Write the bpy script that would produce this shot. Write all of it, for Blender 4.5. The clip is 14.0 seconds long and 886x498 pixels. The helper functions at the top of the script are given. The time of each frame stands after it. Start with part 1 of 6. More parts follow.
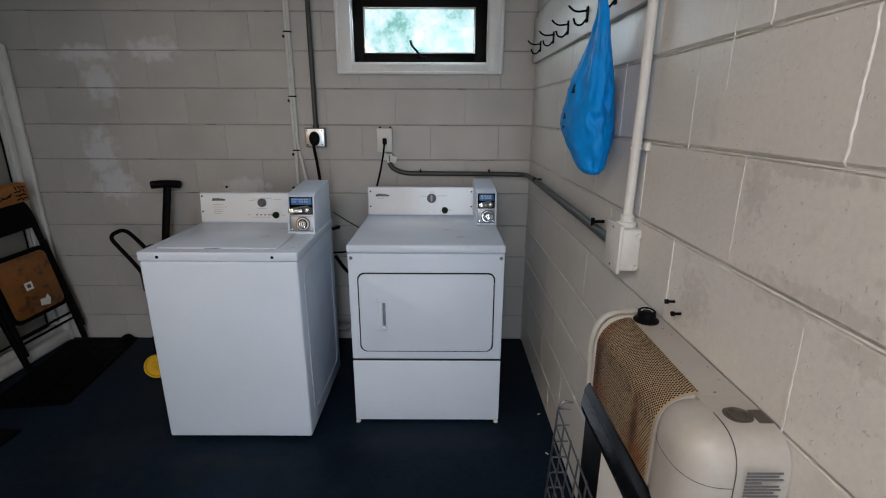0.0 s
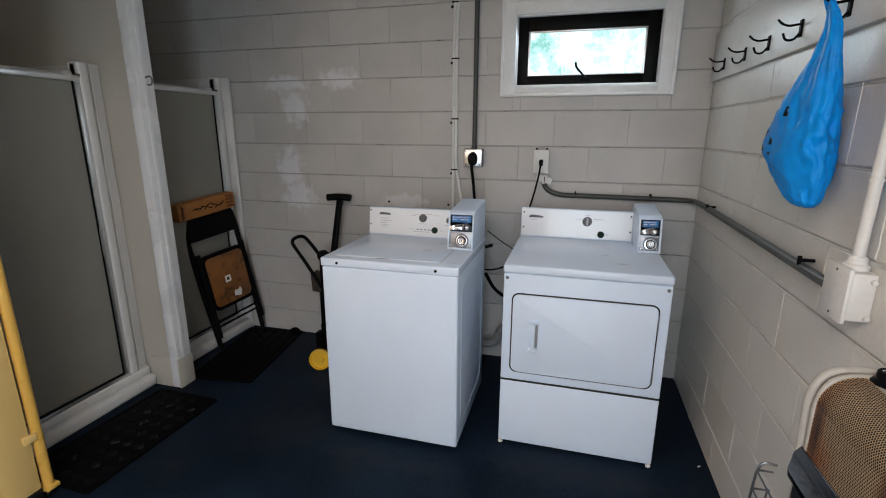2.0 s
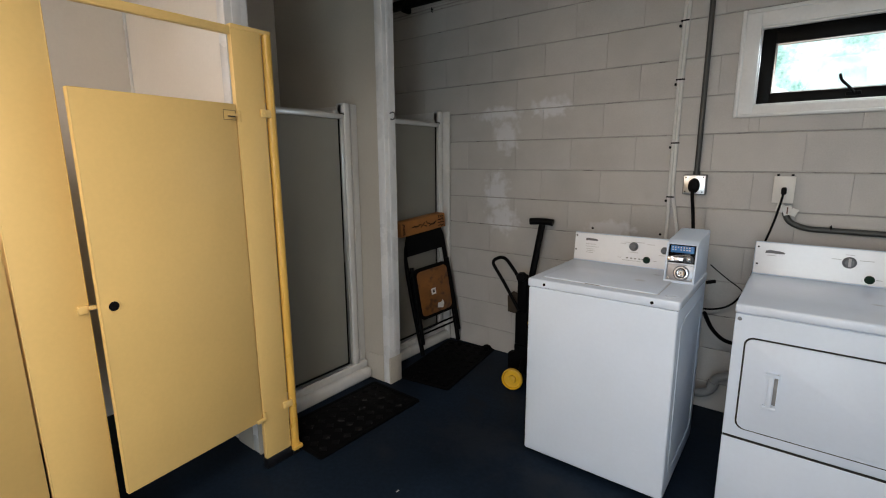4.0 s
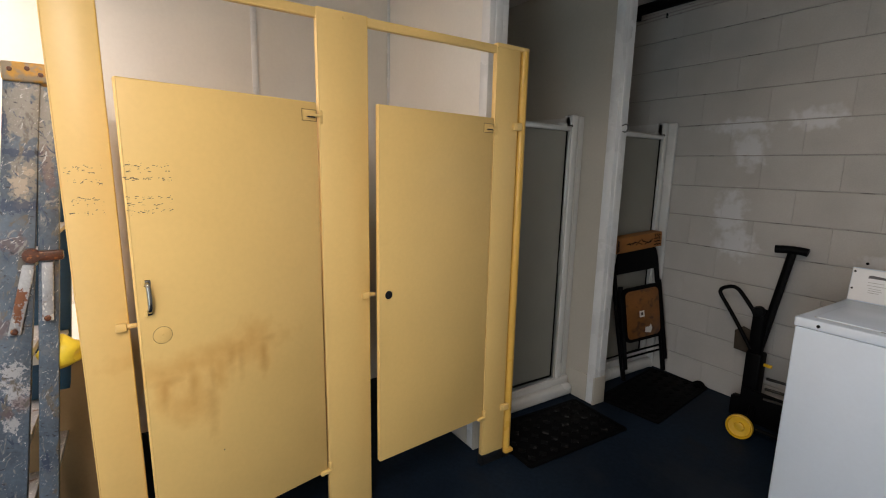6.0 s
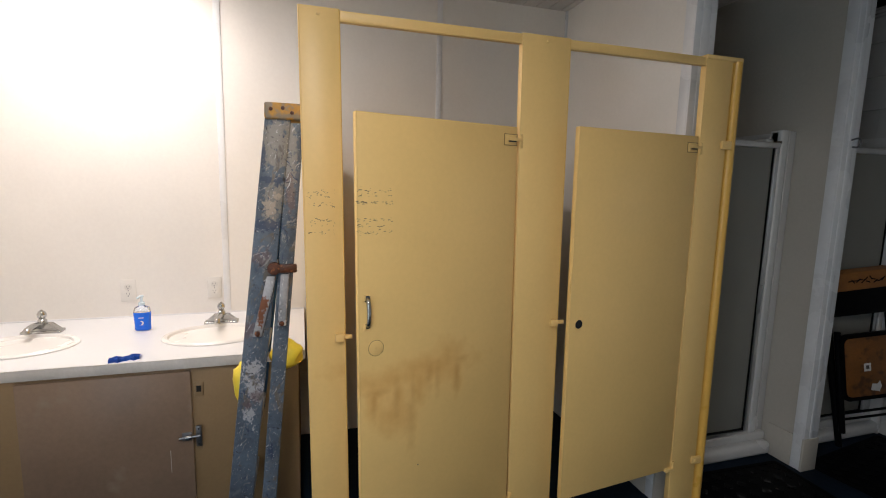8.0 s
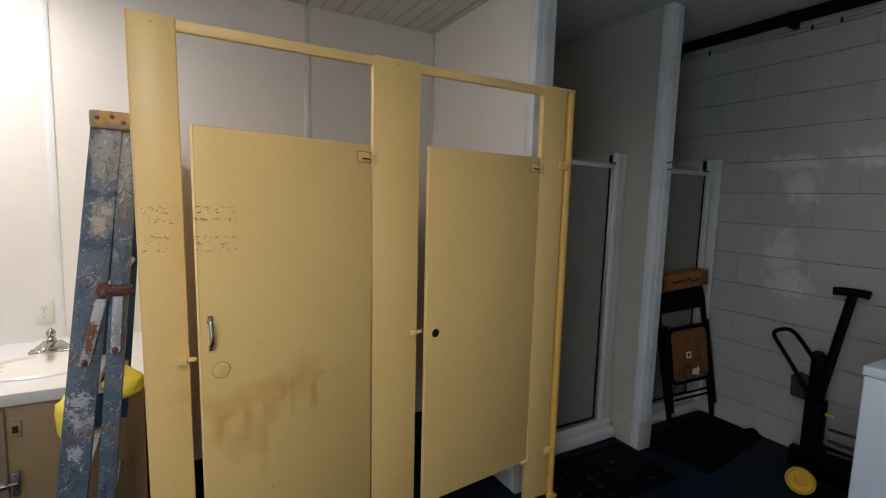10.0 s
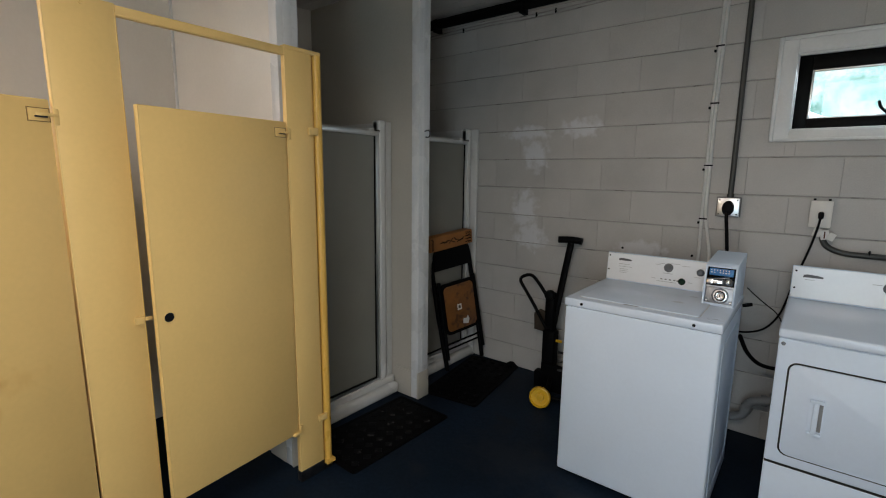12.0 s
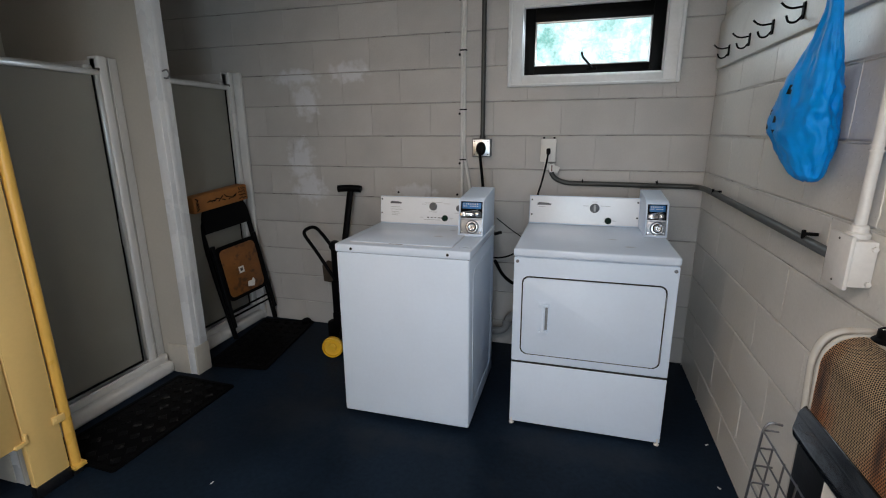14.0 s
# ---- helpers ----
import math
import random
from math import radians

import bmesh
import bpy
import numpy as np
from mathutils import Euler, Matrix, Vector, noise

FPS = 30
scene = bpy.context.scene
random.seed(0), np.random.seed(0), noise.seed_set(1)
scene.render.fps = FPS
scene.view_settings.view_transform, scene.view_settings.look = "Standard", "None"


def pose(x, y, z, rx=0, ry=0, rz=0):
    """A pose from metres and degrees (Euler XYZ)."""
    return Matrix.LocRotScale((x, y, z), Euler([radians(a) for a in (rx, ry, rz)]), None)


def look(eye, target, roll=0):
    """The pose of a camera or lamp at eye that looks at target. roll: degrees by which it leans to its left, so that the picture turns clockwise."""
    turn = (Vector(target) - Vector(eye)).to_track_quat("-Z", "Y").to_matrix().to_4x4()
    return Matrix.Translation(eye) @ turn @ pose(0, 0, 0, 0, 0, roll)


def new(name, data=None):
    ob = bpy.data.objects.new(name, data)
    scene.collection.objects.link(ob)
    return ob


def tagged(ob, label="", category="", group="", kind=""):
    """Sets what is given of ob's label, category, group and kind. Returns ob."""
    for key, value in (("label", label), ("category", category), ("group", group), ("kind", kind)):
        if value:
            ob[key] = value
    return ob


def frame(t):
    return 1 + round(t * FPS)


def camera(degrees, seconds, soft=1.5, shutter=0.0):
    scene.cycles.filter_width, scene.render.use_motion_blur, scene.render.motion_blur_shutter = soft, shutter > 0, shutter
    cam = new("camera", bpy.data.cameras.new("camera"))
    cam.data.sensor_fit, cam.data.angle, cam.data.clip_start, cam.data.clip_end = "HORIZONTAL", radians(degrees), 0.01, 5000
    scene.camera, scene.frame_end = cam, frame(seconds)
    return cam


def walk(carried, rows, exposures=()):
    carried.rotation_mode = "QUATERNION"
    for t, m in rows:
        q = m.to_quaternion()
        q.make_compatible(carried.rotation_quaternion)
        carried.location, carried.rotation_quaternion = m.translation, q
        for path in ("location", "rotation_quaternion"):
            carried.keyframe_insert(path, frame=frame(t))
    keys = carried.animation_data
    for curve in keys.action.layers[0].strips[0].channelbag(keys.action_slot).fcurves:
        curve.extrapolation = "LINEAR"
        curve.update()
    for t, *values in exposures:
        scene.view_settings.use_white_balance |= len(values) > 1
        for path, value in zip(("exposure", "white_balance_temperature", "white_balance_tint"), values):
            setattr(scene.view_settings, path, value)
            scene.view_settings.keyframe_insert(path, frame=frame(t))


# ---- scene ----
cam = camera(86.7, 14.0, 1.1)
PATH = [
    (0, (0.01, -0.118, 1.524), (0.012, 1.803, 0.969), 0.2),
    (0.5, (-0.028, -0.12, 1.528), (-0.156, 1.803, 0.994), -0.2),
    (1, (-0.068, -0.128, 1.534), (-0.326, 1.786, 1.016), 0.2),
    (1.5, (-0.105, -0.136, 1.54), (-0.492, 1.761, 1.036), 0.2),
    (2, (-0.148, -0.148, 1.542), (-0.663, 1.722, 1.056), 0.2),
    (2.2, (-0.168, -0.151, 1.542), (-0.729, 1.708, 1.063), 0.3),
    (4.3, (-0.296, -0.273, 1.519), (-1.569, 1.224, 1.150), 0.1),
    (4.5, (-0.324, -0.291, 1.517), (-1.642, 1.166, 1.142), 0.4),
    (5, (-0.396, -0.355, 1.52), (-1.839, 0.98, 1.151), 1.1),
    (5.5, (-0.457, -0.437, 1.527), (-2.016, 0.765, 1.173), 1.6),
    (6, (-0.503, -0.514, 1.532), (-2.156, 0.56, 1.193), 1.5),
    (6.5, (-0.552, -0.58, 1.53), (-2.291, 0.351, 1.199), 1.3),
    (7, (-0.596, -0.639, 1.534), (-2.413, 0.134, 1.218), 1.3),
    (7.2, (-0.609, -0.659, 1.530), (-2.452, 0.057, 1.217), 1.3),
    (8.22, (-0.642, -0.712, 1.538), (-2.53, -0.15, 1.28), 1.3),
    (9.3, (-0.595, -0.661, 1.550), (-2.443, 0.076, 1.342), 1.3),
    (9.5, (-0.579, -0.638, 1.556), (-2.396, 0.171, 1.351), 1.3),
    (10, (-0.537, -0.583, 1.567), (-2.27, 0.39, 1.35), 1.8),
    (10.5, (-0.491, -0.525, 1.569), (-2.116, 0.62, 1.352), 2.2),
    (11, (-0.454, -0.472, 1.564), (-1.961, 0.821, 1.326), 2.1),
    (11.5, (-0.412, -0.413, 1.558), (-1.79, 1.009, 1.277), 1.2),
    (12, (-0.37, -0.361, 1.548), (-1.595, 1.188, 1.232), 0.8),
    (12.5, (-0.317, -0.314, 1.532), (-1.37, 1.348, 1.172), 0.1),
    (13, (-0.26, -0.272, 1.52), (-1.126, 1.486, 1.119), -0.2),
    (13.5, (-0.21, -0.243, 1.504), (-0.89, 1.585, 1.062), -0.2),
    (14, (-0.163, -0.226, 1.491), (-0.695, 1.639, 1.0), -0.4),
]
EXPOSURES = [(0, -0.22, 6250, 16), (2, 0.24, 6300, 16), (5, 0.10, 6750, 15), (7, -0.37, 6400, 16), (9.5, -0.92, 5850, 12), (11, -0.34, 6200, 12), (12.5, -0.15, 6350, 12), (14, 0.05, 6250, 15)]
walk(cam, [(t, look(eye, target, roll)) for t, eye, target, roll in PATH], EXPOSURES)

# ---- world and lights ----
world = bpy.data.worlds.new("sky")
scene.world = world
world.use_nodes = True
wn = world.node_tree.nodes
sky = wn.new("ShaderNodeTexSky")
sky.sky_type, sky.sun_disc = "NISHITA", False
sky.sun_elevation, sky.sun_rotation = radians(48), radians(150)
world.node_tree.links.new(sky.outputs["Color"], wn["Background"].inputs["Color"])
wn["Background"].inputs["Strength"].default_value = 0.15


def lamp(name, kind, energy, color, m, size=0.1, size_y=None, angle=None):
    data = bpy.data.lights.new(name, kind)
    data.energy, data.color = energy, color
    if kind == "AREA":
        data.shape, data.size, data.size_y = "RECTANGLE", size, size_y or size
    elif kind == "SUN":
        data.angle = radians(angle)
    else:
        data.shadow_soft_size = size
    ob = new(name, data)
    ob.matrix_world = m
    return ob


# sun outdoors, vanity lamp; the rear doorway and ceiling lamps are unseen additions
lamp("sun", "SUN", 3.0, (1.0, 0.95, 0.88), look((2, -6, 9), (0, 0, 0)), angle=0.5)
# assumed light from behind, added to brighten the machine fronts
lamp("doorway_light", "AREA", 28, (0.72, 0.905, 1.0), look((0.02, -2.22, 1.04), (0.02, 2.0, 1.04)), 0.95, 1.98)
# unseen fill lamp, added to brighten the stall doors and side wall
lamp("ceiling_light", "AREA", 50, (1.0, 0.905, 0.79), look((-0.55, -0.90, 2.62), (-0.55, -0.90, 0)), 1.3, 0.25).data.spread = radians(172)
lamp("vanity_light", "AREA", 42, (1.0, 0.885, 0.77), look((-2.95, -1.60, 2.59), (-2.95, -1.55, 0)), 0.5, 0.3)

lamp("window_light", "AREA", 3.0, (0.80, 0.95, 1.0), look((-0.13, 2.865, 2.0), (-0.5, 0.0, 1.0)), 0.78, 0.36)

# ---- mesh helpers ----
WM = {}


def thing(name, m=None, label="", category="", group="", kind=""):
    ob = new(name)
    ob.empty_display_size = 0.05
    WM[ob] = m if m is not None else Matrix()
    ob.matrix_world = WM[ob]
    return tagged(ob, label, category, group, kind)


def part(name, bm, material, parent=None, label="", local=False, kind="", sharp=38):
    """Links a bmesh as one mesh object; coordinates are the world's unless local."""
    if parent is not None and not local:
        bm.transform(WM[parent].inverted())
    bmesh.ops.recalc_face_normals(bm, faces=bm.faces)
    me = bpy.data.meshes.new(name)
    bm.to_mesh(me)
    bm.free()
    for m in material if isinstance(material, (list, tuple)) else [material]:
        me.materials.append(m)
    me.polygons.foreach_set("use_smooth", [True] * len(me.polygons))
    me.set_sharp_from_angle(angle=radians(sharp))
    ob = new(name, me)
    if parent is not None:
        ob.parent = parent
        WM[ob] = WM[parent]
    else:
        WM[ob] = Matrix()
    return tagged(ob, label, kind=kind)


def solo(name, bm, material, label="", category="", group="", kind="", sharp=38):
    """A top-level thing of a single mesh."""
    return tagged(part(name, bm, material, None, sharp=sharp), label, category, group, kind)


def box(bm, x0, x1, y0, y1, z0, z1, bev=0.0, seg=2, m=None, mat=0):
    mm = Matrix.Translation(((x0 + x1) / 2, (y0 + y1) / 2, (z0 + z1) / 2)) @ Matrix.Diagonal((abs(x1 - x0), abs(y1 - y0), abs(z1 - z0), 1))
    vs = bmesh.ops.create_cube(bm, size=1.0, matrix=mm)["verts"]
    if bev > 0:
        es = list({e for v in vs for e in v.link_edges})
        r = bmesh.ops.bevel(bm, geom=es, offset=bev, segments=seg, profile=0.5, affect="EDGES")
        vs = list({v for f in r["faces"] for v in f.verts} | {v for v in vs if v.is_valid})
    fs = {f for v in vs for f in v.link_faces}
    for f in fs:
        f.material_index = mat
    if m is not None:
        bmesh.ops.transform(bm, matrix=m, verts=vs)
    return vs


def boxed(*a, **k):
    bm = bmesh.new()
    box(bm, *a, **k)
    return bm


def rounded(pts, rad, n=5):
    """A path with its inner corners rounded off."""
    pts = [Vector(p) for p in pts]
    out = [pts[0]]
    for a, b, c in zip(pts, pts[1:], pts[2:]):
        u, w = (a - b), (c - b)
        d = min(rad, u.length * 0.49, w.length * 0.49)
        p, q = b + u.normalized() * d, b + w.normalized() * d
        for i in range(n + 1):
            t = i / n
            out.append(p * (1 - t) ** 2 + b * 2 * t * (1 - t) + q * t * t)
    return out + [pts[-1]]


def tube(bm, pts, r, seg=8, closed=False, mat=0, flat=1.0):
    pts = [Vector(p) for p in pts]
    n = len(pts)
    rings, side = [], None
    for i, p in enumerate(pts):
        a = pts[i - 1] if i or closed else p
        b = pts[(i + 1) % n] if i < n - 1 or closed else p
        d = (b - a).normalized()
        if side is None:
            side = d.cross(Vector((0, 0, 1)))
            if side.length < 0.1:
                side = d.cross(Vector((0, 1, 0)))
        side = (side - d * side.dot(d)).normalized()
        up = d.cross(side)
        rr = r[i] if isinstance(r, (list, tuple)) else r
        rings.append([bm.verts.new(p + side * rr * math.cos(2 * math.pi * k / seg) + up * rr * flat * math.sin(2 * math.pi * k / seg)) for k in range(seg)])
    for i in range(n if closed else n - 1):
        u, w = rings[i], rings[(i + 1) % n]
        for k in range(seg):
            bm.faces.new((u[k], u[(k + 1) % seg], w[(k + 1) % seg], w[k])).material_index = mat
    if not closed:
        bm.faces.new(rings[0][::-1]).material_index = mat
        bm.faces.new(rings[-1]).material_index = mat
    return bm


def tubed(*a, **k):
    return tube(bmesh.new(), *a, **k)


def lathe(bm, prof, m=None, seg=20, mat=0):
    """Turns a profile of (radius, height) round z, then lays it by m."""
    m = m or Matrix()
    rings = []
    for r, z in prof:
        if r < 1e-6:
            rings.append([bm.verts.new(m @ Vector((0, 0, z)))])
        else:
            rings.append([bm.verts.new(m @ Vector((r * math.cos(2 * math.pi * k / seg), r * math.sin(2 * math.pi * k / seg), z))) for k in range(seg)])
    for u, w in zip(rings, rings[1:]):
        for k in range(seg):
            a = [u[k % len(u)], u[(k + 1) % len(u)], w[(k + 1) % len(w)], w[k % len(w)]]
            a = list(dict.fromkeys(a))
            if len(a) > 2:
                bm.faces.new(a).material_index = mat
    for ring, rev in ((rings[0], True), (rings[-1], False)):
        if len(ring) > 2:
            bm.faces.new(ring[::-1] if rev else ring).material_index = mat
    return bm


def lathed(*a, **k):
    return lathe(bmesh.new(), *a, **k)


def facing(p, d):
    """A pose at p whose z points along d."""
    return Matrix.Translation(p) @ Vector(d).to_track_quat("Z", "Y").to_matrix().to_4x4()


def rrect(w, h, r, n=5):
    """Outline of a rounded rectangle round the origin."""
    out = []
    for cx, cy, a0 in ((w / 2 - r, h / 2 - r, 0), (-w / 2 + r, h / 2 - r, 90), (-w / 2 + r, -h / 2 + r, 180), (w / 2 - r, -h / 2 + r, 270)):
        for i in range(n + 1):
            a = radians(a0 + 90 * i / n)
            out.append((cx + r * math.cos(a), cy + r * math.sin(a)))
    return out


def prism(bm, outline, m, depth, mat=0, bev=0.0):
    """An outline in x and y, raised along z by depth and laid by m."""
    lo = [bm.verts.new(m @ Vector((x, y, 0))) for x, y in outline]
    hi = [bm.verts.new(m @ Vector((x, y, depth))) for x, y in outline]
    n = len(lo)
    fs = [bm.faces.new(lo[::-1]), bm.faces.new(hi)]
    fs += [bm.faces.new((lo[i], lo[(i + 1) % n], hi[(i + 1) % n], hi[i])) for i in range(n)]
    for f in fs:
        f.material_index = mat
    if bev:
        es = [e for e in fs[1].edges]
        bmesh.ops.bevel(bm, geom=es, offset=bev, segments=2, profile=0.5, affect="EDGES")
    return bm


def prismed(*a, **k):
    return prism(bmesh.new(), *a, **k)


def ring_plate(bm, outer, inner, m, depth, mat=0):
    """A flat ring between two outlines of the same number of points."""
    n = len(outer)
    v = [[bm.verts.new(m @ Vector((x, y, z))) for x, y in o] for o, z in ((outer, 0), (outer, depth), (inner, depth), (inner, 0))]
    for a in range(4):
        u, w = v[a], v[(a + 1) % 4]
        for i in range(n):
            bm.faces.new((u[i], u[(i + 1) % n], w[(i + 1) % n], w[i])).material_index = mat
    return bm


# ---- materials ----
def surface(name, color, rough=0.5, var=0.12, scale=5.0, fine=70.0, bump=0.1, metal=0.0, rvar=0.08, spec=0.5, dirt=None, dirt_at=0.62, coat=0.0):
    """Procedural paint, metal, wood or plastic with variation at two scales and optional dirt of a colour of its own."""
    m = bpy.data.materials.new(name)
    m.use_nodes = True
    nt = m.node_tree
    N, L = nt.nodes, nt.links
    b = N["Principled BSDF"]
    tc, oi = N.new("ShaderNodeTexCoord"), N.new("ShaderNodeObjectInfo")
    mul = N.new("ShaderNodeVectorMath")
    mul.operation = "MULTIPLY_ADD"
    mul.inputs[1].default_value = (9.0, 5.0, 7.0)
    L.new(oi.outputs["Random"], mul.inputs[0])
    L.new(tc.outputs["Object"], mul.inputs[2])
    n1, n2 = N.new("ShaderNodeTexNoise"), N.new("ShaderNodeTexNoise")
    n1.inputs["Scale"].default_value, n1.inputs["Detail"].default_value = scale, 4
    n2.inputs["Scale"].default_value, n2.inputs["Detail"].default_value = fine, 3
    for n in (n1, n2):
        L.new(mul.outputs[0], n.inputs["Vector"])
    r1 = N.new("ShaderNodeMapRange")
    r1.inputs["From Min"].default_value, r1.inputs["From Max"].default_value = 0.3, 0.7
    r1.inputs["To Min"].default_value, r1.inputs["To Max"].default_value = 1 - var, 1 + var
    L.new(n1.outputs["Fac"], r1.inputs["Value"])
    r2 = N.new("ShaderNodeMapRange")
    r2.inputs["From Min"].default_value, r2.inputs["From Max"].default_value = 0.3, 0.7
    r2.inputs["To Min"].default_value, r2.inputs["To Max"].default_value = 1 - var * 0.5, 1 + var * 0.5
    L.new(n2.outputs["Fac"], r2.inputs["Value"])
    mm = N.new("ShaderNodeMath")
    mm.operation = "MULTIPLY"
    L.new(r1.outputs[0], mm.inputs[0])
    L.new(r2.outputs[0], mm.inputs[1])
    sc = N.new("ShaderNodeVectorMath")
    sc.operation = "SCALE"
    sc.inputs[0].default_value = color
    L.new(mm.outputs[0], sc.inputs["Scale"])
    out = sc.outputs[0]
    if dirt:
        n3 = N.new("ShaderNodeTexNoise")
        n3.inputs["Scale"].default_value, n3.inputs["Detail"].default_value = scale * 2.3, 8
        L.new(mul.outputs[0], n3.inputs["Vector"])
        r3 = N.new("ShaderNodeMapRange")
        r3.inputs["From Min"].default_value, r3.inputs["From Max"].default_value = dirt_at, dirt_at + 0.12
        L.new(n3.outputs["Fac"], r3.inputs["Value"])
        mx = N.new("ShaderNodeMix")
        mx.data_type = "RGBA"
        L.new(r3.outputs[0], mx.inputs["Factor"])
        L.new(out, mx.inputs["A"])
        mx.inputs["B"].default_value = (*dirt, 1)
        out = mx.outputs["Result"]
    L.new(out, b.inputs["Base Color"])
    rr = N.new("ShaderNodeMapRange")
    rr.inputs["To Min"].default_value, rr.inputs["To Max"].default_value = max(rough - rvar, 0.02), rough + rvar
    L.new(n1.outputs["Fac"], rr.inputs["Value"])
    L.new(rr.outputs[0], b.inputs["Roughness"])
    b.inputs["Metallic"].default_value = metal
    b.inputs["Specular IOR Level"].default_value = spec
    b.inputs["Coat Weight"].default_value = coat
    if bump:
        bp = N.new("ShaderNodeBump")
        bp.inputs["Strength"].default_value, bp.inputs["Distance"].default_value = bump, 0.004
        L.new(n2.outputs["Fac"], bp.inputs["Height"])
        L.new(bp.outputs["Normal"], b.inputs["Normal"])
    return m


def blotches(m, spots, color, rough=None, soft=0.5, grain=9.0, axes="xz", strength=1.0, wob=1.2):
    """Lays stains with a place and size of their own (metres in the world) over a surface's colour."""
    nt = m.node_tree
    N, L = nt.nodes, nt.links
    b = N["Principled BSDF"]
    geo, sep = N.new("ShaderNodeNewGeometry"), N.new("ShaderNodeSeparateXYZ")
    L.new(geo.outputs["Position"], sep.inputs[0])
    nz = N.new("ShaderNodeTexNoise")
    nz.inputs["Scale"].default_value, nz.inputs["Detail"].default_value = grain, 6
    L.new(geo.outputs["Position"], nz.inputs["Vector"])

    def math2(op, a, c):
        n = N.new("ShaderNodeMath")
        n.operation = op
        for i, v in enumerate((a, c)):
            if isinstance(v, (int, float)):
                n.inputs[i].default_value = v
            else:
                L.new(v, n.inputs[i])
        return n.outputs[0]

    wobble = math2("MULTIPLY", math2("SUBTRACT", nz.outputs["Fac"], 0.5), wob * 2)
    total = None
    for u, v, ru, rv in spots:
        du = math2("DIVIDE", math2("SUBTRACT", sep.outputs["XYZ".index(axes[0].upper())], u), ru)
        dv = math2("DIVIDE", math2("SUBTRACT", sep.outputs["XYZ".index(axes[1].upper())], v), rv)
        d = math2("SQRT", math2("ADD", math2("MULTIPLY", du, du), math2("MULTIPLY", dv, dv)), 0)
        d = math2("ADD", d, wobble)
        r = N.new("ShaderNodeMapRange")
        r.inputs["From Min"].default_value, r.inputs["From Max"].default_value = 1.0 + soft / 2, 1.0 - soft / 2
        L.new(d, r.inputs["Value"])
        total = r.outputs[0] if total is None else math2("MAXIMUM", total, r.outputs[0])
    total = math2("MULTIPLY", total, strength)
    mx = N.new("ShaderNodeMix")
    mx.data_type = "RGBA"
    L.new(total, mx.inputs["Factor"])
    L.new(b.inputs["Base Color"].links[0].from_socket, mx.inputs["A"])
    mx.inputs["B"].default_value = (*color, 1)
    L.new(mx.outputs["Result"], b.inputs["Base Color"])
    if rough is not None:
        mr = N.new("ShaderNodeMix")
        L.new(total, mr.inputs["Factor"])
        L.new(b.inputs["Roughness"].links[0].from_socket, mr.inputs["A"])
        mr.inputs["B"].default_value = rough
        L.new(mr.outputs["Result"], b.inputs["Roughness"])
    return m


def glass(name, color=(1, 1, 1), rough=0.0):
    m = bpy.data.materials.new(name)
    m.use_nodes = True
    b = m.node_tree.nodes["Principled BSDF"]
    b.inputs["Base Color"].default_value = (*color, 1)
    b.inputs["Roughness"].default_value = rough
    b.inputs["Transmission Weight"].default_value = 1.0
    b.inputs["IOR"].default_value = 1.45
    return m


def spatter(m, color, scale, at, stretch, turn=0, warp=0.0, soft=0.025):
    """Flecks, strokes and runs of another paint over a surface's colour; turn: degrees in the yz plane."""
    N, L = m.node_tree.nodes, m.node_tree.links
    b = N["Principled BSDF"]
    tc, rot, mp, n, r, mx = N.new("ShaderNodeTexCoord"), N.new("ShaderNodeMapping"), N.new("ShaderNodeMapping"), N.new("ShaderNodeTexNoise"), N.new("ShaderNodeMapRange"), N.new("ShaderNodeMix")
    rot.inputs["Rotation"].default_value = (radians(turn), 0, 0)
    mp.inputs["Scale"].default_value, mp.inputs["Location"].default_value = stretch, (scale, at * 7, 0.3)
    n.inputs["Scale"].default_value, n.inputs["Detail"].default_value, n.inputs["Roughness"].default_value = scale, 5, 0.62
    n.inputs["Distortion"].default_value = warp
    r.inputs["From Min"].default_value, r.inputs["From Max"].default_value = at, at + soft
    mx.data_type = "RGBA"
    L.new(tc.outputs["Object"], rot.inputs["Vector"])
    L.new(rot.outputs[0], mp.inputs["Vector"])
    L.new(mp.outputs[0], n.inputs["Vector"])
    L.new(n.outputs["Fac"], r.inputs["Value"])
    L.new(r.outputs[0], mx.inputs["Factor"])
    L.new(b.inputs["Base Color"].links[0].from_socket, mx.inputs["A"])
    mx.inputs["B"].default_value = (*color, 1)
    L.new(mx.outputs["Result"], b.inputs["Base Color"])


def pits(m):
    """Sparse pinholes and paint nibs in rough block work."""
    N, L = m.node_tree.nodes, m.node_tree.links
    b = N["Principled BSDF"]
    geo, n, r, bp = N.new("ShaderNodeNewGeometry"), N.new("ShaderNodeTexNoise"), N.new("ShaderNodeMapRange"), N.new("ShaderNodeBump")
    n.inputs["Scale"].default_value, n.inputs["Detail"].default_value = 105, 3
    r.inputs["From Min"].default_value, r.inputs["From Max"].default_value = 0.66, 0.74
    bp.inputs["Strength"].default_value, bp.inputs["Distance"].default_value = 0.7, 0.0022
    L.new(geo.outputs["Position"], n.inputs["Vector"])
    L.new(n.outputs["Fac"], r.inputs["Value"])
    L.new(r.outputs[0], bp.inputs["Height"])
    L.new(b.inputs["Normal"].links[0].from_socket, bp.inputs["Normal"])
    L.new(bp.outputs["Normal"], b.inputs["Normal"])


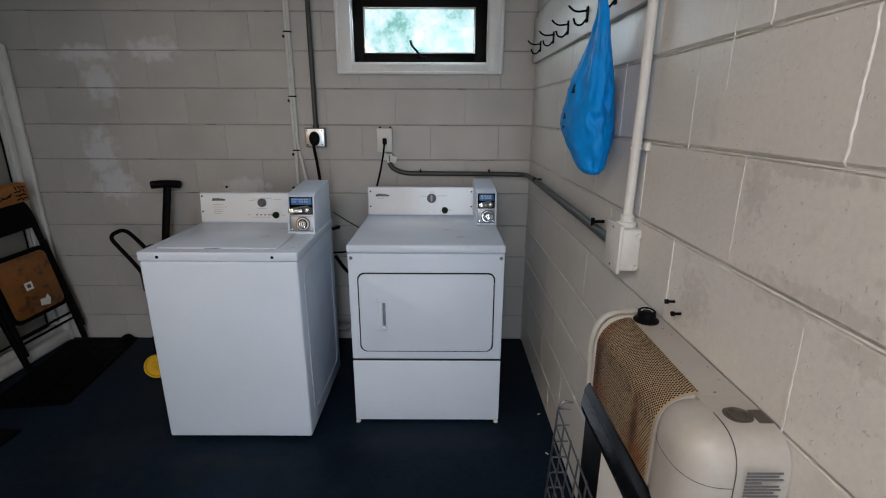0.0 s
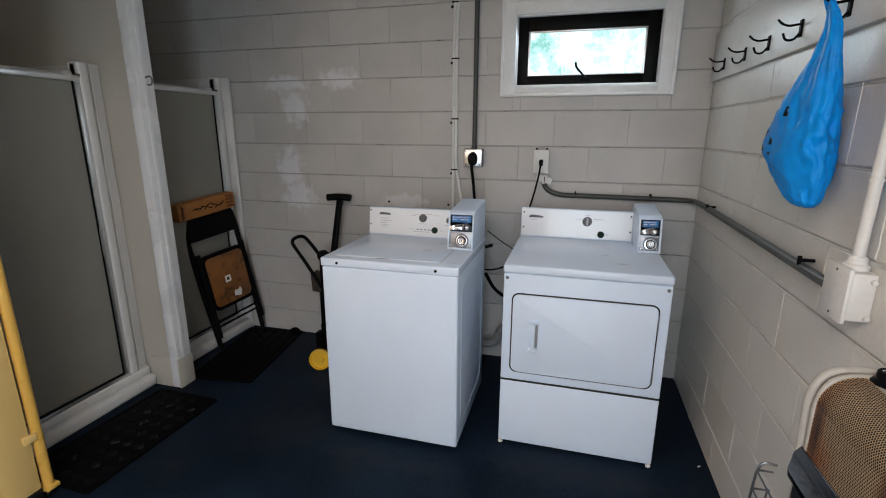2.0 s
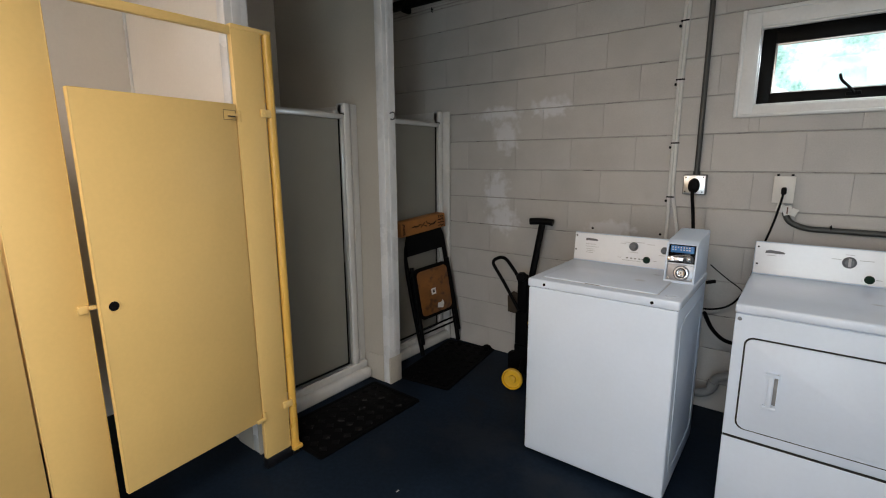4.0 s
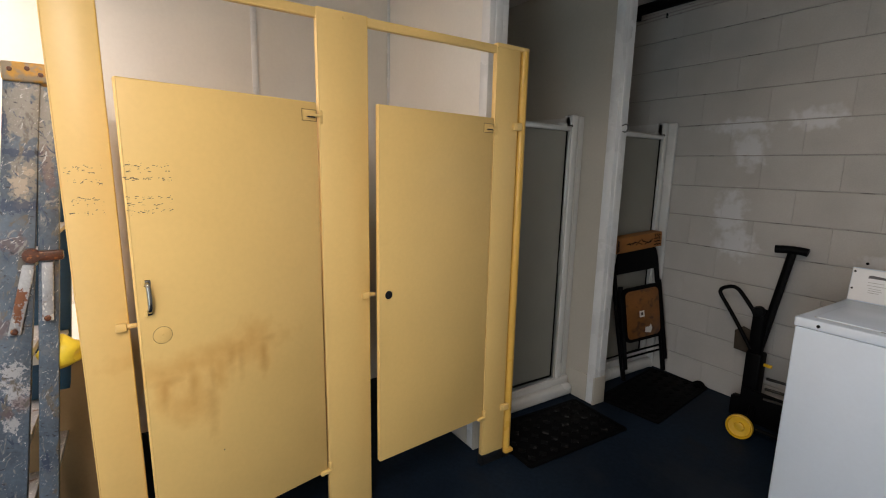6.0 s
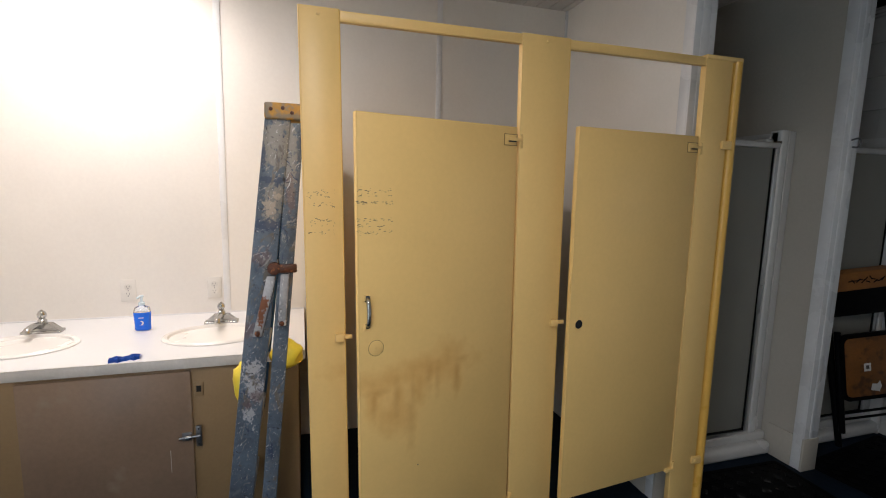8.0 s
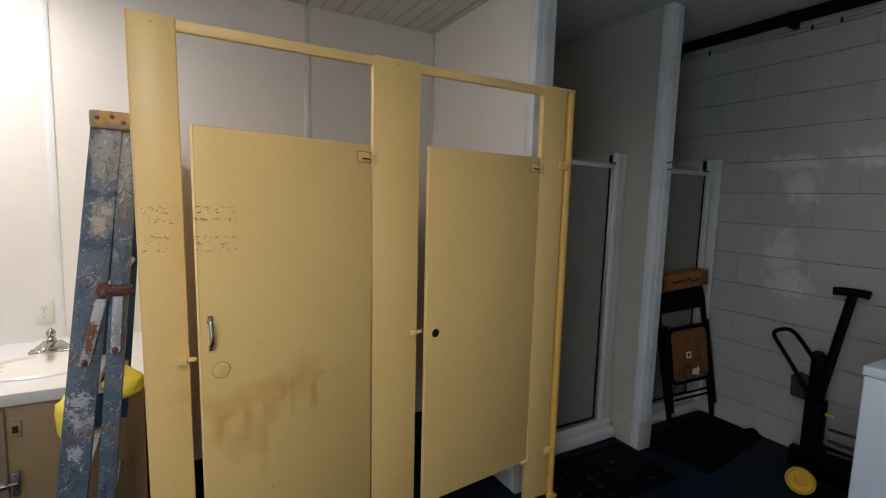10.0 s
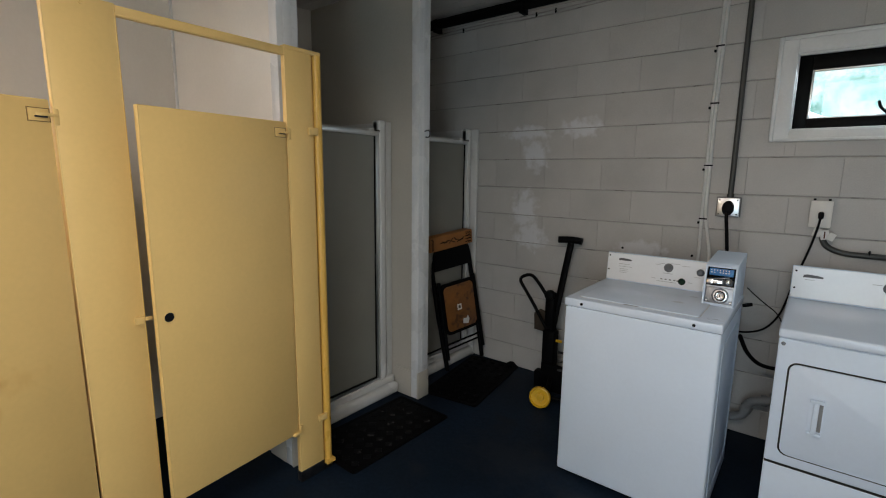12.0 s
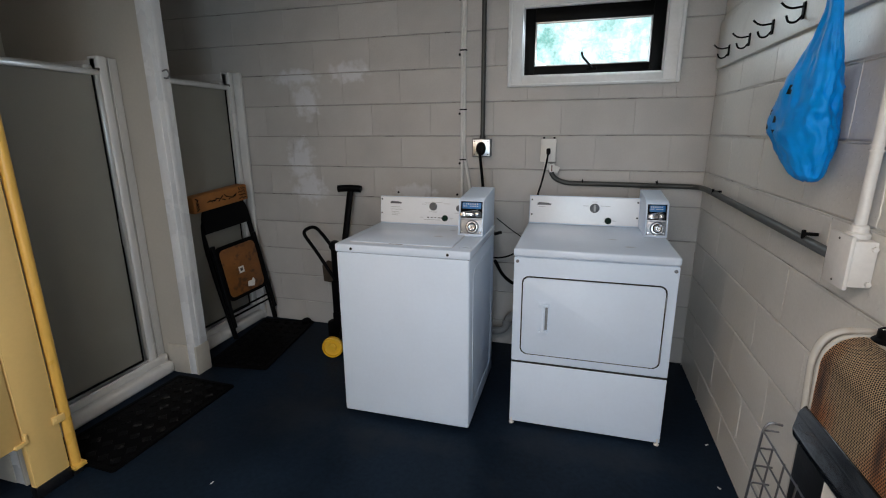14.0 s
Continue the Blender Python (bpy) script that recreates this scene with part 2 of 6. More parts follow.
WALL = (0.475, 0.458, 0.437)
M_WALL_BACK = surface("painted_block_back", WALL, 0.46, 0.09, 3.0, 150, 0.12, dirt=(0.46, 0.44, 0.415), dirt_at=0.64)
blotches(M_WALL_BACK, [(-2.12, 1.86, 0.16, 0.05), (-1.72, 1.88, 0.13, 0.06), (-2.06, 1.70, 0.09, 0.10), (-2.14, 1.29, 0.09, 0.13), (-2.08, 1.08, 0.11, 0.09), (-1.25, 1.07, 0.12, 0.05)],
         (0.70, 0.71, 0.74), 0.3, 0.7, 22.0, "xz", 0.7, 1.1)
# side blocks: lighter base colour than the back makes up for weak light
M_WALL_RIGHT = surface("painted_block_side_lightened", (0.59, 0.575, 0.54), 0.36, 0.07, 2.5, 85, 0.20, dirt=(0.44, 0.415, 0.39), dirt_at=0.64)
pits(M_WALL_RIGHT)
blotches(M_WALL_RIGHT, [(0.50, 1.262, 0.16, 0.014), (0.43, 1.225, 0.05, 0.03), (0.84, 1.14, 0.05, 0.05), (0.33, 1.32, 0.10, 0.008), (0.60, 1.24, 0.07, 0.02), (0.62, 1.44, 0.14, 0.010), (0.70, 1.40, 0.03, 0.05)], (0.20, 0.175, 0.15), None, 0.8, 70.0, "yz", 0.24, 1.9)
spatter(M_WALL_RIGHT, (0.23, 0.21, 0.19), 75, 0.735, (1, 1, 1))
spatter(M_WALL_RIGHT, (0.68, 0.66, 0.63), 9, 0.70, (1, 0.5, 1.6))
M_BEAD = surface("thick_white_paint_bead", (0.605, 0.59, 0.56), 0.4, 0.1, 30, 120, 0.3)
M_MORTAR_SIDE = surface("painted_side_mortar", (0.50, 0.485, 0.46), 0.6, 0.15, 5, 90, 0.35, dirt=(0.13, 0.12, 0.11), dirt_at=0.60)
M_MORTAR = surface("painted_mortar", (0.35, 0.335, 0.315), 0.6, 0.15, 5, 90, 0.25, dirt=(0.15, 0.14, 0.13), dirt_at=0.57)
# beige darkened to stand for the weaker light between the showers
M_PARTITION = surface("beige_wall_paint_shaded", (0.46, 0.43, 0.375), 0.4, 0.05, 2.0, 60, 0.04)
M_WALL_PANEL = surface("white_wall_panel", (0.75, 0.725, 0.68), 0.38, 0.03, 2.0, 60, 0.03)
M_TRIM = surface("white_gloss_trim", (0.70, 0.71, 0.72), 0.28, 0.04, 4.0, 50, 0.04)
M_CASING = surface("white_window_casing", (0.74, 0.745, 0.74), 0.35, 0.05, 6.0, 60, 0.06)
M_CEIL = surface("painted_ceiling_boards", (0.62, 0.60, 0.57), 0.45, 0.05, 3.0, 60, 0.05)
M_FLOOR = surface("dark_blue_floor_paint", (0.0072, 0.0140, 0.0255), 0.46, 0.35, 1.6, 45, 0.10, rvar=0.14, spec=0.06, dirt=(0.012, 0.017, 0.025), dirt_at=0.60)
blotches(M_FLOOR, [(-0.02, 1.80, 0.34, 0.07), (-0.95, 1.66, 0.30, 0.05), (-1.55, 1.75, 0.22, 0.16), (-1.0, 0.9, 0.25, 0.10)], (0.021, 0.027, 0.036), 0.6, 1.2, 12.0, "xy", 0.55, 1.5)
spatter(M_FLOOR, (0.05, 0.055, 0.06), 60, 0.77, (1, 1, 1))
M_FIBRE = surface("shower_fibreglass", (0.60, 0.595, 0.58), 0.26, 0.03, 3.0, 40, 0.02)
M_ALU = surface("brushed_aluminium", (0.72, 0.73, 0.74), 0.32, 0.05, 9.0, 150, 0.03, metal=1.0)
M_CHROME = surface("chrome", (0.66, 0.66, 0.67), 0.18, 0.03, 10.0, 120, 0.01, metal=1.0, rvar=0.04)
M_STEEL = surface("dull_steel", (0.22, 0.22, 0.23), 0.38, 0.1, 12.0, 140, 0.05, metal=1.0)
M_FROST = surface("obscure_shower_glass", (0.27, 0.265, 0.23), 0.45, 0.06, 3, 220, 0.12)
M_FROST.node_tree.nodes["Principled BSDF"].inputs["Transmission Weight"].default_value = 0.2
M_YELLOW = surface("cream_yellow_paint", (0.785, 0.54, 0.200), 0.40, 0.03, 2.5, 60, 0.02)
blotches(M_YELLOW, [(-0.283, 0.908, 0.135, 0.031), (-0.442, 0.885, 0.141, 0.028), (-0.211, 0.921, 0.049, 0.054), (-0.486, 0.824, 0.021, 0.070), (-0.398, 0.824, 0.017, 0.062), (-0.324, 0.849, 0.019, 0.058), (-0.175, 0.859, 0.016, 0.054), (-0.423, 0.746, 0.057, 0.047)],
         (0.56, 0.25, 0.04), None, 1.6, 22.0, "yz", 0.42, 1.2)
blotches(M_YELLOW, [(-0.489, 0.815, 0.009, 0.051), (-0.481, 0.847, 0.028, 0.011), (-0.408, 0.815, 0.010, 0.057), (-0.349, 0.809, 0.008, 0.048), (-0.288, 0.870, 0.013, 0.048), (-0.253, 0.852, 0.009, 0.044), (-0.175, 0.850, 0.010, 0.049), (-0.159, 0.912, 0.020, 0.010), (-0.354, 0.724, 0.015, 0.086)],
         (0.45, 0.18, 0.028), None, 1.6, 34.0, "yz", 0.30, 0.9)
M_POLE = surface("ochre_yellow_paint", (0.72, 0.43, 0.085), 0.3, 0.05, 4, 60, 0.05)
M_HEM = surface("yellow_rolled_edge", (0.74, 0.47, 0.13), 0.3, 0.05, 4, 60, 0.05)
M_RIM = surface("brown_paint_crack", (0.27, 0.155, 0.05), 0.6, 0.3, 40, 200, 0.1)
M_SCRATCH = surface("chipped_dark_primer", (0.13, 0.10, 0.065), 0.6, 0.3, 40, 200, 0.2)
# blue of the daylight is mixed into both white enamel base colours
M_WHITE = surface("white_enamel_daylight_blue", (0.635, 0.73, 0.86), 0.36, 0.02, 4.0, 60, 0.012, rvar=0.015, spec=0.45)
M_WHITE_TOP = surface("glossy_white_enamel_daylight_blue", (0.66, 0.75, 0.88), 0.24, 0.02, 4.0, 60, 0.012, rvar=0.015, spec=0.5)
blotches(M_WHITE_TOP, [(0.03, 2.25, 0.020, 0.013), (0.10, 2.10, 0.024, 0.013), (-0.84, 2.06, 0.025, 0.015), (-0.80, 2.22, 0.018, 0.010)], (0.42, 0.44, 0.47), None, 0.8, 40.0, "xy", 0.55, 0.6)
M_WHITE_PANEL = surface("white_console_plate", (0.80, 0.82, 0.85), 0.13, 0.02, 4.0, 60, 0.01, metal=0.0, rvar=0.03)
M_DIAL = surface("dark_grey_dial", (0.10, 0.105, 0.115), 0.35, 0.1, 20, 120, 0.03)
M_GREY_PLATE = surface("silver_grey_plate", (0.30, 0.31, 0.33), 0.34, 0.05, 9, 120, 0.02, metal=0.7)
M_BLACK = surface("black_plastic", (0.003, 0.003, 0.0035), 0.5, 0.2, 12, 120, 0.06, spec=0.08)
M_BLACK_GLOSS = surface("black_gloss", (0.0025, 0.0025, 0.003), 0.2, 0.2, 12, 120, 0.02, spec=0.4)
M_BLACK_METAL = surface("black_painted_steel", (0.003, 0.003, 0.0035), 0.5, 0.2, 10, 120, 0.08, spec=0.06)
M_RUBBER = surface("black_rubber", (0.0025, 0.0025, 0.003), 0.6, 0.3, 14, 120, 0.3, spec=0.05, dirt=(0.010, 0.010, 0.010), dirt_at=0.68)
M_TREAD = surface("dusty_rubber_tread", (0.003, 0.003, 0.0035), 0.6, 0.4, 9, 90, 0.3, spec=0.08, dirt=(0.045, 0.044, 0.043), dirt_at=0.57)
M_DARKSTEEL = surface("dark_worn_steel", (0.075, 0.078, 0.085), 0.3, 0.25, 14, 140, 0.05, metal=0.9)
M_SILVER = surface("silver_face_plate", (0.50, 0.53, 0.58), 0.35, 0.06, 12, 140, 0.03, metal=0.35)
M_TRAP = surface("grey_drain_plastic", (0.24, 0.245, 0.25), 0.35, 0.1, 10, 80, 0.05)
M_SLOT = surface("dark_gap", (0.01, 0.01, 0.01), 0.8, 0.1, 5, 50, 0)
M_BLUE_LABEL = surface("blue_label", (0.02, 0.16, 0.42), 0.35, 0.2, 30, 200, 0.02)
M_PRINT = surface("grey_print", (0.10, 0.10, 0.11), 0.5, 0.1, 30, 200, 0)
M_PALE_PRINT = surface("pale_grey_print", (0.42, 0.42, 0.43), 0.5, 0.1, 30, 200, 0)
M_GREEN = surface("dark_green_button", (0.003, 0.022, 0.012), 0.5, 0.1, 30, 200, 0, spec=0.15)
M_PVC_GREY = surface("grey_conduit", (0.043, 0.043, 0.039), 0.42, 0.1, 10, 80, 0.08)
M_PVC_WHITE = surface("painted_white_conduit", (0.62, 0.605, 0.58), 0.4, 0.05, 10, 80, 0.1)
M_CABLE_WHITE = surface("white_cable", (0.70, 0.69, 0.66), 0.45, 0.06, 10, 80, 0.05)
M_BAG = surface("blue_plastic_film", (0.0, 0.28, 0.80), 0.38, 0.12, 9, 45, 0.08, spec=0.12, dirt=(0.0, 0.21, 0.70), dirt_at=0.60)
M_BAG.node_tree.nodes["Principled BSDF"].inputs["Alpha"].default_value = 0.86
M_HEATER = surface("beige_heater_enamel", (0.37, 0.35, 0.315), 0.40, 0.05, 5, 80, 0.05, dirt=(0.34, 0.29, 0.23), dirt_at=0.66)
M_HEATER_TOP = surface("speckled_heater_enamel", (0.37, 0.35, 0.315), 0.40, 0.05, 5, 80, 0.05, dirt=(0.34, 0.29, 0.23), dirt_at=0.66)
spatter(M_HEATER_TOP, (0.08, 0.05, 0.03), 85, 0.665, (1, 1, 1))
M_GRILLE = surface("perforated_tan_metal", (0.45, 0.33, 0.19), 0.45, 0.12, 7, 120, 0.1, dirt=(0.30, 0.19, 0.09), dirt_at=0.60)
blotches(M_GRILLE, [(0.945, 0.90, 0.030, 0.11), (0.925, 0.86, 0.050, 0.05), (0.705, 0.89, 0.020, 0.075), (0.69, 0.86, 0.045, 0.035)], (0.36, 0.125, 0.022), None, 1.3, 22.0, "yz", 0.95, 0.4)
blotches(M_GRILLE, [(0.935, 0.905, 0.014, 0.06), (0.707, 0.905, 0.011, 0.055)], (0.04, 0.016, 0.008), None, 1.5, 26.0, "yz", 0.95, 0.4)
M_GREYBROWN = surface("grey_brown_plastic", (0.07, 0.058, 0.05), 0.45, 0.1, 20, 120, 0.05)
M_PAPER = surface("white_paper", (0.72, 0.71, 0.68), 0.6, 0.04, 8, 90, 0.05)
M_CARD = surface("orange_brown_cardboard", (0.30, 0.115, 0.022), 0.65, 0.12, 12, 110, 0.1)
M_SEATPAD = surface("brown_hardboard_seat", (0.19, 0.072, 0.014), 0.5, 0.2, 8, 90, 0.1, dirt=(0.085, 0.032, 0.010), dirt_at=0.54)
M_WHEEL = surface("yellow_plastic", (0.72, 0.42, 0.015), 0.4, 0.06, 12, 80, 0.05)
M_COUNTER = surface("white_laminate", (0.69, 0.70, 0.715), 0.3, 0.02, 3, 60, 0.02)
M_EDGE = surface("grey_laminate_edge", (0.62, 0.605, 0.58), 0.4, 0.08, 9, 70, 0.05)
M_SINK = surface("bone_porcelain", (0.77, 0.755, 0.725), 0.28, 0.02, 3, 60, 0.01)
M_CABINET = surface("tan_painted_cabinet", (0.27, 0.185, 0.095), 0.45, 0.06, 4, 70, 0.06)
M_CABDOOR = surface("taupe_painted_door", (0.235, 0.165, 0.115), 0.35, 0.1, 3, 60, 0.05, dirt=(0.27, 0.215, 0.16), dirt_at=0.62)
M_LADDER = surface("paint_spattered_blue_grey_fibreglass", (0.085, 0.115, 0.155), 0.42, 0.3, 9, 90, 0.3, dirt=(0.125, 0.14, 0.165), dirt_at=0.55)
blotches(M_LADDER, [(-0.795, 1.665, 0.050, 0.085), (-0.745, 1.62, 0.022, 0.14), (-0.80, 1.475, 0.036, 0.055), (-0.815, 1.41, 0.024, 0.035)], (0.25, 0.235, 0.205), None, 0.3, 55.0, "yz", 0.85, 1.1)
blotches(M_LADDER, [(-0.805, 1.545, 0.05, 0.012), (-0.835, 1.62, 0.010, 0.05), (-0.83, 1.385, 0.05, 0.02)], (0.03, 0.05, 0.10), None, 0.3, 80.0, "yz", 0.8, 1.7)
blotches(M_LADDER, [(-0.815, 1.445, 0.020, 0.028), (-0.79, 1.49, 0.014, 0.012)], (0.44, 0.36, 0.28), None, 0.3, 85.0, "yz", 0.8, 1.9)
blotches(M_LADDER, [(-0.89, 0.86, 0.028, 0.03), (-0.885, 0.79, 0.03, 0.045), (-0.905, 0.69, 0.018, 0.022)], (0.50, 0.50, 0.53), None, 0.3, 110.0, "yz", 0.7, 2.0)
blotches(M_LADDER, [(-0.875, 0.755, 0.03, 0.022), (-0.91, 0.735, 0.014, 0.018), (-0.845, 1.27, 0.03, 0.03), (-0.905, 1.01, 0.03, 0.03), (-0.745, 1.50, 0.014, 0.07)], (0.14, 0.075, 0.065), None, 0.5, 60.0, "yz", 0.6, 1.1)
spatter(M_LADDER, (0.13, 0.115, 0.10), 16, 0.57, (1, 1.3, 0.7), 10, 0.6, 0.05)
spatter(M_LADDER, (0.04, 0.06, 0.105), 24, 0.61, (1, 1.4, 0.7), -15, 0.8, 0.04)
spatter(M_LADDER, (0.26, 0.255, 0.25), 30, 0.60, (1, 1.5, 0.7), 20, 1.2, 0.07)
spatter(M_LADDER, (0.46, 0.46, 0.46), 34, 0.635, (1, 1.7, 0.5), 25, 1.5, 0.05)
spatter(M_LADDER, (0.58, 0.57, 0.56), 40, 0.655, (1, 0.6, 1.8), -30, 1.8, 0.04)
spatter(M_LADDER, (0.025, 0.026, 0.035), 46, 0.625, (1, 0.7, 1.5), 20, 1.2, 0.05)
spatter(M_LADDER, (0.025, 0.028, 0.04), 60, 0.65, (1, 1.8, 0.6), -20, 1.0, 0.04)
spatter(M_LADDER, (0.62, 0.61, 0.60), 75, 0.655, (1, 1.4, 0.8), 40, 1.5, 0.03)
M_LADDER_BLUE = surface("blue_fibreglass", (0.012, 0.055, 0.11), 0.4, 0.15, 8, 80, 0.06)
M_CAP = surface("worn_yellow_ladder_cap", (0.55, 0.29, 0.04), 0.5, 0.15, 14, 90, 0.2, dirt=(0.27, 0.22, 0.15), dirt_at=0.47)
spatter(M_CAP, (0.10, 0.07, 0.05), 70, 0.64, (1, 1, 1))
M_RUST = surface("rusty_steel", (0.085, 0.026, 0.010), 0.38, 0.5, 30, 160, 0.35, dirt=(0.36, 0.13, 0.03), dirt_at=0.58)
M_GALV = surface("galvanised_bar", (0.36, 0.37, 0.39), 0.5, 0.2, 14, 120, 0.2, metal=0.3, dirt=(0.16, 0.065, 0.02), dirt_at=0.60)
spatter(M_GALV, (0.62, 0.62, 0.61), 48, 0.60, (1, 1.6, 0.6))
blotches(M_GALV, [(-0.848, 1.105, 0.018, 0.030), (-0.856, 1.06, 0.010, 0.035)], (0.20, 0.062, 0.014), None, 0.3, 120.0, "yz", 0.95, 1.5)
spatter(M_GALV, (0.05, 0.035, 0.03), 80, 0.66, (1, 1.4, 0.7))
M_GLOVE = surface("yellow_rubber_glove", (0.80, 0.62, 0.05), 0.4, 0.08, 10, 60, 0.1)
M_TAP = surface("dulled_chrome", (0.45, 0.45, 0.44), 0.22, 0.08, 14, 120, 0.02, metal=1.0, rvar=0.05)
M_SOAP = surface("blue_soap", (0.002, 0.13, 0.80), 0.15, 0.05, 5, 60, 0)
M_PUMP = surface("milky_clear_plastic", (0.62, 0.74, 0.82), 0.25, 0.05, 10, 80, 0.02)
M_CLEAR = glass("clear_plastic", (0.9, 0.95, 1.0), 0.08)
M_IVORY = surface("ivory_outlet_plastic", (0.70, 0.68, 0.64), 0.3, 0.03, 5, 60, 0)
M_BLUECLOTH = surface("blue_cloth", (0.008, 0.08, 0.42), 0.7, 0.2, 20, 120, 0.3)
M_WINGLASS = glass("window_glass", (0.96, 0.98, 0.98), 0.0)
M_WINFRAME = surface("dark_bronze_window_frame", (0.004, 0.0038, 0.0035), 0.4, 0.2, 12, 90, 0.05, spec=0.07)
M_BEAM = surface("black_pipe", (0.004, 0.004, 0.004), 0.5, 0.2, 9, 90, 0.1, spec=0.08)

# ---- structure ----
XR, YB, XL, YS = 0.56, 2.88, -3.48, -2.25      # right, back, left and rear wall faces
YW = 0.95                                      # wall between stalls and showers
XE = -2.40                                     # ends of the two short walls
ZC, ZL = 2.732, 2.665                          # ceilings: laundry and stalls

solo("floor", boxed(XL - 0.2, XR + 0.2, YS - 0.2, YB + 0.2, -0.1, 0.0), M_FLOOR, "dark navy painted concrete floor, scuffed and dull", kind="structure")
solo("ground", boxed(-60, 60, -60, 60, -0.3, -0.11), surface("grass_and_soil", (0.07, 0.10, 0.04), 0.9, 0.3, 0.6, 6, 0.3), "green lawn around the building", kind="structure")


def boards(x0, x1, y0, y1, z, pitch, along):
    """Ceiling boards with open grooves, in one mesh."""
    bm = bmesh.new()
    box(bm, x0, x1, y0, y1, z + 0.012, z + 0.1)
    a, b = (y0, y1) if along == "x" else (x0, x1)
    n = int(math.ceil((b - a) / pitch))
    for i in range(n):
        u, w = a + i * pitch + 0.002, min(a + (i + 1) * pitch - 0.002, b)
        if along == "x":
            box(bm, x0, x1, u, w, z, z + 0.013, 0.003, 1)
        else:
            box(bm, u, w, y0, y1, z, z + 0.013, 0.003, 1)
    return bm


bm = boards(XL, XR, YW, YB - 0.07, ZL, 0.145, "x")
for v in bm.verts:
    v.co.z += 0.0707 * (v.co.y - YW)
solo("ceiling", bm, M_CEIL, "white painted board ceiling over the laundry", kind="structure")
solo("ceiling_low", boards(XL, XR, YS, YW, ZL, 0.09, "x"), M_CEIL, "white painted narrow-board ceiling over the stalls", kind="structure")

# block walls: backing behind, blocks proud of the joints
CH, CW, Z0 = 0.2125, 0.4245, 0.1785
WIN = (-0.54, 0.285, 1.795, 2.215)             # opening


def wall_with_hole(x0, x1, y0, y1, z0, z1, hole):
    bm = bmesh.new()
    hx0, hx1, hz0, hz1 = hole
    box(bm, x0, hx0, y0, y1, z0, z1)
    box(bm, hx1, x1, y0, y1, z0, z1)
    box(bm, hx0, hx1, y0, y1, z0, hz0)
    box(bm, hx0, hx1, y0, y1, hz1, z1)
    return bm


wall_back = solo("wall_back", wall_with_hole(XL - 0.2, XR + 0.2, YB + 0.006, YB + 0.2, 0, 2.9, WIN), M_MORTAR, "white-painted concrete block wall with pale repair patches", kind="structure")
wall_right = solo("wall_right", boxed(XR + 0.0050, XR + 0.2, YS, YB + 0.006, 0, 2.9), M_MORTAR_SIDE, "white-painted rough concrete block wall", kind="structure")
wall_left = solo("wall_left", boxed(XL - 0.2, XL, YS, YB + 0.006, 0, 2.9), M_WALL_PANEL, "smooth off-white panelled wall behind vanity and stalls", kind="structure")
# this doorway is unseen, added as the opening for the rear fill light
ADDED_DOOR = (-0.48, 0.52, 0.0, 2.06)
wall_rear = solo("wall_rear", wall_with_hole(XL - 0.2, XR + 0.2, YS - 0.2, YS, 0, 2.9, ADDED_DOOR), M_WALL_PANEL, "plain painted rear wall, unseen, with an added open doorway", kind="structure")
solo("wall_divider", boxed(XL, XE, YW, YW + 0.10, 0, 2.672), M_WALL_PANEL, "white wall between toilet stall and shower", kind="structure")
solo("wall_partition", boxed(XL, XE, 1.94, 2.03, 0, 2.737), M_PARTITION, "beige-white wall between the two showers, its colour darkened for shade", kind="structure")

# corner trim, base trim and panel seams
for x, y0, y1, nm in ((XE, 1.94, 2.03, "partition"), (XE, YW, YW + 0.10, "divider")):
    zt = ZC if y0 > 1.5 else ZL
    bm = boxed(x - 0.001, x + 0.010, y0 - 0.008, y1 + 0.008, 0.0, zt, 0.004, 3)
    box(bm, x - 0.052, x + 0.004, y0 - 0.008, y0 + 0.004, 0.0, zt, 0.003)
    box(bm, x - 0.052, x + 0.004, y1 - 0.004, y1 + 0.008, 0.0, zt, 0.003)
    box(bm, x + 0.004, x + 0.013, y0 + 0.028, y1 - 0.028, 0.0, zt, 0.003)
    solo("corner_trim", bm, M_TRIM, "white gloss corner moulding", kind="structure")
    bm = bmesh.new()
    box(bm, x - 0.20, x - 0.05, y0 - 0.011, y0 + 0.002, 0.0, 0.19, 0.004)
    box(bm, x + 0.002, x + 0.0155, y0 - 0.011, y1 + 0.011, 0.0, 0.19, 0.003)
    # shade at the base is put in by the partition's darker colour
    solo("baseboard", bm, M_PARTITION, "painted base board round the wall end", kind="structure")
for y in (-1.12, 0.10):
    solo("trim", boxed(XL - 0.001, XL + 0.0035, y - 0.017, y + 0.017, 0, ZL, 0.002), M_TRIM, "white batten over a wall panel joint", kind="structure")
solo("trim", boxed(XL + 0.002, XL + 0.016, YW - 0.014, YW + 0.001, 0, ZL, 0.003), M_TRIM, "white inside corner strip", kind="structure")

# black pipe and wires along the top of the block wall
pipe = thing("ceiling_pipe", pose(-1.3, 2.82, 2.69), "black iron pipe hung under the ceiling edge", "pipe")
part("pipe", tubed([(-3.4, 2.825, 2.762), (0.5, 2.825, 2.752)], 0.036, 12), M_BEAM, pipe)
for x in (-3.0, -2.2, -1.5, -0.6):
    part("bracket", boxed(x, x + 0.03, 2.79, 2.88, 2.70, 2.80, 0.003), M_BEAM, pipe)
wires = thing("ceiling_wires", pose(-1.3, 2.87, 2.6), "thin painted wires clipped along the block wall", "wire")
for dz in (0.0, 0.022):
    part("wire", tubed([(-3.4 + i * 0.3, 2.872, 2.700 - dz - 0.006 * math.sin(i * 1.7)) for i in range(14)], 0.0045, 6), M_MORTAR, wires)
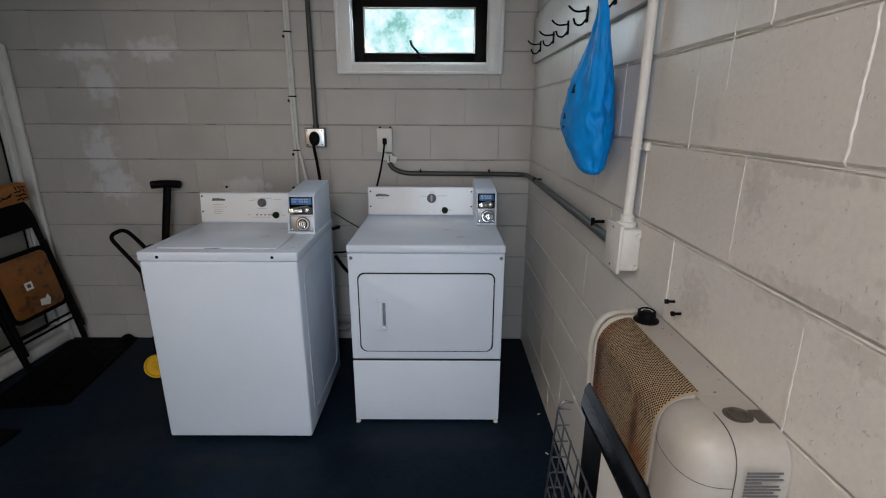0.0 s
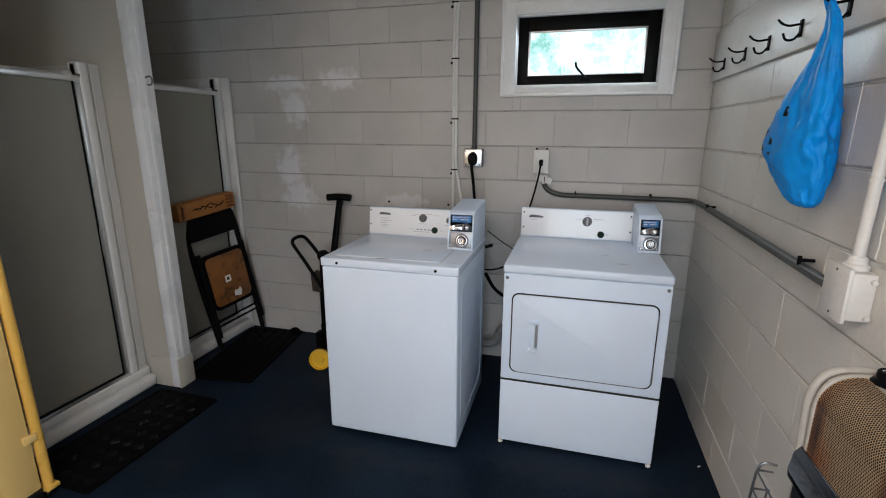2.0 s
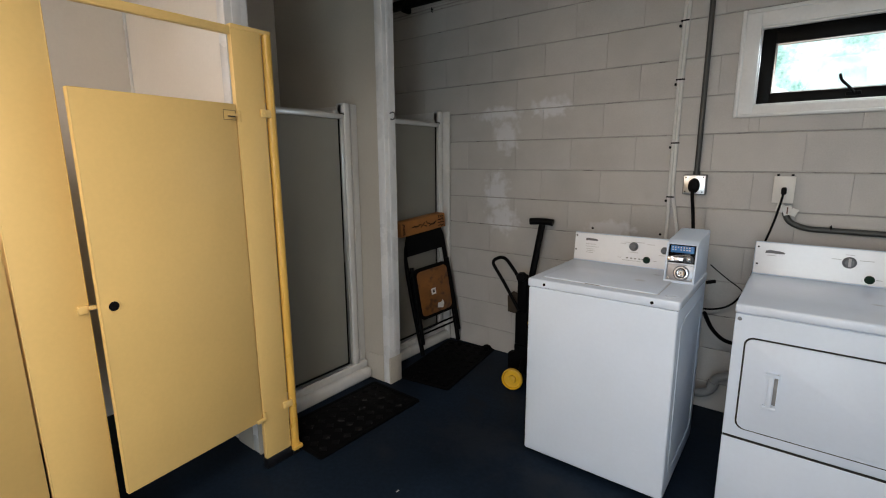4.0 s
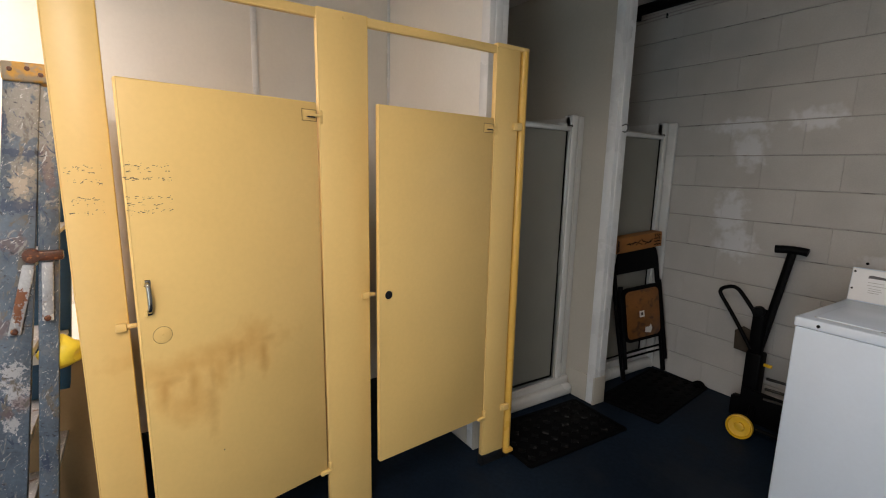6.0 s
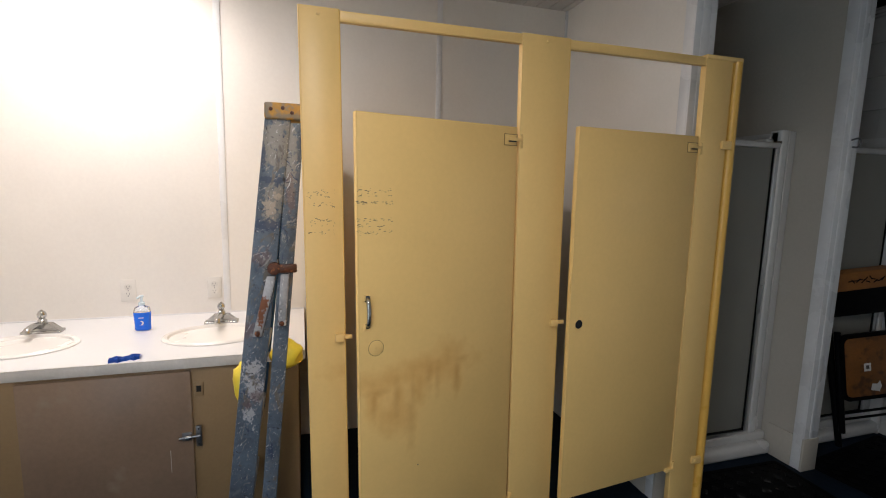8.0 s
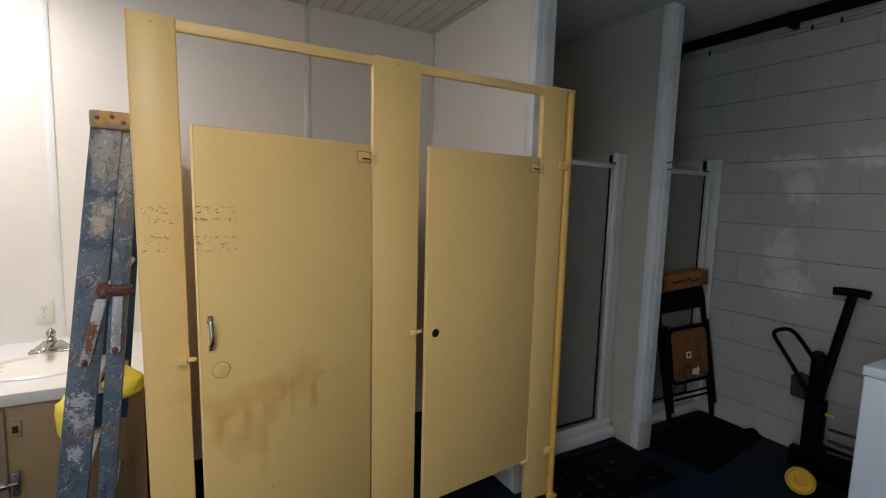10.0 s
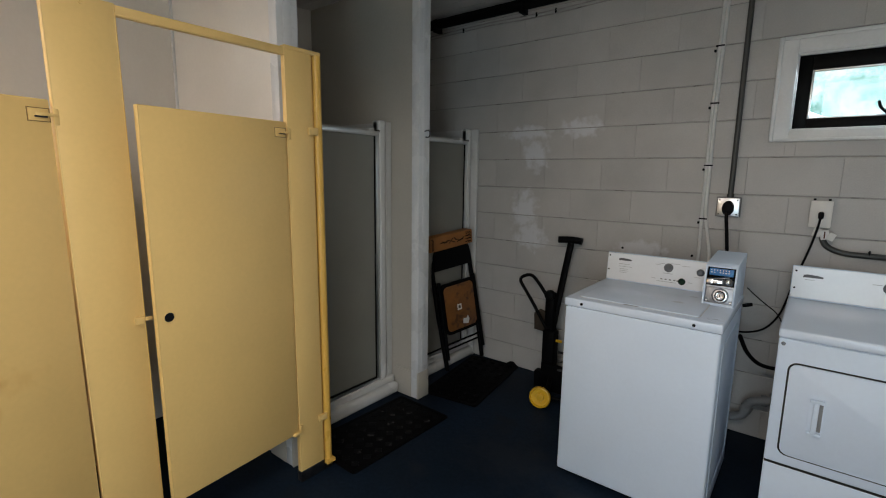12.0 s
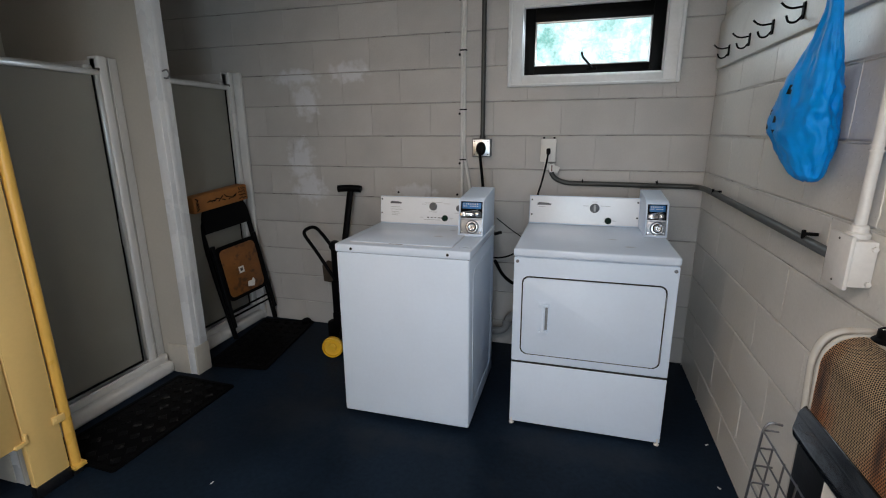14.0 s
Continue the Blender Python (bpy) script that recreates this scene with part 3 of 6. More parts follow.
for x in (-2.75, -2.1, -1.95, -1.45):
    part("clip", boxed(x, x + 0.007, 2.862, 2.881, 2.672, 2.706, 0.002), M_BLACK_METAL, wires)
# black strip that paints the shade along the ceiling edge
solo("ceiling_edge_board", boxed(XL, XR, 2.80, 2.88, 2.80, 2.88), M_BEAM, "black strip put in for the shade at the ceiling edge", kind="structure")

# ---- window ----
window = thing("window_1", pose(-0.13, YB, 2.0), "small dark-framed awning window in a white casing", "window", kind="structure")
ox, oz = -0.128, 2.023
bm = bmesh.new()
for a in ((-0.613, -0.53, 1.754, 2.29), (0.274, 0.357, 1.754, 2.29)):
    box(bm, a[0], a[1], YB - 0.022, YB + 0.01, a[2], a[3], 0.004)
box(bm, -0.531, 0.275, YB - 0.022, YB + 0.01, 1.754, 1.806, 0.004)
box(bm, -0.531, 0.275, YB - 0.022, YB + 0.01, 2.206, 2.29, 0.004)
part("casing", bm, M_CASING, window, "white painted wooden casing")
bm = bmesh.new()
for a in ((-0.619, -0.598, 1.748, 2.296), (0.342, 0.363, 1.748, 2.296), (-0.598, 0.342, 1.748, 1.764), (-0.598, 0.342, 2.276, 2.296)):
    box(bm, a[0], a[1], YB - 0.030, YB, a[2], a[3], 0.005, 3)
part("back_band", bm, M_CASING, window, "raised outer moulding")
bm = bmesh.new()
for a in ((-0.548, -0.528, 1.800, 2.212), (0.272, 0.292, 1.800, 2.212), (-0.528, 0.272, 1.800, 1.816), (-0.528, 0.272, 2.196, 2.212)):
    box(bm, a[0], a[1], YB - 0.012, YB + 0.02, a[2], a[3], 0.005, 3)
part("inner_bead", bm, M_CASING, window, "stepped inner moulding")
bm = bmesh.new()
for a in ((-0.545, -0.522, 1.80, 2.21), (0.268, 0.29, 1.80, 2.21), (-0.53, 0.275, 1.798, 1.812), (-0.53, 0.275, 2.199, 2.22)):
    box(bm, a[0], a[1], YB - 0.003, YB + 0.12, a[2], a[3], 0.003)
part("reveal", bm, M_CASING, window)
bm = bmesh.new()
for a in ((-0.523, -0.462, 1.811, 2.20), (0.201, 0.269, 1.811, 2.20), (-0.463, 0.202, 1.811, 1.870), (-0.463, 0.202, 2.122, 2.20)):
    box(bm, a[0], a[1], YB + 0.03, YB + 0.075, a[2], a[3], 0.004)
sash = part("sash", bm, M_WINFRAME, window, "dark bronze sash")
bm = bmesh.new()
for a in ((-0.463, -0.452, 1.865, 2.125), (0.191, 0.203, 1.865, 2.125), (-0.455, 0.195, 1.866, 1.876), (-0.455, 0.195, 2.114, 2.124)):
    box(bm, a[0], a[1], YB + 0.036, YB + 0.06, a[2], a[3], 0.002)
part("bead", bm, M_ALU, sash, "thin light glazing bead")
pane = part("pane", boxed(-0.46, 0.20, -0.0025, 0.0025, -0.127, 0.127, m=pose(0, YB + 0.054, 1.994, 4.5)), M_WINGLASS, sash)
pane.visible_shadow = False
bm = bmesh.new()
tube(bm, rounded([(-0.115, YB + 0.028, 1.842), (-0.14, YB - 0.005, 1.872), (-0.175, YB - 0.02, 1.905), (-0.182, YB - 0.02, 1.935)], 0.02), 0.0065, 8)
box(bm, -0.15, -0.09, YB + 0.018, YB + 0.034, 1.832, 1.852, 0.004)
part("latch_handle", bm, M_BLACK_METAL, sash, "black lever handle")

# bright garden and sky far outside the window
def garden():
    m = bpy.data.materials.new("sunlit_garden")
    m.use_nodes = True
    N, L = m.node_tree.nodes, m.node_tree.links
    b = N["Principled BSDF"]
    tc = N.new("ShaderNodeTexCoord")
    n = N.new("ShaderNodeTexNoise")
    n.inputs["Scale"].default_value, n.inputs["Detail"].default_value, n.inputs["Roughness"].default_value = 1.1, 9, 0.75
    L.new(tc.outputs["Object"], n.inputs["Vector"])
    r = N.new("ShaderNodeValToRGB")
    e = r.color_ramp.elements
    e[0].position, e[0].color = 0.38, (0.20, 0.52, 0.44, 1)
    e[1].position, e[1].color = 0.62, (1.0, 1.0, 1.0, 1)
    k = r.color_ramp.elements.new(0.5)
    k.color = (0.62, 0.92, 0.90, 1)
    L.new(n.outputs["Fac"], r.inputs["Fac"])
    L.new(r.outputs["Color"], b.inputs["Emission Color"])
    b.inputs["Base Color"].default_value = (0, 0, 0, 1)
    b.inputs["Specular IOR Level"].default_value = 0.0
    b.inputs["Emission Strength"].default_value = 1.3
    return m


solo("backdrop", boxed(-16, 12, 14.0, 14.1, -0.1, 14.0), garden(), "bright sunlit trees and sky beyond the window", kind="structure")

# ---- showers ----
def shower(name, y0, y1, gy0, gy1, top, label, lip=0.0):
    s = thing(name, pose(-2.62, (y0 + y1) / 2, 0), label, "shower", "shower stalls")
    xf, cy, w = -2.62, (y0 + y1) / 2, y1 - y0
    # surround: jambs, header lip and kerb
    for s1, a, b in ((-1, gy0 - 0.035, y0), (1, gy1 + 0.035, y1)):
        w1 = abs(b - a)
        k = min(w1 * 0.6, 0.056)
        bm = boxed(xf - 0.07, xf - 0.016, *sorted((a, b)), 0.0, top, 0.006, 2)                                 # flat flange
        box(bm, xf - 0.07, xf + 0.004, *sorted((a, a + s1 * k)), 0.0, top + 0.003, 0.015, 4)                   # rounded moulding next to the door
        box(bm, xf - 0.05, xf - 0.008, *sorted((a + s1 * (k + 0.012), a + s1 * (k + 0.022))), 0.1, top, 0.004, 2)   # fine ridge
        box(bm, xf - 0.20, xf - 0.045, *sorted((a - s1 * 0.045, a + s1 * k)), 0.1, 1.838, 0.012, 3)           # return behind the door
        part("jamb", bm, M_FIBRE, s, "white moulded fibreglass jamb")
    if lip:
        part("wall_flange", boxed(xf - 0.07, xf + lip, y1 - 0.030, y1, 0.0, top + 0.002, 0.010, 3), M_FIBRE, s, "white flange against the block wall")
    bm = boxed(xf - 0.07, xf + 0.056, y0, y1, 0.0, 0.080, 0.026, 4)
    box(bm, xf - 0.07, xf + 0.012, y0, y1, 0.07, 0.125, 0.016, 3)
    part("kerb", bm, M_FIBRE, s, "white moulded step")
    bm = bmesh.new()
    box(bm, XL + 0.03, XL + 0.05, y0, y1, 0, top)
    box(bm, XL + 0.03, xf - 0.06, y0, y0 + 0.02, 0, top)
    box(bm, XL + 0.03, xf - 0.06, y1 - 0.02, y1, 0, top)
    box(bm, XL + 0.03, xf - 0.06, y0, y1, 0, 0.07)
    part("enclosure", bm, M_FIBRE, s)
    part("rear_header", boxed(xf - 0.20, xf - 0.12, gy0, gy1, 1.80, 1.836, 0.010, 3), M_FIBRE, s)
    # door
    bm = bmesh.new()
    box(bm, xf - 0.035, xf + 0.004, gy0 - 0.034, gy1 + 0.034, 1.783, 1.812, 0.004)
    box(bm, xf - 0.04, xf + 0.0, gy1 + 0.006, gy1 + 0.036, 0.125, 1.80, 0.004)
    box(bm, xf - 0.04, xf + 0.0, gy0 - 0.036, gy0 - 0.006, 0.125, 1.80, 0.004)
    box(bm, xf - 0.035, xf + 0.002, gy0 - 0.03, gy1 + 0.03, 0.122, 0.142, 0.004)
    d = part("door_frame", bm, M_ALU, s, "bright aluminium door frame")
    part("glass_panel", boxed(xf - 0.022, xf - 0.016, gy0 - 0.008, gy1 + 0.008, 0.142, 1.785), M_FROST, s, "grey obscure glass door")
    bm = bmesh.new()
    box(bm, xf - 0.027, xf - 0.008, gy1 + 0.000, gy1 + 0.007, 0.14, 1.785, 0.002)
    box(bm, xf - 0.027, xf - 0.008, gy0, gy1, 0.141, 0.152, 0.002)
    part("gasket", bm, M_BLACK, s, "black door seal")
    part("catch", boxed(xf - 0.012, xf + 0.012, gy1 + 0.002, gy1 + 0.012, 0.86, 1.02, 0.003), M_ALU, d)
    part("end_cap", boxed(xf - 0.03, xf + 0.006, gy1 + 0.026, gy1 + 0.037, 1.806, 1.822, 0.003), M_GREYBROWN, d, "grey plastic end piece")
    return s


shower("shower_stall", YW + 0.105, 1.935, 1.12, 1.772, 1.882, "white fibreglass shower with a grey obscure glass door")
shower("shower_stall", 2.035, 2.874, 2.12, 2.757, 1.905, "white fibreglass shower behind the folded chair", 0.055)

hook = thing("robe_hook", pose(XE, 1.985, 1.81), "small bent chrome robe hook on a wall end", "hook")
bm = bmesh.new()
lathe(bm, [(0.013, 0), (0.013, 0.004), (0, 0.006)], facing((XE + 0.007, 1.985, 1.81), (1, 0, 0)), 12)
tube(bm, rounded([(XE + 0.01, 1.985, 1.815), (XE + 0.045, 1.985, 1.825), (XE + 0.06, 1.985, 1.80), (XE + 0.045, 1.985, 1.775), (XE + 0.02, 1.985, 1.78)], 0.02), 0.0045, 8)
part("hook_body", bm, M_STEEL, hook)

# ---- toilet partition ----
XF = -2.25
stall = thing("toilet_partition", pose(XF, 0.17, 0), "cream-yellow painted steel toilet partition with two doors, scuffed", "toilet partition")


def pilaster(y0, y1, z0=0.05):
    bm = boxed(XF - 0.030, XF, y0, y1, z0, 2.088, 0.005, 2)
    p = part("pilaster", bm, M_YELLOW, stall)
    part("shoe", boxed(XF - 0.033, XF + 0.003, y0 - 0.002, y1 + 0.002, 0.0, 0.058, 0.003), M_DARKSTEEL, p, "dark worn floor shoe")
    for y, mt in ((y0 + 0.003, M_YELLOW), (y1 - 0.003, M_HEM)):
        part("hem", tubed([(XF - 0.0025, y, z0 + 0.012), (XF - 0.0025, y, 2.084)], 0.0032, 8), mt, p)
    return p


pil = pilaster(-0.712, -0.582)
mid = pilaster(0.057, 0.256)
end = pilaster(0.884, 1.024)
# head rail with a rounded lip
for a, b in ((-0.584, 0.059), (0.254, 0.886)):
    bm = boxed(XF - 0.028, XF - 0.002, a, b, 2.050, 2.084, 0.004)
    tube(bm, [(XF - 0.004, a, 2.052), (XF - 0.004, b, 2.052)], 0.004, 6)
    part("head_rail", bm, M_YELLOW, stall)
bm = boxed(XF - 0.034, XF + 0.004, 0.884, 1.075, 2.076, 2.094, 0.004)
part("rail_cap", bm, M_YELLOW, stall)
# round end pole
pole = part("pole", tubed([(XF - 0.012, 1.058, 0.045), (XF - 0.012, 1.058, 2.078)], 0.021, 16), M_POLE, stall, "round ochre-yellow end pole")
part("foot", boxed(XF - 0.05, XF + 0.02, 1.03, 1.085, 0.03, 0.05, 0.004), M_POLE, pole)
part("shoe", boxed(XF - 0.035, XF + 0.005, 1.035, 1.075, 0.0, 0.032, 0.003), M_DARKSTEEL, pole, "worn steel floor shoe")
for z in (0.30, 1.735):
    b = part("bracket", boxed(XF - 0.002, XF + 0.012, 0.995, 1.045, z - 0.017, z + 0.017, 0.003), M_YELLOW, stall)
    part("screw", lathed([(0.005, 0), (0.004, 0.003), (0, 0.003)], facing((XF + 0.012, 1.01, z), (1, 0, 0)), 8), M_YELLOW, b)
for p, y in ((pil, -0.65), (mid, 0.16)):
    part("screw", lathed([(0.006, 0), (0.005, 0.004), (0, 0.004)], facing((XF, y, 2.066), (1, 0, 0)), 8), M_YELLOW, p)
# side panels running back to the wall
for y in (-0.655, 0.155):
    part("side_panel", boxed(XL + 0.03, XF - 0.03, y - 0.013, y + 0.013, 0.29, 1.77, 0.004), M_YELLOW, stall)


def stall_door(hinge_y, width, z0, z1, angle, handle):
    """A door hung at its right edge; angle: degrees that it stands ajar towards the room."""
    m = pose(XF - 0.013, hinge_y, 0, 0, 0, angle)
    d = part("door", boxed(-0.0125, 0.0125, -width, 0, z0, z1, 0.005, 2, m=m), M_YELLOW, stall)

    def sub(name, bm, mat, label=""):
        bm.transform(m)
        return part(name, bm, mat, d, label)
    sub("hem", tubed([(0.0105, -width + 0.003, z0 + 0.006), (0.0105, -width + 0.003, z1 - 0.006)], 0.0026, 8), M_YELLOW)
    sub("hem", tubed([(0.0105, -width + 0.003, z1 - 0.003), (0.0105, -0.003, z1 - 0.003)], 0.0022, 8), M_YELLOW)
    for z in (z1 - 0.046, ):
        bm = boxed(0.012, 0.0155, -0.058, -0.006, z - 0.020, z + 0.016, 0.002)
        box(bm, 0.012, 0.021, -0.040, 0.020, z - 0.006, z + 0.005, 0.003)
        box(bm, 0.012, 0.020, 0.004, 0.020, z - 0.03, z + 0.02, 0.003)
        sub("hinge", bm, M_YELLOW)
        bm = bmesh.new()
        ring_plate(bm, [(u, v) for u, v in ((-0.030, -0.021), (0.030, -0.021), (0.030, 0.021), (-0.030, 0.021))], [(u, v) for u, v in ((-0.0275, -0.0185), (0.0275, -0.0185), (0.0275, 0.0185), (-0.0275, 0.0185))], facing((0.0125, -0.032, z - 0.002), (1, 0, 0)), 0.0009)
        sub("hinge_gap", bm, M_RIM, "dark gap round the hinge plate")
        sub("slot", boxed(0.0152, 0.0215, -0.044, -0.012, z - 0.010, z - 0.0055), M_SLOT)
    bm = boxed(0.005, 0.024, -0.035, 0.018, z0 - 0.004, z0 + 0.012, 0.004)
    box(bm, 0.005, 0.022, 0.004, 0.018, z0 + 0.004, z0 + 0.04, 0.003)
    sub("lower_hinge", bm, M_YELLOW)
    # latch keeper beside the free edge
    k = part("latch_keeper", boxed(XF, XF + 0.016, hinge_y - width - 0.046, hinge_y - width - 0.016, 0.995, 1.022, 0.003), M_YELLOW, stall)
    part("bolt", boxed(XF + 0.004, XF + 0.012, hinge_y - width - 0.016, hinge_y - width + 0.012, 1.003, 1.018, 0.003), M_YELLOW, k)
    if handle:
        bm = tubed(rounded([(0.012, -width + 0.030, 1.172), (0.028, -width + 0.030, 1.165), (0.031, -width + 0.031, 1.125), (0.028, -width + 0.030, 1.090), (0.012, -width + 0.030, 1.082)], 0.012), 0.0072, 10)
        box(bm, 0.012, 0.018, -width + 0.021, -width + 0.040, 1.162, 1.182, 0.004)
        box(bm, 0.012, 0.018, -width + 0.022, -width + 0.038, 1.073, 1.090, 0.004)
        sub("handle", bm, M_TAP, "dulled chrome pull handle")
        for z in (1.176, 1.079):
            sub("paint_smear", boxed(0.012, 0.0192, -width + 0.016, -width + 0.025, z - 0.010, z + 0.010, 0.003), M_YELLOW)
        bm = lathed([(0.026, 0), (0.026, 0.002), (0.023, 0.003), (0.004, 0.003), (0.003, 0.005), (0, 0.005)], facing((0.0115, -width + 0.060, 1.003), (1, 0, 0)), 24)
        sub("cover_disc", bm, M_YELLOW)
        sub("disc_rim", lathed([(0.0275, 0), (0.0275, 0.0012), (0.0255, 0.0012)], facing((0.0118, -width + 0.060, 1.003), (1, 0, 0)), 24), M_RIM)
        sub("chip", lathed([(0.004, 0), (0, 0.002)], facing((0.012, -width + 0.215, 0.545), (1, 0, 0)), 6), M_SCRATCH)
    else:
        bm = lathed([(0.023, 0), (0.023, 0.003), (0.019, 0.004), (0.0175, 0.001)], facing((0.012, -width + 0.045, 1.012), (1, 0, 0)), 24)
        sub("hole_ring", bm, M_YELLOW)
        sub("lock_hole", lathed([(0.018, 0), (0.018, 0.0012)], facing((0.012, -width + 0.045, 1.012), (1, 0, 0)), 20), M_BLACK_GLOSS, "dark lock hole")
    return d, sub


door_a, sub_a = stall_door(0.048, 0.621, 0.262, 1.757, 13.0, True)
door_b, sub_b = stall_door(0.878, 0.614, 0.270, 1.766, 6.0, False)
# chipped paint left by torn-off notices
rnd = random.Random(5)
for host, y0, y1, zc in ((None, -0.700, -0.608, 1.486), (None, -0.704, -0.612, 1.393), (sub_a, -0.619, -0.500, 1.498), (sub_a, -0.619, -0.500, 1.404)):
    bm = bmesh.new()
    for i in range(62 if host else 40):
        y = y0 + (y1 - y0) * (rnd.random() ** 1.7 if host else rnd.random() ** 0.8)
        z = zc + rnd.choice((-0.020, -0.018, 0.004, 0.020, 0.021)) + rnd.gauss(0, 0.004)
        w, h = rnd.uniform(0.002, 0.007) * rnd.random() ** 2.0 + 0.0008, rnd.uniform(0.0004, 0.0018)
        sl = rnd.uniform(-0.5, 0.5) if host is None else rnd.uniform(-0.1, 0.3)
        pts = [(-w, -h), (0, -h * 0.4), (w, -h * 0.7), (w * 0.8, h * 0.8), (-w * 0.3, h), (-w * 0.9, h * 0.5)]
        x = 0.0131 if host else XF + 0.0006
        bm.faces.new([bm.verts.new((x, y + u, z + v + sl * u)) for u, v in pts])
    if host:
        host("chipped_paint", bm, M_SCRATCH, "dark chips where paint has torn off")
    else:
        part("chipped_paint", bm, M_SCRATCH, pil, "dark chips where paint has torn off")

# the old partition stands slightly racked: its feet have crept along the floor
def racked(p):
    lean = 0.013 + (0.16 - p.y) * 0.005 if p.y < 0.16 else 0.009 - (p.y - 0.16) * 0.0045
    return p.y + min(lean, 0.013) * (2.08 - p.z)


for ob in stall.children_recursive:
    for v in ob.data.vertices:
        p = WM[stall] @ v.co
        v.co.y += racked(p) - p.y

# ---- washer and dryer ----
def bars(bm, y, rows, h=0.004):
    """Plain bars for print on a plate that faces -y."""
    for x, z, w in rows:
        box(bm, x, x + w, y - 0.0006, y + 0.0004, z - h / 2, z + h / 2)
    return bm


def console_tilt(y, z0):
    return Matrix.Translation((0, y, z0)) @ Matrix.Rotation(radians(-7), 4, "X") @ Matrix.Translation((0, -y, -z0))


def knob(owner, x, y, z, r, tilt, marker=True, name="dial", label="grey control dial"):
    f = tilt @ facing((x, y, z), (0, -1, 0))
    k = part(name, lathed([(r, 0), (r * 0.98, 0.004), (r * 0.82, 0.006), (r * 0.74, 0.018), (r * 0.66, 0.021), (0, 0.021)], f, 24), M_DIAL, owner, label)
    if marker:
        bm = bmesh.new()
        box(bm, -r * 0.2, r * 0.2, -r * 0.72, r * 0.72, 0.018, 0.027, 0.002, m=f)
        part("grip_bar", bm, M_PALE_PRINT, k)
    return k


def button(owner, x, y, z, r, tilt):
    f = tilt @ facing((x, y, z), (0, -1, 0))
    b = part("start_button", lathed([(r, 0), (r, 0.006), (r * 0.8, 0.008), (r * 0.78, 0.005), (0, 0.006)], f, 20), M_GREEN, owner, "dark green start button")
    return b


def coin_box(owner, x0, x1, yf, yb, z0, z1, out_x=0.0):
    """Coin unit: sloped-back metal housing with a slide above and a lock below."""
    lean = 0.030
    xm = (x0 + x1) / 2
    out = [(yf, z0), (yb, z0), (yb, z1 + 0.035), (yf + lean + 0.02, z1 + 0.012), (yf + lean, z1)]
    m = Matrix(((0, 0, 1, x0), (1, 0, 0, 0), (0, 1, 0, 0), (0, 0, 0, 1)))
    bm = prismed(out, m, x1 - x0)
    bmesh.ops.bevel(bm, geom=list(bm.edges), offset=0.005, segments=2, profile=0.5, affect="EDGES")
    c = part("coin_box", bm, M_WHITE, owner, "white metal coin box with slide and lock")
    ang = math.atan2(lean, z1 - z0)
    f = Matrix.Translation((xm, yf, z0)) @ Matrix.Rotation(-ang, 4, "X")      # local x across, -y out, z up the face
    h, w = math.hypot(lean, z1 - z0), x1 - x0

    def sub(name, bm, mat, label="", host=c):
        bm.transform(f)
        return part(name, bm, mat, host, label)
    bm = bmesh.new()
    for a in ((-w / 2, -w / 2 + 0.009, 0.0, h), (w / 2 - 0.009, w / 2, 0.0, h), (-w / 2 + 0.006, w / 2 - 0.006, 0.0, 0.012), (-w / 2 + 0.006, w / 2 - 0.006, h - 0.008, h)):
        box(bm, a[0], a[1], -0.016, 0.004, a[2], a[3], 0.0028, 2)
    sub("face_frame", bm, M_WHITE, "raised white rim")
    hm = h * 0.49
    sub("face_plate", boxed(-w / 2 + 0.008, w / 2 - 0.008, -0.002, 0.004, hm, h - 0.007, 0.001), M_BLACK_METAL, "dark recess of the coin slide")
    sub("lock_plate", boxed(-w / 2 + 0.009, w / 2 - 0.009, -0.004, 0.004, 0.011, hm, 0.0015), M_GREY_PLATE, "bare metal lower face plate")
    lab = sub("label_plate", boxed(-w / 2 + 0.018, w / 2 - 0.016, -0.012, -0.002, h - 0.046, h - 0.013, 0.002), M_BLUE_LABEL, "blue instruction label")
    bm = bmesh.new()
    n = 7
    for i in range(n):
        u = -w / 2 + 0.024 + i * (w - 0.050) / n
        box(bm, u, u + 0.0045, -0.0128, -0.0115, h - 0.024, h - 0.018)
        if i != 2:
            box(bm, u, u + 0.0065, -0.0128, -0.0115, h - 0.034, h - 0.030)
    bm.transform(f)
    part("label_print", bm, M_PAPER, lab)
    # slide: cast body, pivot and a tongue that stands out
    z1s = h * 0.60
    bm = boxed(-w / 2 + 0.012, w / 2 - 0.014, -0.014, -0.001, z1s - 0.014, z1s + 0.014, 0.004)
    box(bm, w / 2 - 0.050, w / 2 - 0.020, -0.024, -0.004, z1s - 0.018, z1s + 0.020, 0.005)
    sl = sub("coin_slide", bm, M_DARKSTEEL, "worn dark steel coin slide")
    bm = boxed(-w / 2 + 0.014, w / 2 - 0.052, -0.030 - out_x, -0.008, z1s - 0.008, z1s + 0.009, 0.003)
    box(bm, -w / 2 + 0.018, -w / 2 + 0.044, -0.036 - out_x, -0.026, z1s - 0.011, z1s + 0.012, 0.003)
    bm.transform(f)
    part("tongue", bm, M_CHROME, sl, "bright metal slide tongue")
    bm = tubed([(-w / 2 + 0.022, -0.018, z1s + 0.010), (w / 2 - 0.030, -0.012, z1s + 0.024)], 0.0042, 8)
    lathe(bm, [(0.011, 0), (0.011, 0.006), (0.007, 0.009), (0, 0.009)], facing((w / 2 - 0.034, -0.022, z1s + 0.004), (0, -1, 0)), 16)
    bm.transform(f)
    part("pivot", bm, M_CHROME, sl, "bright pivot and link")
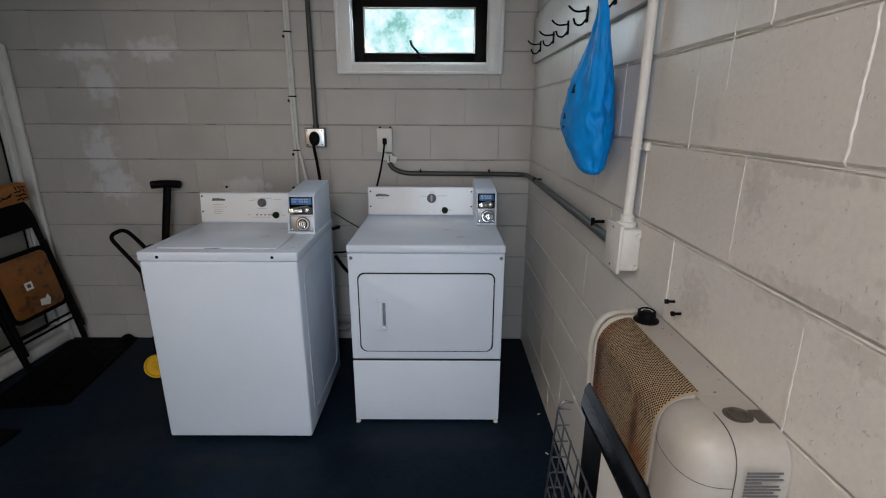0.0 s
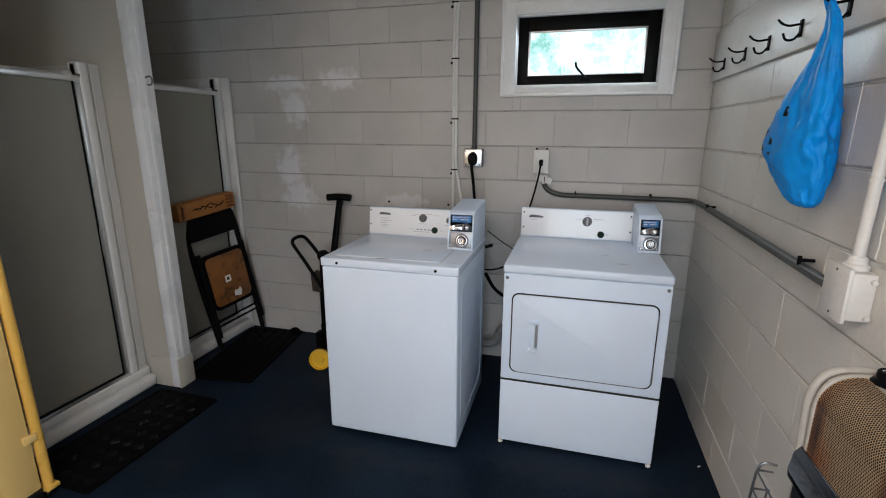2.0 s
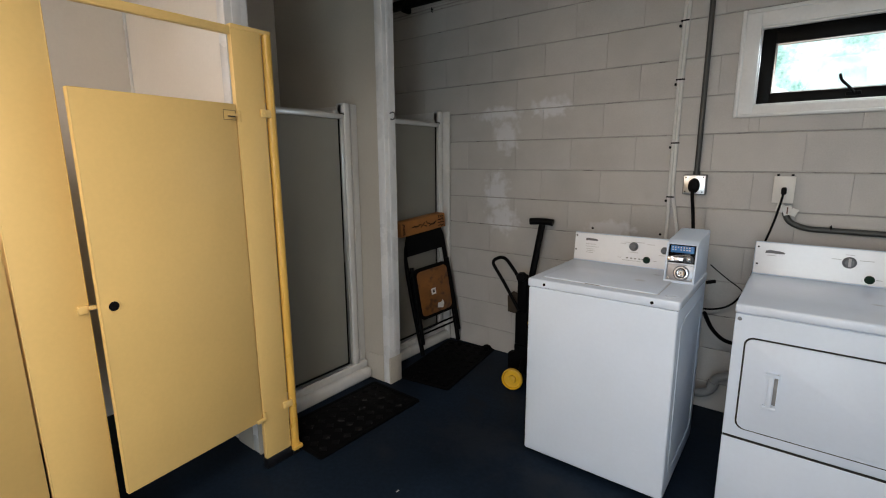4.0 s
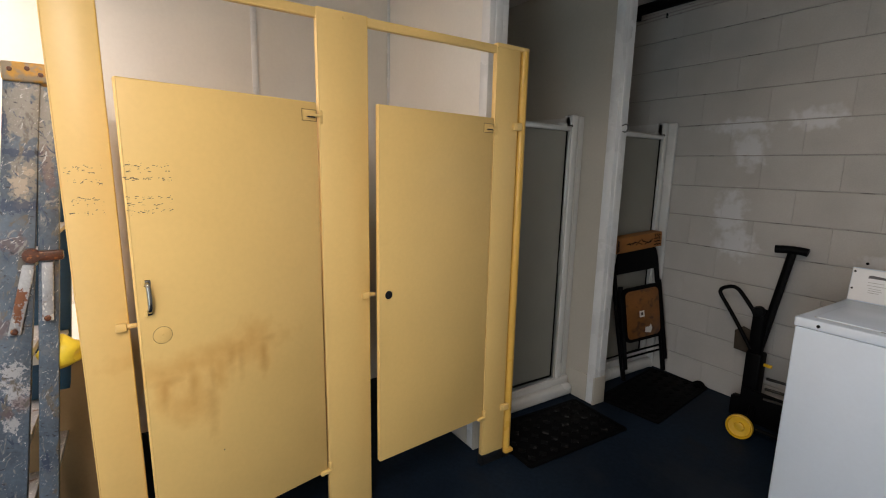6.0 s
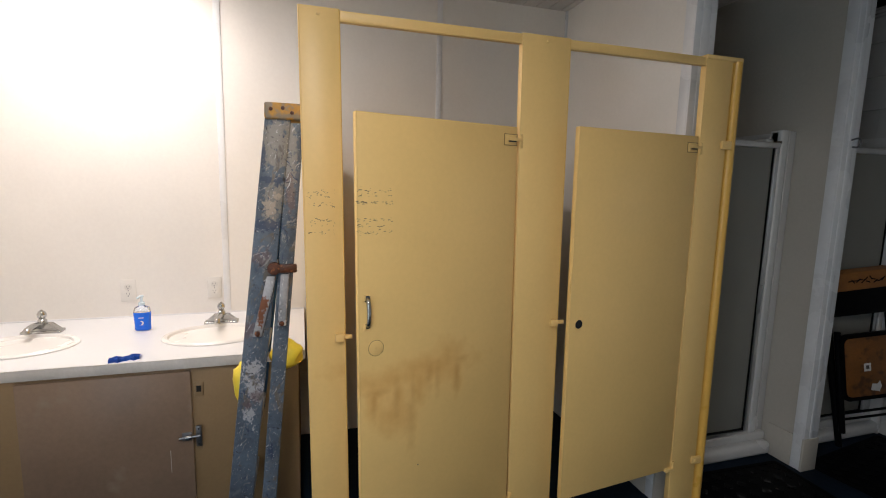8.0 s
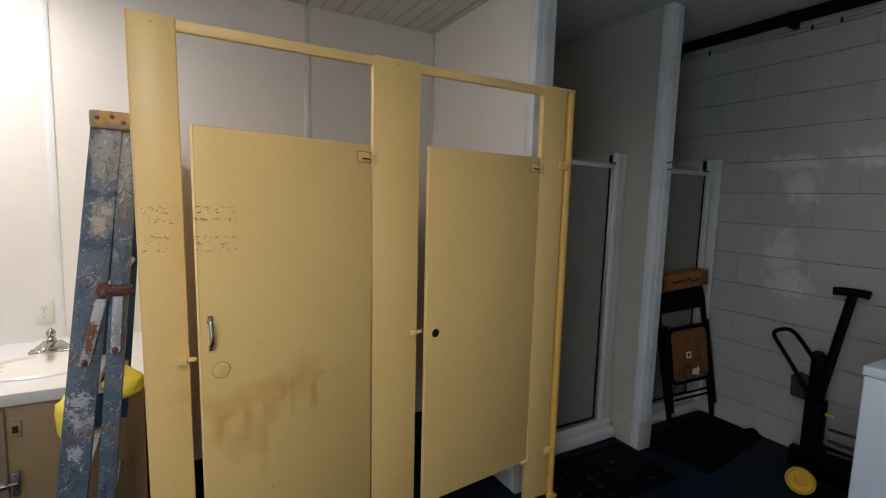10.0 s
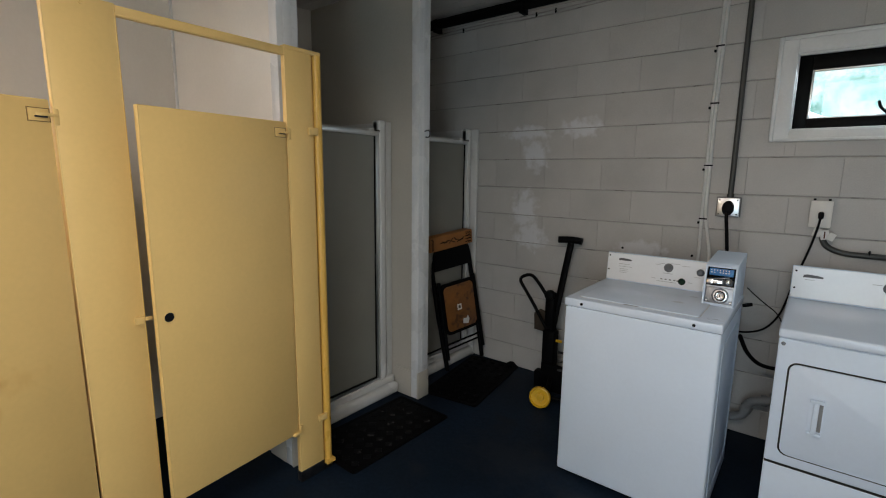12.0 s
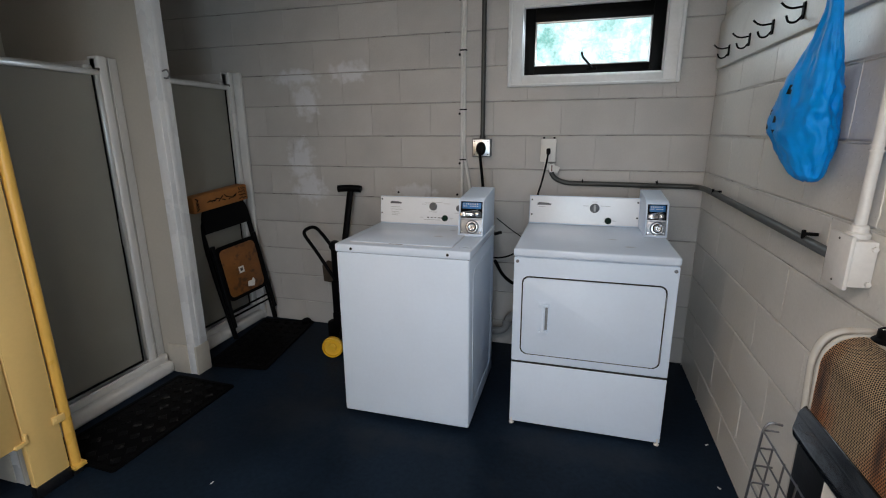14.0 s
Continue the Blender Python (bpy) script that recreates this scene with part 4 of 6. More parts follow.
    sub("slide_shelf", boxed(-w / 2 + 0.008, w / 2 - 0.008, -0.015, -0.001, hm - 0.005, hm + 0.003, 0.002), M_SILVER, "bright dividing ledge")
    fl = facing((0.006, -0.004, hm * 0.53), (0, -1, 0))
    sub("lock_seat", lathed([(0.0355, 0), (0.0355, 0.0022), (0.033, 0.0022)], fl, 28), M_DARKSTEEL, "dark ring under the lock")
    lk = sub("lock", lathed([(0.0320, 0.001), (0.0320, 0.006), (0.0285, 0.010), (0.0240, 0.0105), (0.0215, 0.0075), (0.0, 0.0075)], fl, 32), M_CHROME, "round chrome lock")
    bm = lathed([(0.0190, 0.0075), (0.0185, 0.0135), (0.0150, 0.0155), (0.0125, 0.0150), (0.0105, 0.0110), (0.0, 0.0110)], fl, 28)
    bm.transform(f)
    part("lock_barrel", bm, M_CHROME, lk)
    bm = lathed([(0.0215, 0.0074), (0.0215, 0.0080), (0.0192, 0.0080)], fl, 28)
    box(bm, -0.0012, 0.0012, -0.006, 0.006, 0.0105, 0.0118, m=fl)
    bm.transform(f)
    part("keyway", bm, M_SLOT, lk, "dark groove and keyway")
    for sx in (-1, 1):
        sub("screw", lathed([(0.0055, 0), (0.0045, 0.003), (0, 0.003)], facing((sx * (w / 2 - 0.018), -0.004, 0.022), (0, -1, 0)), 10), M_CHROME)
    return c


# top-loading washer
wx0, wx1, wy0, wy1 = -1.303, -0.612, 1.805, 2.47
washer = thing("washing_machine", pose(-0.957, 2.13, 0), "white top-loading coin-operated washing machine, closed lid", "washing machine")
bm = boxed(wx0 + 0.004, wx1 - 0.004, wy0 + 0.004, wy1, 0.022, 0.908, 0.010, 3)
part("body", bm, M_WHITE, washer)
# embossed side
for x, s in ((wx1 - 0.004, 1), (wx0 + 0.004, -1)):
    bm = bmesh.new()
    m = Matrix.Translation((x, 2.145, 0.47)) @ Matrix(((0, 0, s, 0), (1, 0, 0, 0), (0, 1, 0, 0), (0, 0, 0, 1)))
    ring_plate(bm, rrect(0.52, 0.74, 0.06), rrect(0.49, 0.71, 0.05), m, 0.0018)
    part("side_embossing", bm, M_WHITE, washer)
part("seam", boxed(wx0 + 0.008, wx1 - 0.008, wy0 + 0.010, wy1 - 0.01, 0.904, 0.914), M_SLOT, washer)
bm = boxed(wx0, wx1, wy0, wy1, 0.9085, 0.950, 0.007, 3)
part("top", bm, M_WHITE_TOP, washer)
lx0, lx1, ly0, ly1 = -1.250, -0.715, 1.862, 2.325
bm = prismed(rrect(lx1 - lx0, ly1 - ly0, 0.012), Matrix.Translation(((lx0 + lx1) / 2, (ly0 + ly1) / 2, 0.949)), 0.006, bev=0.004)
lid = part("lid", bm, M_WHITE_TOP, washer, "closed white lid")
bm = bmesh.new()
ring_plate(bm, rrect(lx1 - lx0 + 0.008, ly1 - ly0 + 0.008, 0.015), rrect(lx1 - lx0 + 0.002, ly1 - ly0 + 0.002, 0.012), Matrix.Translation(((lx0 + lx1) / 2, (ly0 + ly1) / 2, 0.9495)), 0.0012)
part("lid_gap", bm, M_PALE_PRINT, washer)
part("finger_notch", boxed(-1.035, -0.965, ly0 - 0.004, ly0 + 0.004, 0.9505, 0.9525), M_PRINT, lid)
bm = lathed([(0.033, 0), (0.032, 0.0018), (0.028, 0.0018), (0.026, 0.0004), (0.014, 0.0004), (0.012, 0.0016), (0, 0.0018)], pose(-0.652, 1.872, 0.9495), 28)
part("embossed_ring", bm, M_WHITE_TOP, washer)
for x in (-1.215, -0.721):
    part("screw", lathed([(0.007, 0), (0.007, 0.002), (0.003, 0.003), (0, 0.0025)], facing((x, wy0, 0.928), (0, -1, 0)), 12), M_BLACK_METAL, washer)
T = console_tilt(2.375, 0.95)
bm = boxed(wx0 + 0.003, -0.745, 2.375, 2.44, 0.948, 1.112, 0.004, 2, m=T)
part("console", bm, M_WHITE, washer)
bm = boxed(wx0 + 0.006, -0.748, 2.371, 2.377, 0.954, 1.108, 0.0015, 1, m=T)
plate = part("console_plate", bm, M_WHITE_PANEL, washer, "glossy white control plate with grey print")
bm = bars(bmesh.new(), 2.3705, [(-1.232, 1.048, 0.06), (-1.232, 1.034, 0.075), (-1.225, 1.020, 0.045), (-1.225, 1.010, 0.05), (-1.225, 1.000, 0.04)], 0.0025)
bars(bm, 2.3705, [(-1.015, 1.078, 0.03), (-0.955, 1.082, 0.045), (-1.035, 1.070, 0.028), (-0.90, 1.076, 0.04), (-0.99, 1.026, 0.05), (-1.045, 0.9925, 0.02), (-0.862, 0.991, 0.02), (-0.835, 1.024, 0.03), (-1.02, 0.980, 0.10)], 0.0025)
bm.transform(T)
part("print", bm, M_PALE_PRINT, plate, kind="stuff")
bm = prismed([(-0.034, -0.007), (-0.02, -0.006), (0.036, -0.006), (0.038, 0.002), (0.022, 0.006), (-0.018, 0.008), (-0.032, 0.006)], T @ facing((-1.200, 2.3712, 1.074), (0, -1, 0)), 0.0008)
part("maker_mark", bm, M_PRINT, plate, "grey maker's mark")
bm = bars(bmesh.new(), 2.370, [(-1.000 + i * 0.022, 0.993, 0.010) for i in range(5)] + [(-0.918, 0.992, 0.008)], 0.006)
bm.transform(T)
part("indicator_lamps", bm, M_PRINT, plate)
knob(plate, -0.965, 2.371, 1.058, 0.024, T, False)
knob(plate, -0.808, 2.371, 1.052, 0.019, T, False)
button(plate, -0.892, 2.371, 0.992, 0.018, T)
for x, z in ((wx0 + 0.016, 1.092), (wx0 + 0.016, 1.010)):
    part("screw", lathed([(0.005, 0), (0.004, 0.002), (0, 0.002)], T @ facing((x, 2.371, z), (0, -1, 0)), 8), M_BLACK_METAL, plate)
coin_box(washer, -0.752, -0.618, 2.140, 2.47, 0.948, 1.135, 0.020)
for x, y in ((-1.26, 1.87), (-0.66, 1.87), (-1.26, 2.42), (-0.66, 2.42)):
    part("foot", lathed([(0.022, 0), (0.022, 0.008), (0.008, 0.012), (0.008, 0.03)], pose(x, y, 0), 10), M_BLACK, washer)

# front-loading dryer
dx0, dx1, dy0, dy1 = -0.433, 0.301, 1.950, 2.69
dryer = thing("tumble_dryer", pose(-0.066, 2.3, 0), "white coin-operated tumble dryer with a square front door", "tumble dryer")
part("body", boxed(dx0 + 0.004, dx1 - 0.004, dy0 + 0.006, dy1, 0.020, 0.905, 0.008, 3), M_WHITE, dryer)
bm = boxed(dx0 + 0.003, dx1 - 0.003, dy0 + 0.001, dy0 + 0.02, 0.014, 0.353, 0.006, 3)
part("kick_panel", bm, M_WHITE, dryer)
bm = boxed(dx0 + 0.003, dx1 - 0.003, dy0 + 0.001, dy0 + 0.02, 0.362, 0.902, 0.006, 3)
part("front_panel", bm, M_WHITE, dryer)
part("seam", boxed(dx0 + 0.006, dx1 - 0.006, dy0 + 0.0035, dy0 + 0.03, 0.352, 0.3635), M_SLOT, dryer)
bm = boxed(dx0, dx1, dy0 - 0.004, dy1, 0.905, 0.945, 0.010, 3)
part("top", bm, M_WHITE_TOP, dryer)
fd = facing((-0.066, dy0 + 0.0012, 0.607), (0, -1, 0))
door = part("door", prismed(rrect(0.632, 0.394, 0.028), fd, 0.007, bev=0.004), M_WHITE, dryer, "white door with rounded corners")
bm = bmesh.new()
ring_plate(bm, rrect(0.646, 0.408, 0.034), rrect(0.630, 0.392, 0.027), fd, 0.001)
part("door_gap", bm, M_SLOT, dryer)
hd = part("handle", prismed(rrect(0.052, 0.158, 0.006), facing((-0.280, dy0 - 0.0055, 0.606), (0, -1, 0)), 0.0025, bev=0.001), M_WHITE, door, "white pull handle")
part("grip", boxed(-0.291, -0.273, dy0 - 0.026, dy0 - 0.015, 0.536, 0.676, 0.003), M_WHITE, hd)
part("grip_web", boxed(-0.290, -0.283, dy0 - 0.016, dy0 - 0.007, 0.545, 0.667), M_WHITE, hd)
# flat grey strip paints the shade of the recess beside the grip
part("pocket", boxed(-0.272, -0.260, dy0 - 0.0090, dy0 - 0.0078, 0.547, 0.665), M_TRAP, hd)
for z in (0.537, 0.675):
    part("grip_end", boxed(-0.303, -0.258, dy0 - 0.026, dy0 - 0.007, z - 0.007, z + 0.007, 0.003), M_WHITE, hd)
for z in (0.725, 0.470):
    part("hinge", boxed(0.249, 0.257, dy0 - 0.008, dy0 + 0.002, z - 0.035, z + 0.035, 0.002), M_STEEL, door, "steel hinge leaf")
for x in (dx0 + 0.02, dx1 - 0.02):
    part("screw", lathed([(0.008, 0), (0.008, 0.003), (0.003, 0.004), (0, 0.003)], facing((x, dy0 + 0.001, 0.882), (0, -1, 0)), 12), M_STEEL, dryer)
    part("foot", lathed([(0.012, 0), (0.013, 0.005), (0.008, 0.010), (0.008, 0.036)], pose(x + (-0.006 if x < 0 else 0.004), dy0 + 0.008, 0), 10), M_IVORY, dryer)
    part("foot", lathed([(0.016, 0), (0.018, 0.006), (0.010, 0.012), (0.010, 0.036)], pose(x, dy1 - 0.05, 0), 10), M_IVORY, dryer)
T = console_tilt(2.60, 0.945)
part("console", boxed(dx0 + 0.004, 0.225, 2.600, 2.665, 0.943, 1.112, 0.004, 2, m=T), M_WHITE, dryer)
plate = part("console_plate", boxed(dx0 + 0.007, 0.188, 2.596, 2.602, 0.950, 1.108, 0.0015, 1, m=T), M_WHITE_PANEL, dryer, "glossy silver-white control plate")
part("filler_plate", boxed(0.192, 0.224, 2.597, 2.603, 0.950, 1.108, 0.0015, 1, m=T), M_WHITE, dryer)
bm = bars(bmesh.new(), 2.5955, [(-0.375, 1.045, 0.04), (-0.12, 1.058, 0.035), (-0.02, 1.06, 0.05), (-0.07, 1.082, 0.03), (0.045, 0.977, 0.022), (-0.005, 0.968, 0.006)], 0.003)
bm.transform(T)
part("print", bm, M_PALE_PRINT, plate, kind="stuff")
bm = prismed([(-0.038, -0.008), (-0.02, -0.006), (0.042, -0.006), (0.044, 0.002), (0.022, 0.007), (-0.02, 0.010), (-0.036, 0.006)], T @ facing((-0.345, 2.5962, 1.062), (0, -1, 0)), 0.0008)
part("maker_mark", bm, M_PRINT, plate, "grey maker's mark")
knob(plate, -0.055, 2.596, 1.046, 0.027, T, True)
button(plate, 0.023, 2.596, 0.976, 0.019, T)
for x in (dx0 + 0.020, 0.178):
    for z in (1.085, 0.998):
        part("screw", lathed([(0.005, 0), (0.004, 0.002), (0, 0.002)], T @ facing((x, 2.596, z), (0, -1, 0)), 8), M_BLACK_METAL, plate)
coin_box(dryer, 0.190, 0.300, 2.365, 2.69, 0.943, 1.118)

# ---- fittings on the block walls ----
sock = thing("power_outlet", pose(-0.773, YB, 1.377), "square steel range outlet with a round black plug", "outlet")
part("box", boxed(-0.833, -0.712, YB - 0.052, YB, 1.322, 1.436, 0.005), M_STEEL, sock)
part("plate", boxed(-0.829, -0.716, YB - 0.056, YB - 0.050, 1.326, 1.432, 0.003), M_ALU, sock, "bare metal cover plate")
for x in (-0.818, -0.728):
    for z in (1.338, 1.42):
        part("screw", lathed([(0.004, 0), (0.003, 0.003), (0, 0.003)], facing((x, YB - 0.056, z), (0, -1, 0)), 8), M_BLACK_METAL, sock)
cord = thing("appliance_cord", pose(-0.77, YB - 0.06, 1.2), "thick black power cord with a round plug", "power cord")
part("plug", lathed([(0.028, 0), (0.032, 0.010), (0.031, 0.032), (0.024, 0.044), (0, 0.048)], facing((-0.770, YB - 0.056, 1.374), (0, -1, 0)) @ Matrix.Diagonal((0.95, 1.35, 1, 1)), 20), M_BLACK, cord)
part("cable", tubed(rounded([(-0.770, YB - 0.085, 1.378), (-0.770, YB - 0.105, 1.33), (-0.760, YB - 0.09, 1.23), (-0.748, YB - 0.09, 1.12), (-0.742, YB - 0.10, 0.95), (-0.74, YB - 0.10, 0.70)], 0.06, 6), 0.0095, 10), M_BLACK, cord)
cond = thing("conduit", pose(-0.77, YB, 1.44), "straight grey metal conduit running up the wall", "conduit")
part("pipe", tubed([(-0.770, YB - 0.024, 1.430), (-0.768, YB - 0.024, 2.62), (-0.768, YB - 0.03, 2.70)], 0.0145, 12), M_PVC_GREY, cond)
part("coupling", tubed([(-0.770, YB - 0.024, 1.43), (-0.770, YB - 0.024, 1.455)], 0.019, 12), M_PVC_GREY, cond)
twin = thing("twin_cable", pose(-0.88, YB, 1.2), "two parallel white cables clipped to the wall", "cable")
part("cable", tubed(rounded([(-0.880, YB - 0.012, 2.66), (-0.893, YB - 0.012, 2.0), (-0.893, YB - 0.012, 1.33), (-0.868, YB - 0.016, 1.20), (-0.845, YB - 0.03, 1.08), (-0.84, YB - 0.06, 0.9)], 0.08), 0.0092, 8), M_CABLE_WHITE, twin)
part("cable", tubed(rounded([(-0.898, YB - 0.012, 2.66), (-0.911, YB - 0.012, 2.0), (-0.911, YB - 0.012, 1.33), (-0.907, YB - 0.016, 1.15), (-0.905, YB - 0.04, 0.95)], 0.08), 0.0092, 8), M_CABLE_WHITE, twin)
for z in (1.30, 1.62, 1.98, 2.30):
    part("strap", boxed(-0.924, -0.880, YB - 0.023, YB, z - 0.004, z + 0.004, 0.001), M_BLACK, twin)
    part("nail", boxed(-0.932, -0.920, YB - 0.02, YB, z - 0.032, z - 0.018, 0.003), M_BLACK, twin)
sock = thing("power_outlet", pose(-0.345, YB, 1.364), "white surface outlet box with a small black plug", "outlet")
part("box", boxed(-0.390, -0.302, YB - 0.055, YB, 1.297, 1.432, 0.006), M_PVC_WHITE, sock)
part("plate", boxed(-0.393, -0.299, YB - 0.061, YB - 0.054, 1.294, 1.435, 0.003), M_IVORY, sock)
for x in (-0.378, -0.315):
    part("nail", boxed(x - 0.006, x + 0.006, YB - 0.02, YB, 1.435, 1.445, 0.002), M_BLACK, sock)
cord = thing("appliance_cord", pose(-0.345, YB - 0.06, 1.3), "thin black power cord hanging to the dryer", "power cord")
part("plug", boxed(-0.356, -0.332, YB - 0.093, YB - 0.06, 1.34, 1.378, 0.007), M_BLACK, cord)
part("cable", tubed(rounded([(-0.345, YB - 0.085, 1.345), (-0.350, YB - 0.095, 1.30), (-0.372, YB - 0.10, 1.18), (-0.405, YB - 0.11, 1.06), (-0.46, YB - 0.10, 0.80), (-0.52, YB - 0.08, 0.70), (-0.60, YB - 0.1, 0.665), (-0.70, YB - 0.1, 0.66)], 0.06), 0.0058, 8), M_BLACK, cord)
tag = thing("cable_tag", pose(-0.335, YB - 0.06, 1.25), "crumpled clear and white tape tag on a cord", "tag")
for i, (x, z, w, h, r) in enumerate(((-0.352, 1.268, 0.035, 0.045, 12), (-0.318, 1.258, 0.04, 0.05, -14), (-0.29, 1.25, 0.03, 0.04, 22))):
    bm = bmesh.new()
    box(bm, -w / 2, w / 2, -0.001, 0.001, -h / 2, h / 2, m=pose(x, YB - 0.062 - 0.006 * i, z, 8, r, 10 * i - 10))
    part("flap", bm, M_PAPER, tag)
part("mark", boxed(-0.322, -0.316, YB - 0.072, YB - 0.069, 1.238, 1.276), M_RUST, tag)

cond = thing("conduit", pose(0.1, YB, 1.16), "grey bent conduit along two walls with clips", "conduit")
pts = rounded([(-0.335, YB - 0.03, 1.275), (-0.315, YB - 0.03, 1.195), (-0.235, YB - 0.03, 1.162), (0.40, YB - 0.03, 1.158), (XR - 0.03, YB - 0.06, 1.158), (XR - 0.03, 2.62, 1.162), (XR - 0.03, 1.232, 1.148)], 0.07, 6)
part("pipe", tubed(pts, 0.0150, 12), M_PVC_GREY, cond)
for x in (-0.13, 0.30):
    bm = boxed(x - 0.005, x + 0.005, YB - 0.038, YB, 1.1735, 1.182, 0.002)
    box(bm, x - 0.003, x + 0.003, YB - 0.044, YB - 0.032, 1.164, 1.190, 0.002)
    part("clip", bm, M_BLACK_METAL, cond)
for y in (2.50, 1.44):
    bm = boxed(XR - 0.038, XR, y - 0.005, y + 0.005, 1.168, 1.178, 0.002)
    box(bm, XR - 0.046, XR - 0.034, y - 0.003, y + 0.003, 1.158, 1.186, 0.002)
    part("clip", bm, M_BLACK_METAL, cond)
part("coupling", tubed([(XR - 0.03, 1.285, 1.149), (XR - 0.03, 1.244, 1.148)], 0.0175, 12), M_PVC_GREY, cond)

jy = 1.182
jbox = thing("junction_box", pose(XR, jy, 1.16), "white painted junction box with a conduit rising from it", "junction box")
part("box", boxed(XR - 0.052, XR, jy - 0.046, jy + 0.054, 1.098, 1.218, 0.005), M_PVC_WHITE, jbox)
cv = part("cover", boxed(XR - 0.062, XR - 0.051, jy - 0.050, jy + 0.062, 1.090, 1.229, 0.004), M_PVC_WHITE, jbox, "flat cover plate")
for z in (1.104, 1.215):
    part("screw", lathed([(0.0038, 0), (0.003, 0.0015), (0, 0.001)], facing((XR - 0.062, jy + 0.006, z), (-1, 0, 0)), 8), M_GREYBROWN, cv)
part("neck", lathed([(0.027, 0), (0.027, 0.012), (0.021, 0.016), (0.020, 0.030), (0.016, 0.034)], pose(XR - 0.028, jy, 1.219), 16), M_PVC_WHITE, jbox)
for z in (1.110, 1.200):
    part("lug", lathed([(0.0065, 0), (0.0065, 0.008), (0, 0.009)], facing((XR - 0.010, jy - 0.046, z), (0, -1, 0)), 10), M_PVC_WHITE, jbox)
part("pipe", tubed([(XR - 0.028, jy, 1.23), (XR - 0.024, jy, 1.6), (XR - 0.024, jy, ZC)], 0.0135, 14), M_PVC_WHITE, jbox)
bm = tubed([(XR - 0.026, jy, 1.432), (XR - 0.026, jy, 1.438)], 0.0165, 14)
tube(bm, [(XR - 0.026, jy, 1.446), (XR - 0.026, jy, 1.452)], 0.0165, 14)
box(bm, XR - 0.012, XR, jy - 0.034, jy - 0.010, 1.430, 1.452, 0.003)
part("clamp", bm, M_PVC_WHITE, jbox)

# coat hooks on a board, with a carrier bag
rack = thing("coat_rack", pose(XR, 2.0, 1.88), "painted board with five bent iron coat hooks", "coat rack")
part("board", boxed(XR - 0.022, XR, 1.10, 2.85, 1.808, 2.05, 0.004), M_WALL_RIGHT, rack)
for y in (2.62, 2.31, 2.04, 1.765, 1.47):
    bm = boxed(XR - 0.028, XR - 0.021, y - 0.010, y + 0.010, 1.845, 1.900, 0.003)
    tube(bm, rounded([(XR - 0.026, y, 1.886), (XR - 0.06, y, 1.881), (XR - 0.080, y, 1.888), (XR - 0.094, y, 1.902)], 0.02), 0.0038, 8)
    tube(bm, rounded([(XR - 0.026, y, 1.858), (XR - 0.043, y, 1.836), (XR - 0.066, y, 1.838), (XR - 0.074, y, 1.860)], 0.02), 0.0038, 8)
    part("hook", bm, M_BLACK_METAL, rack, "bent black iron hook")


def bag():
    bm = bmesh.new()
    # height, centre y, half width, half depth
    prof = [(1.885, 1.462, 0.010, 0.006), (1.85, 1.440, 0.020, 0.010), (1.81, 1.425, 0.032, 0.014), (1.75, 1.435, 0.056, 0.022), (1.70, 1.455, 0.080, 0.032), (1.65, 1.475, 0.104, 0.042),
            (1.60, 1.488, 0.126, 0.050), (1.55, 1.498, 0.143, 0.056), (1.51, 1.500, 0.146, 0.060), (1.47, 1.494, 0.143, 0.060), (1.43, 1.466, 0.122, 0.054), (1.40, 1.444, 0.100, 0.046),
            (1.375, 1.428, 0.082, 0.040), (1.355, 1.416, 0.066, 0.032), (1.343, 1.408, 0.046, 0.022), (1.338, 1.405, 0.020, 0.010)]
    seg, rings, n_rings = 84, [], 58
    for i in range(n_rings):
        u = i / (n_rings - 1) * (len(prof) - 1)
        k0 = min(int(u), len(prof) - 2)
        z, cy, wy, wx = [p + (q - p) * (u - k0) for p, q in zip(prof[k0], prof[k0 + 1])]
        ring = []
        for k in range(seg):
            a = 2 * math.pi * k / seg
            c, s = math.cos(a), math.sin(a)
            pull = math.sin(a * 5 + z * 7 + 3 * noise.noise(Vector((c, s, z * 5))))          # folds gathered towards the neck
            crease = 1 - 2 * abs(noise.noise(Vector((c * 3.1, s * 3.1, z * 17))))
            fine = 1 - 2 * abs(noise.noise(Vector((c * 7 + 9, s * 7, z * 40))))
            lump = noise.noise(Vector((c * 1.6, s * 1.6 + 4, z * 9)))
            f = 1 + 0.07 * pull * (1.1 if z > 1.62 else 0.35) + 0.20 * lump + 0.13 * crease + 0.08 * fine
            ring.append(bm.verts.new((0.487 + wx * c * f, cy + wy * s * (1 + 0.14 * lump + 0.08 * crease + 0.04 * fine), z + 0.008 * lump)))
        rings.append(ring)
    for u, w in zip(rings, rings[1:]):
        for k in range(seg):
            bm.faces.new((u[k], u[(k + 1) % seg], w[(k + 1) % seg], w[k]))
    bm.faces.new(rings[-1])
    bm.faces.new(rings[0][::-1])
    return bm


cb = thing("carrier_bag", pose(0.46, 1.48, 1.31), "crumpled blue plastic bag hanging from a coat hook", "plastic bag")
bm = bag()
marks = ((1.600, 1.545, 0.010, 0.016), (1.590, 1.500, 0.012, 0.010), (1.575, 1.455, 0.020, 0.007), (1.560, 1.425, 0.012, 0.010), (1.520, 1.520, 0.008, 0.012), (1.500, 1.475, 0.014, 0.006), (1.470, 1.600, 0.008, 0.014), (1.515, 1.610, 0.010, 0.007))
for f in bm.faces:
    c = f.calc_center_median()
    if c.x < 0.48 and any(((c.y - y) / ry) ** 2 + ((c.z - z) / rz) ** 2 < 1 for y, z, ry, rz in marks):
        f.material_index = 1
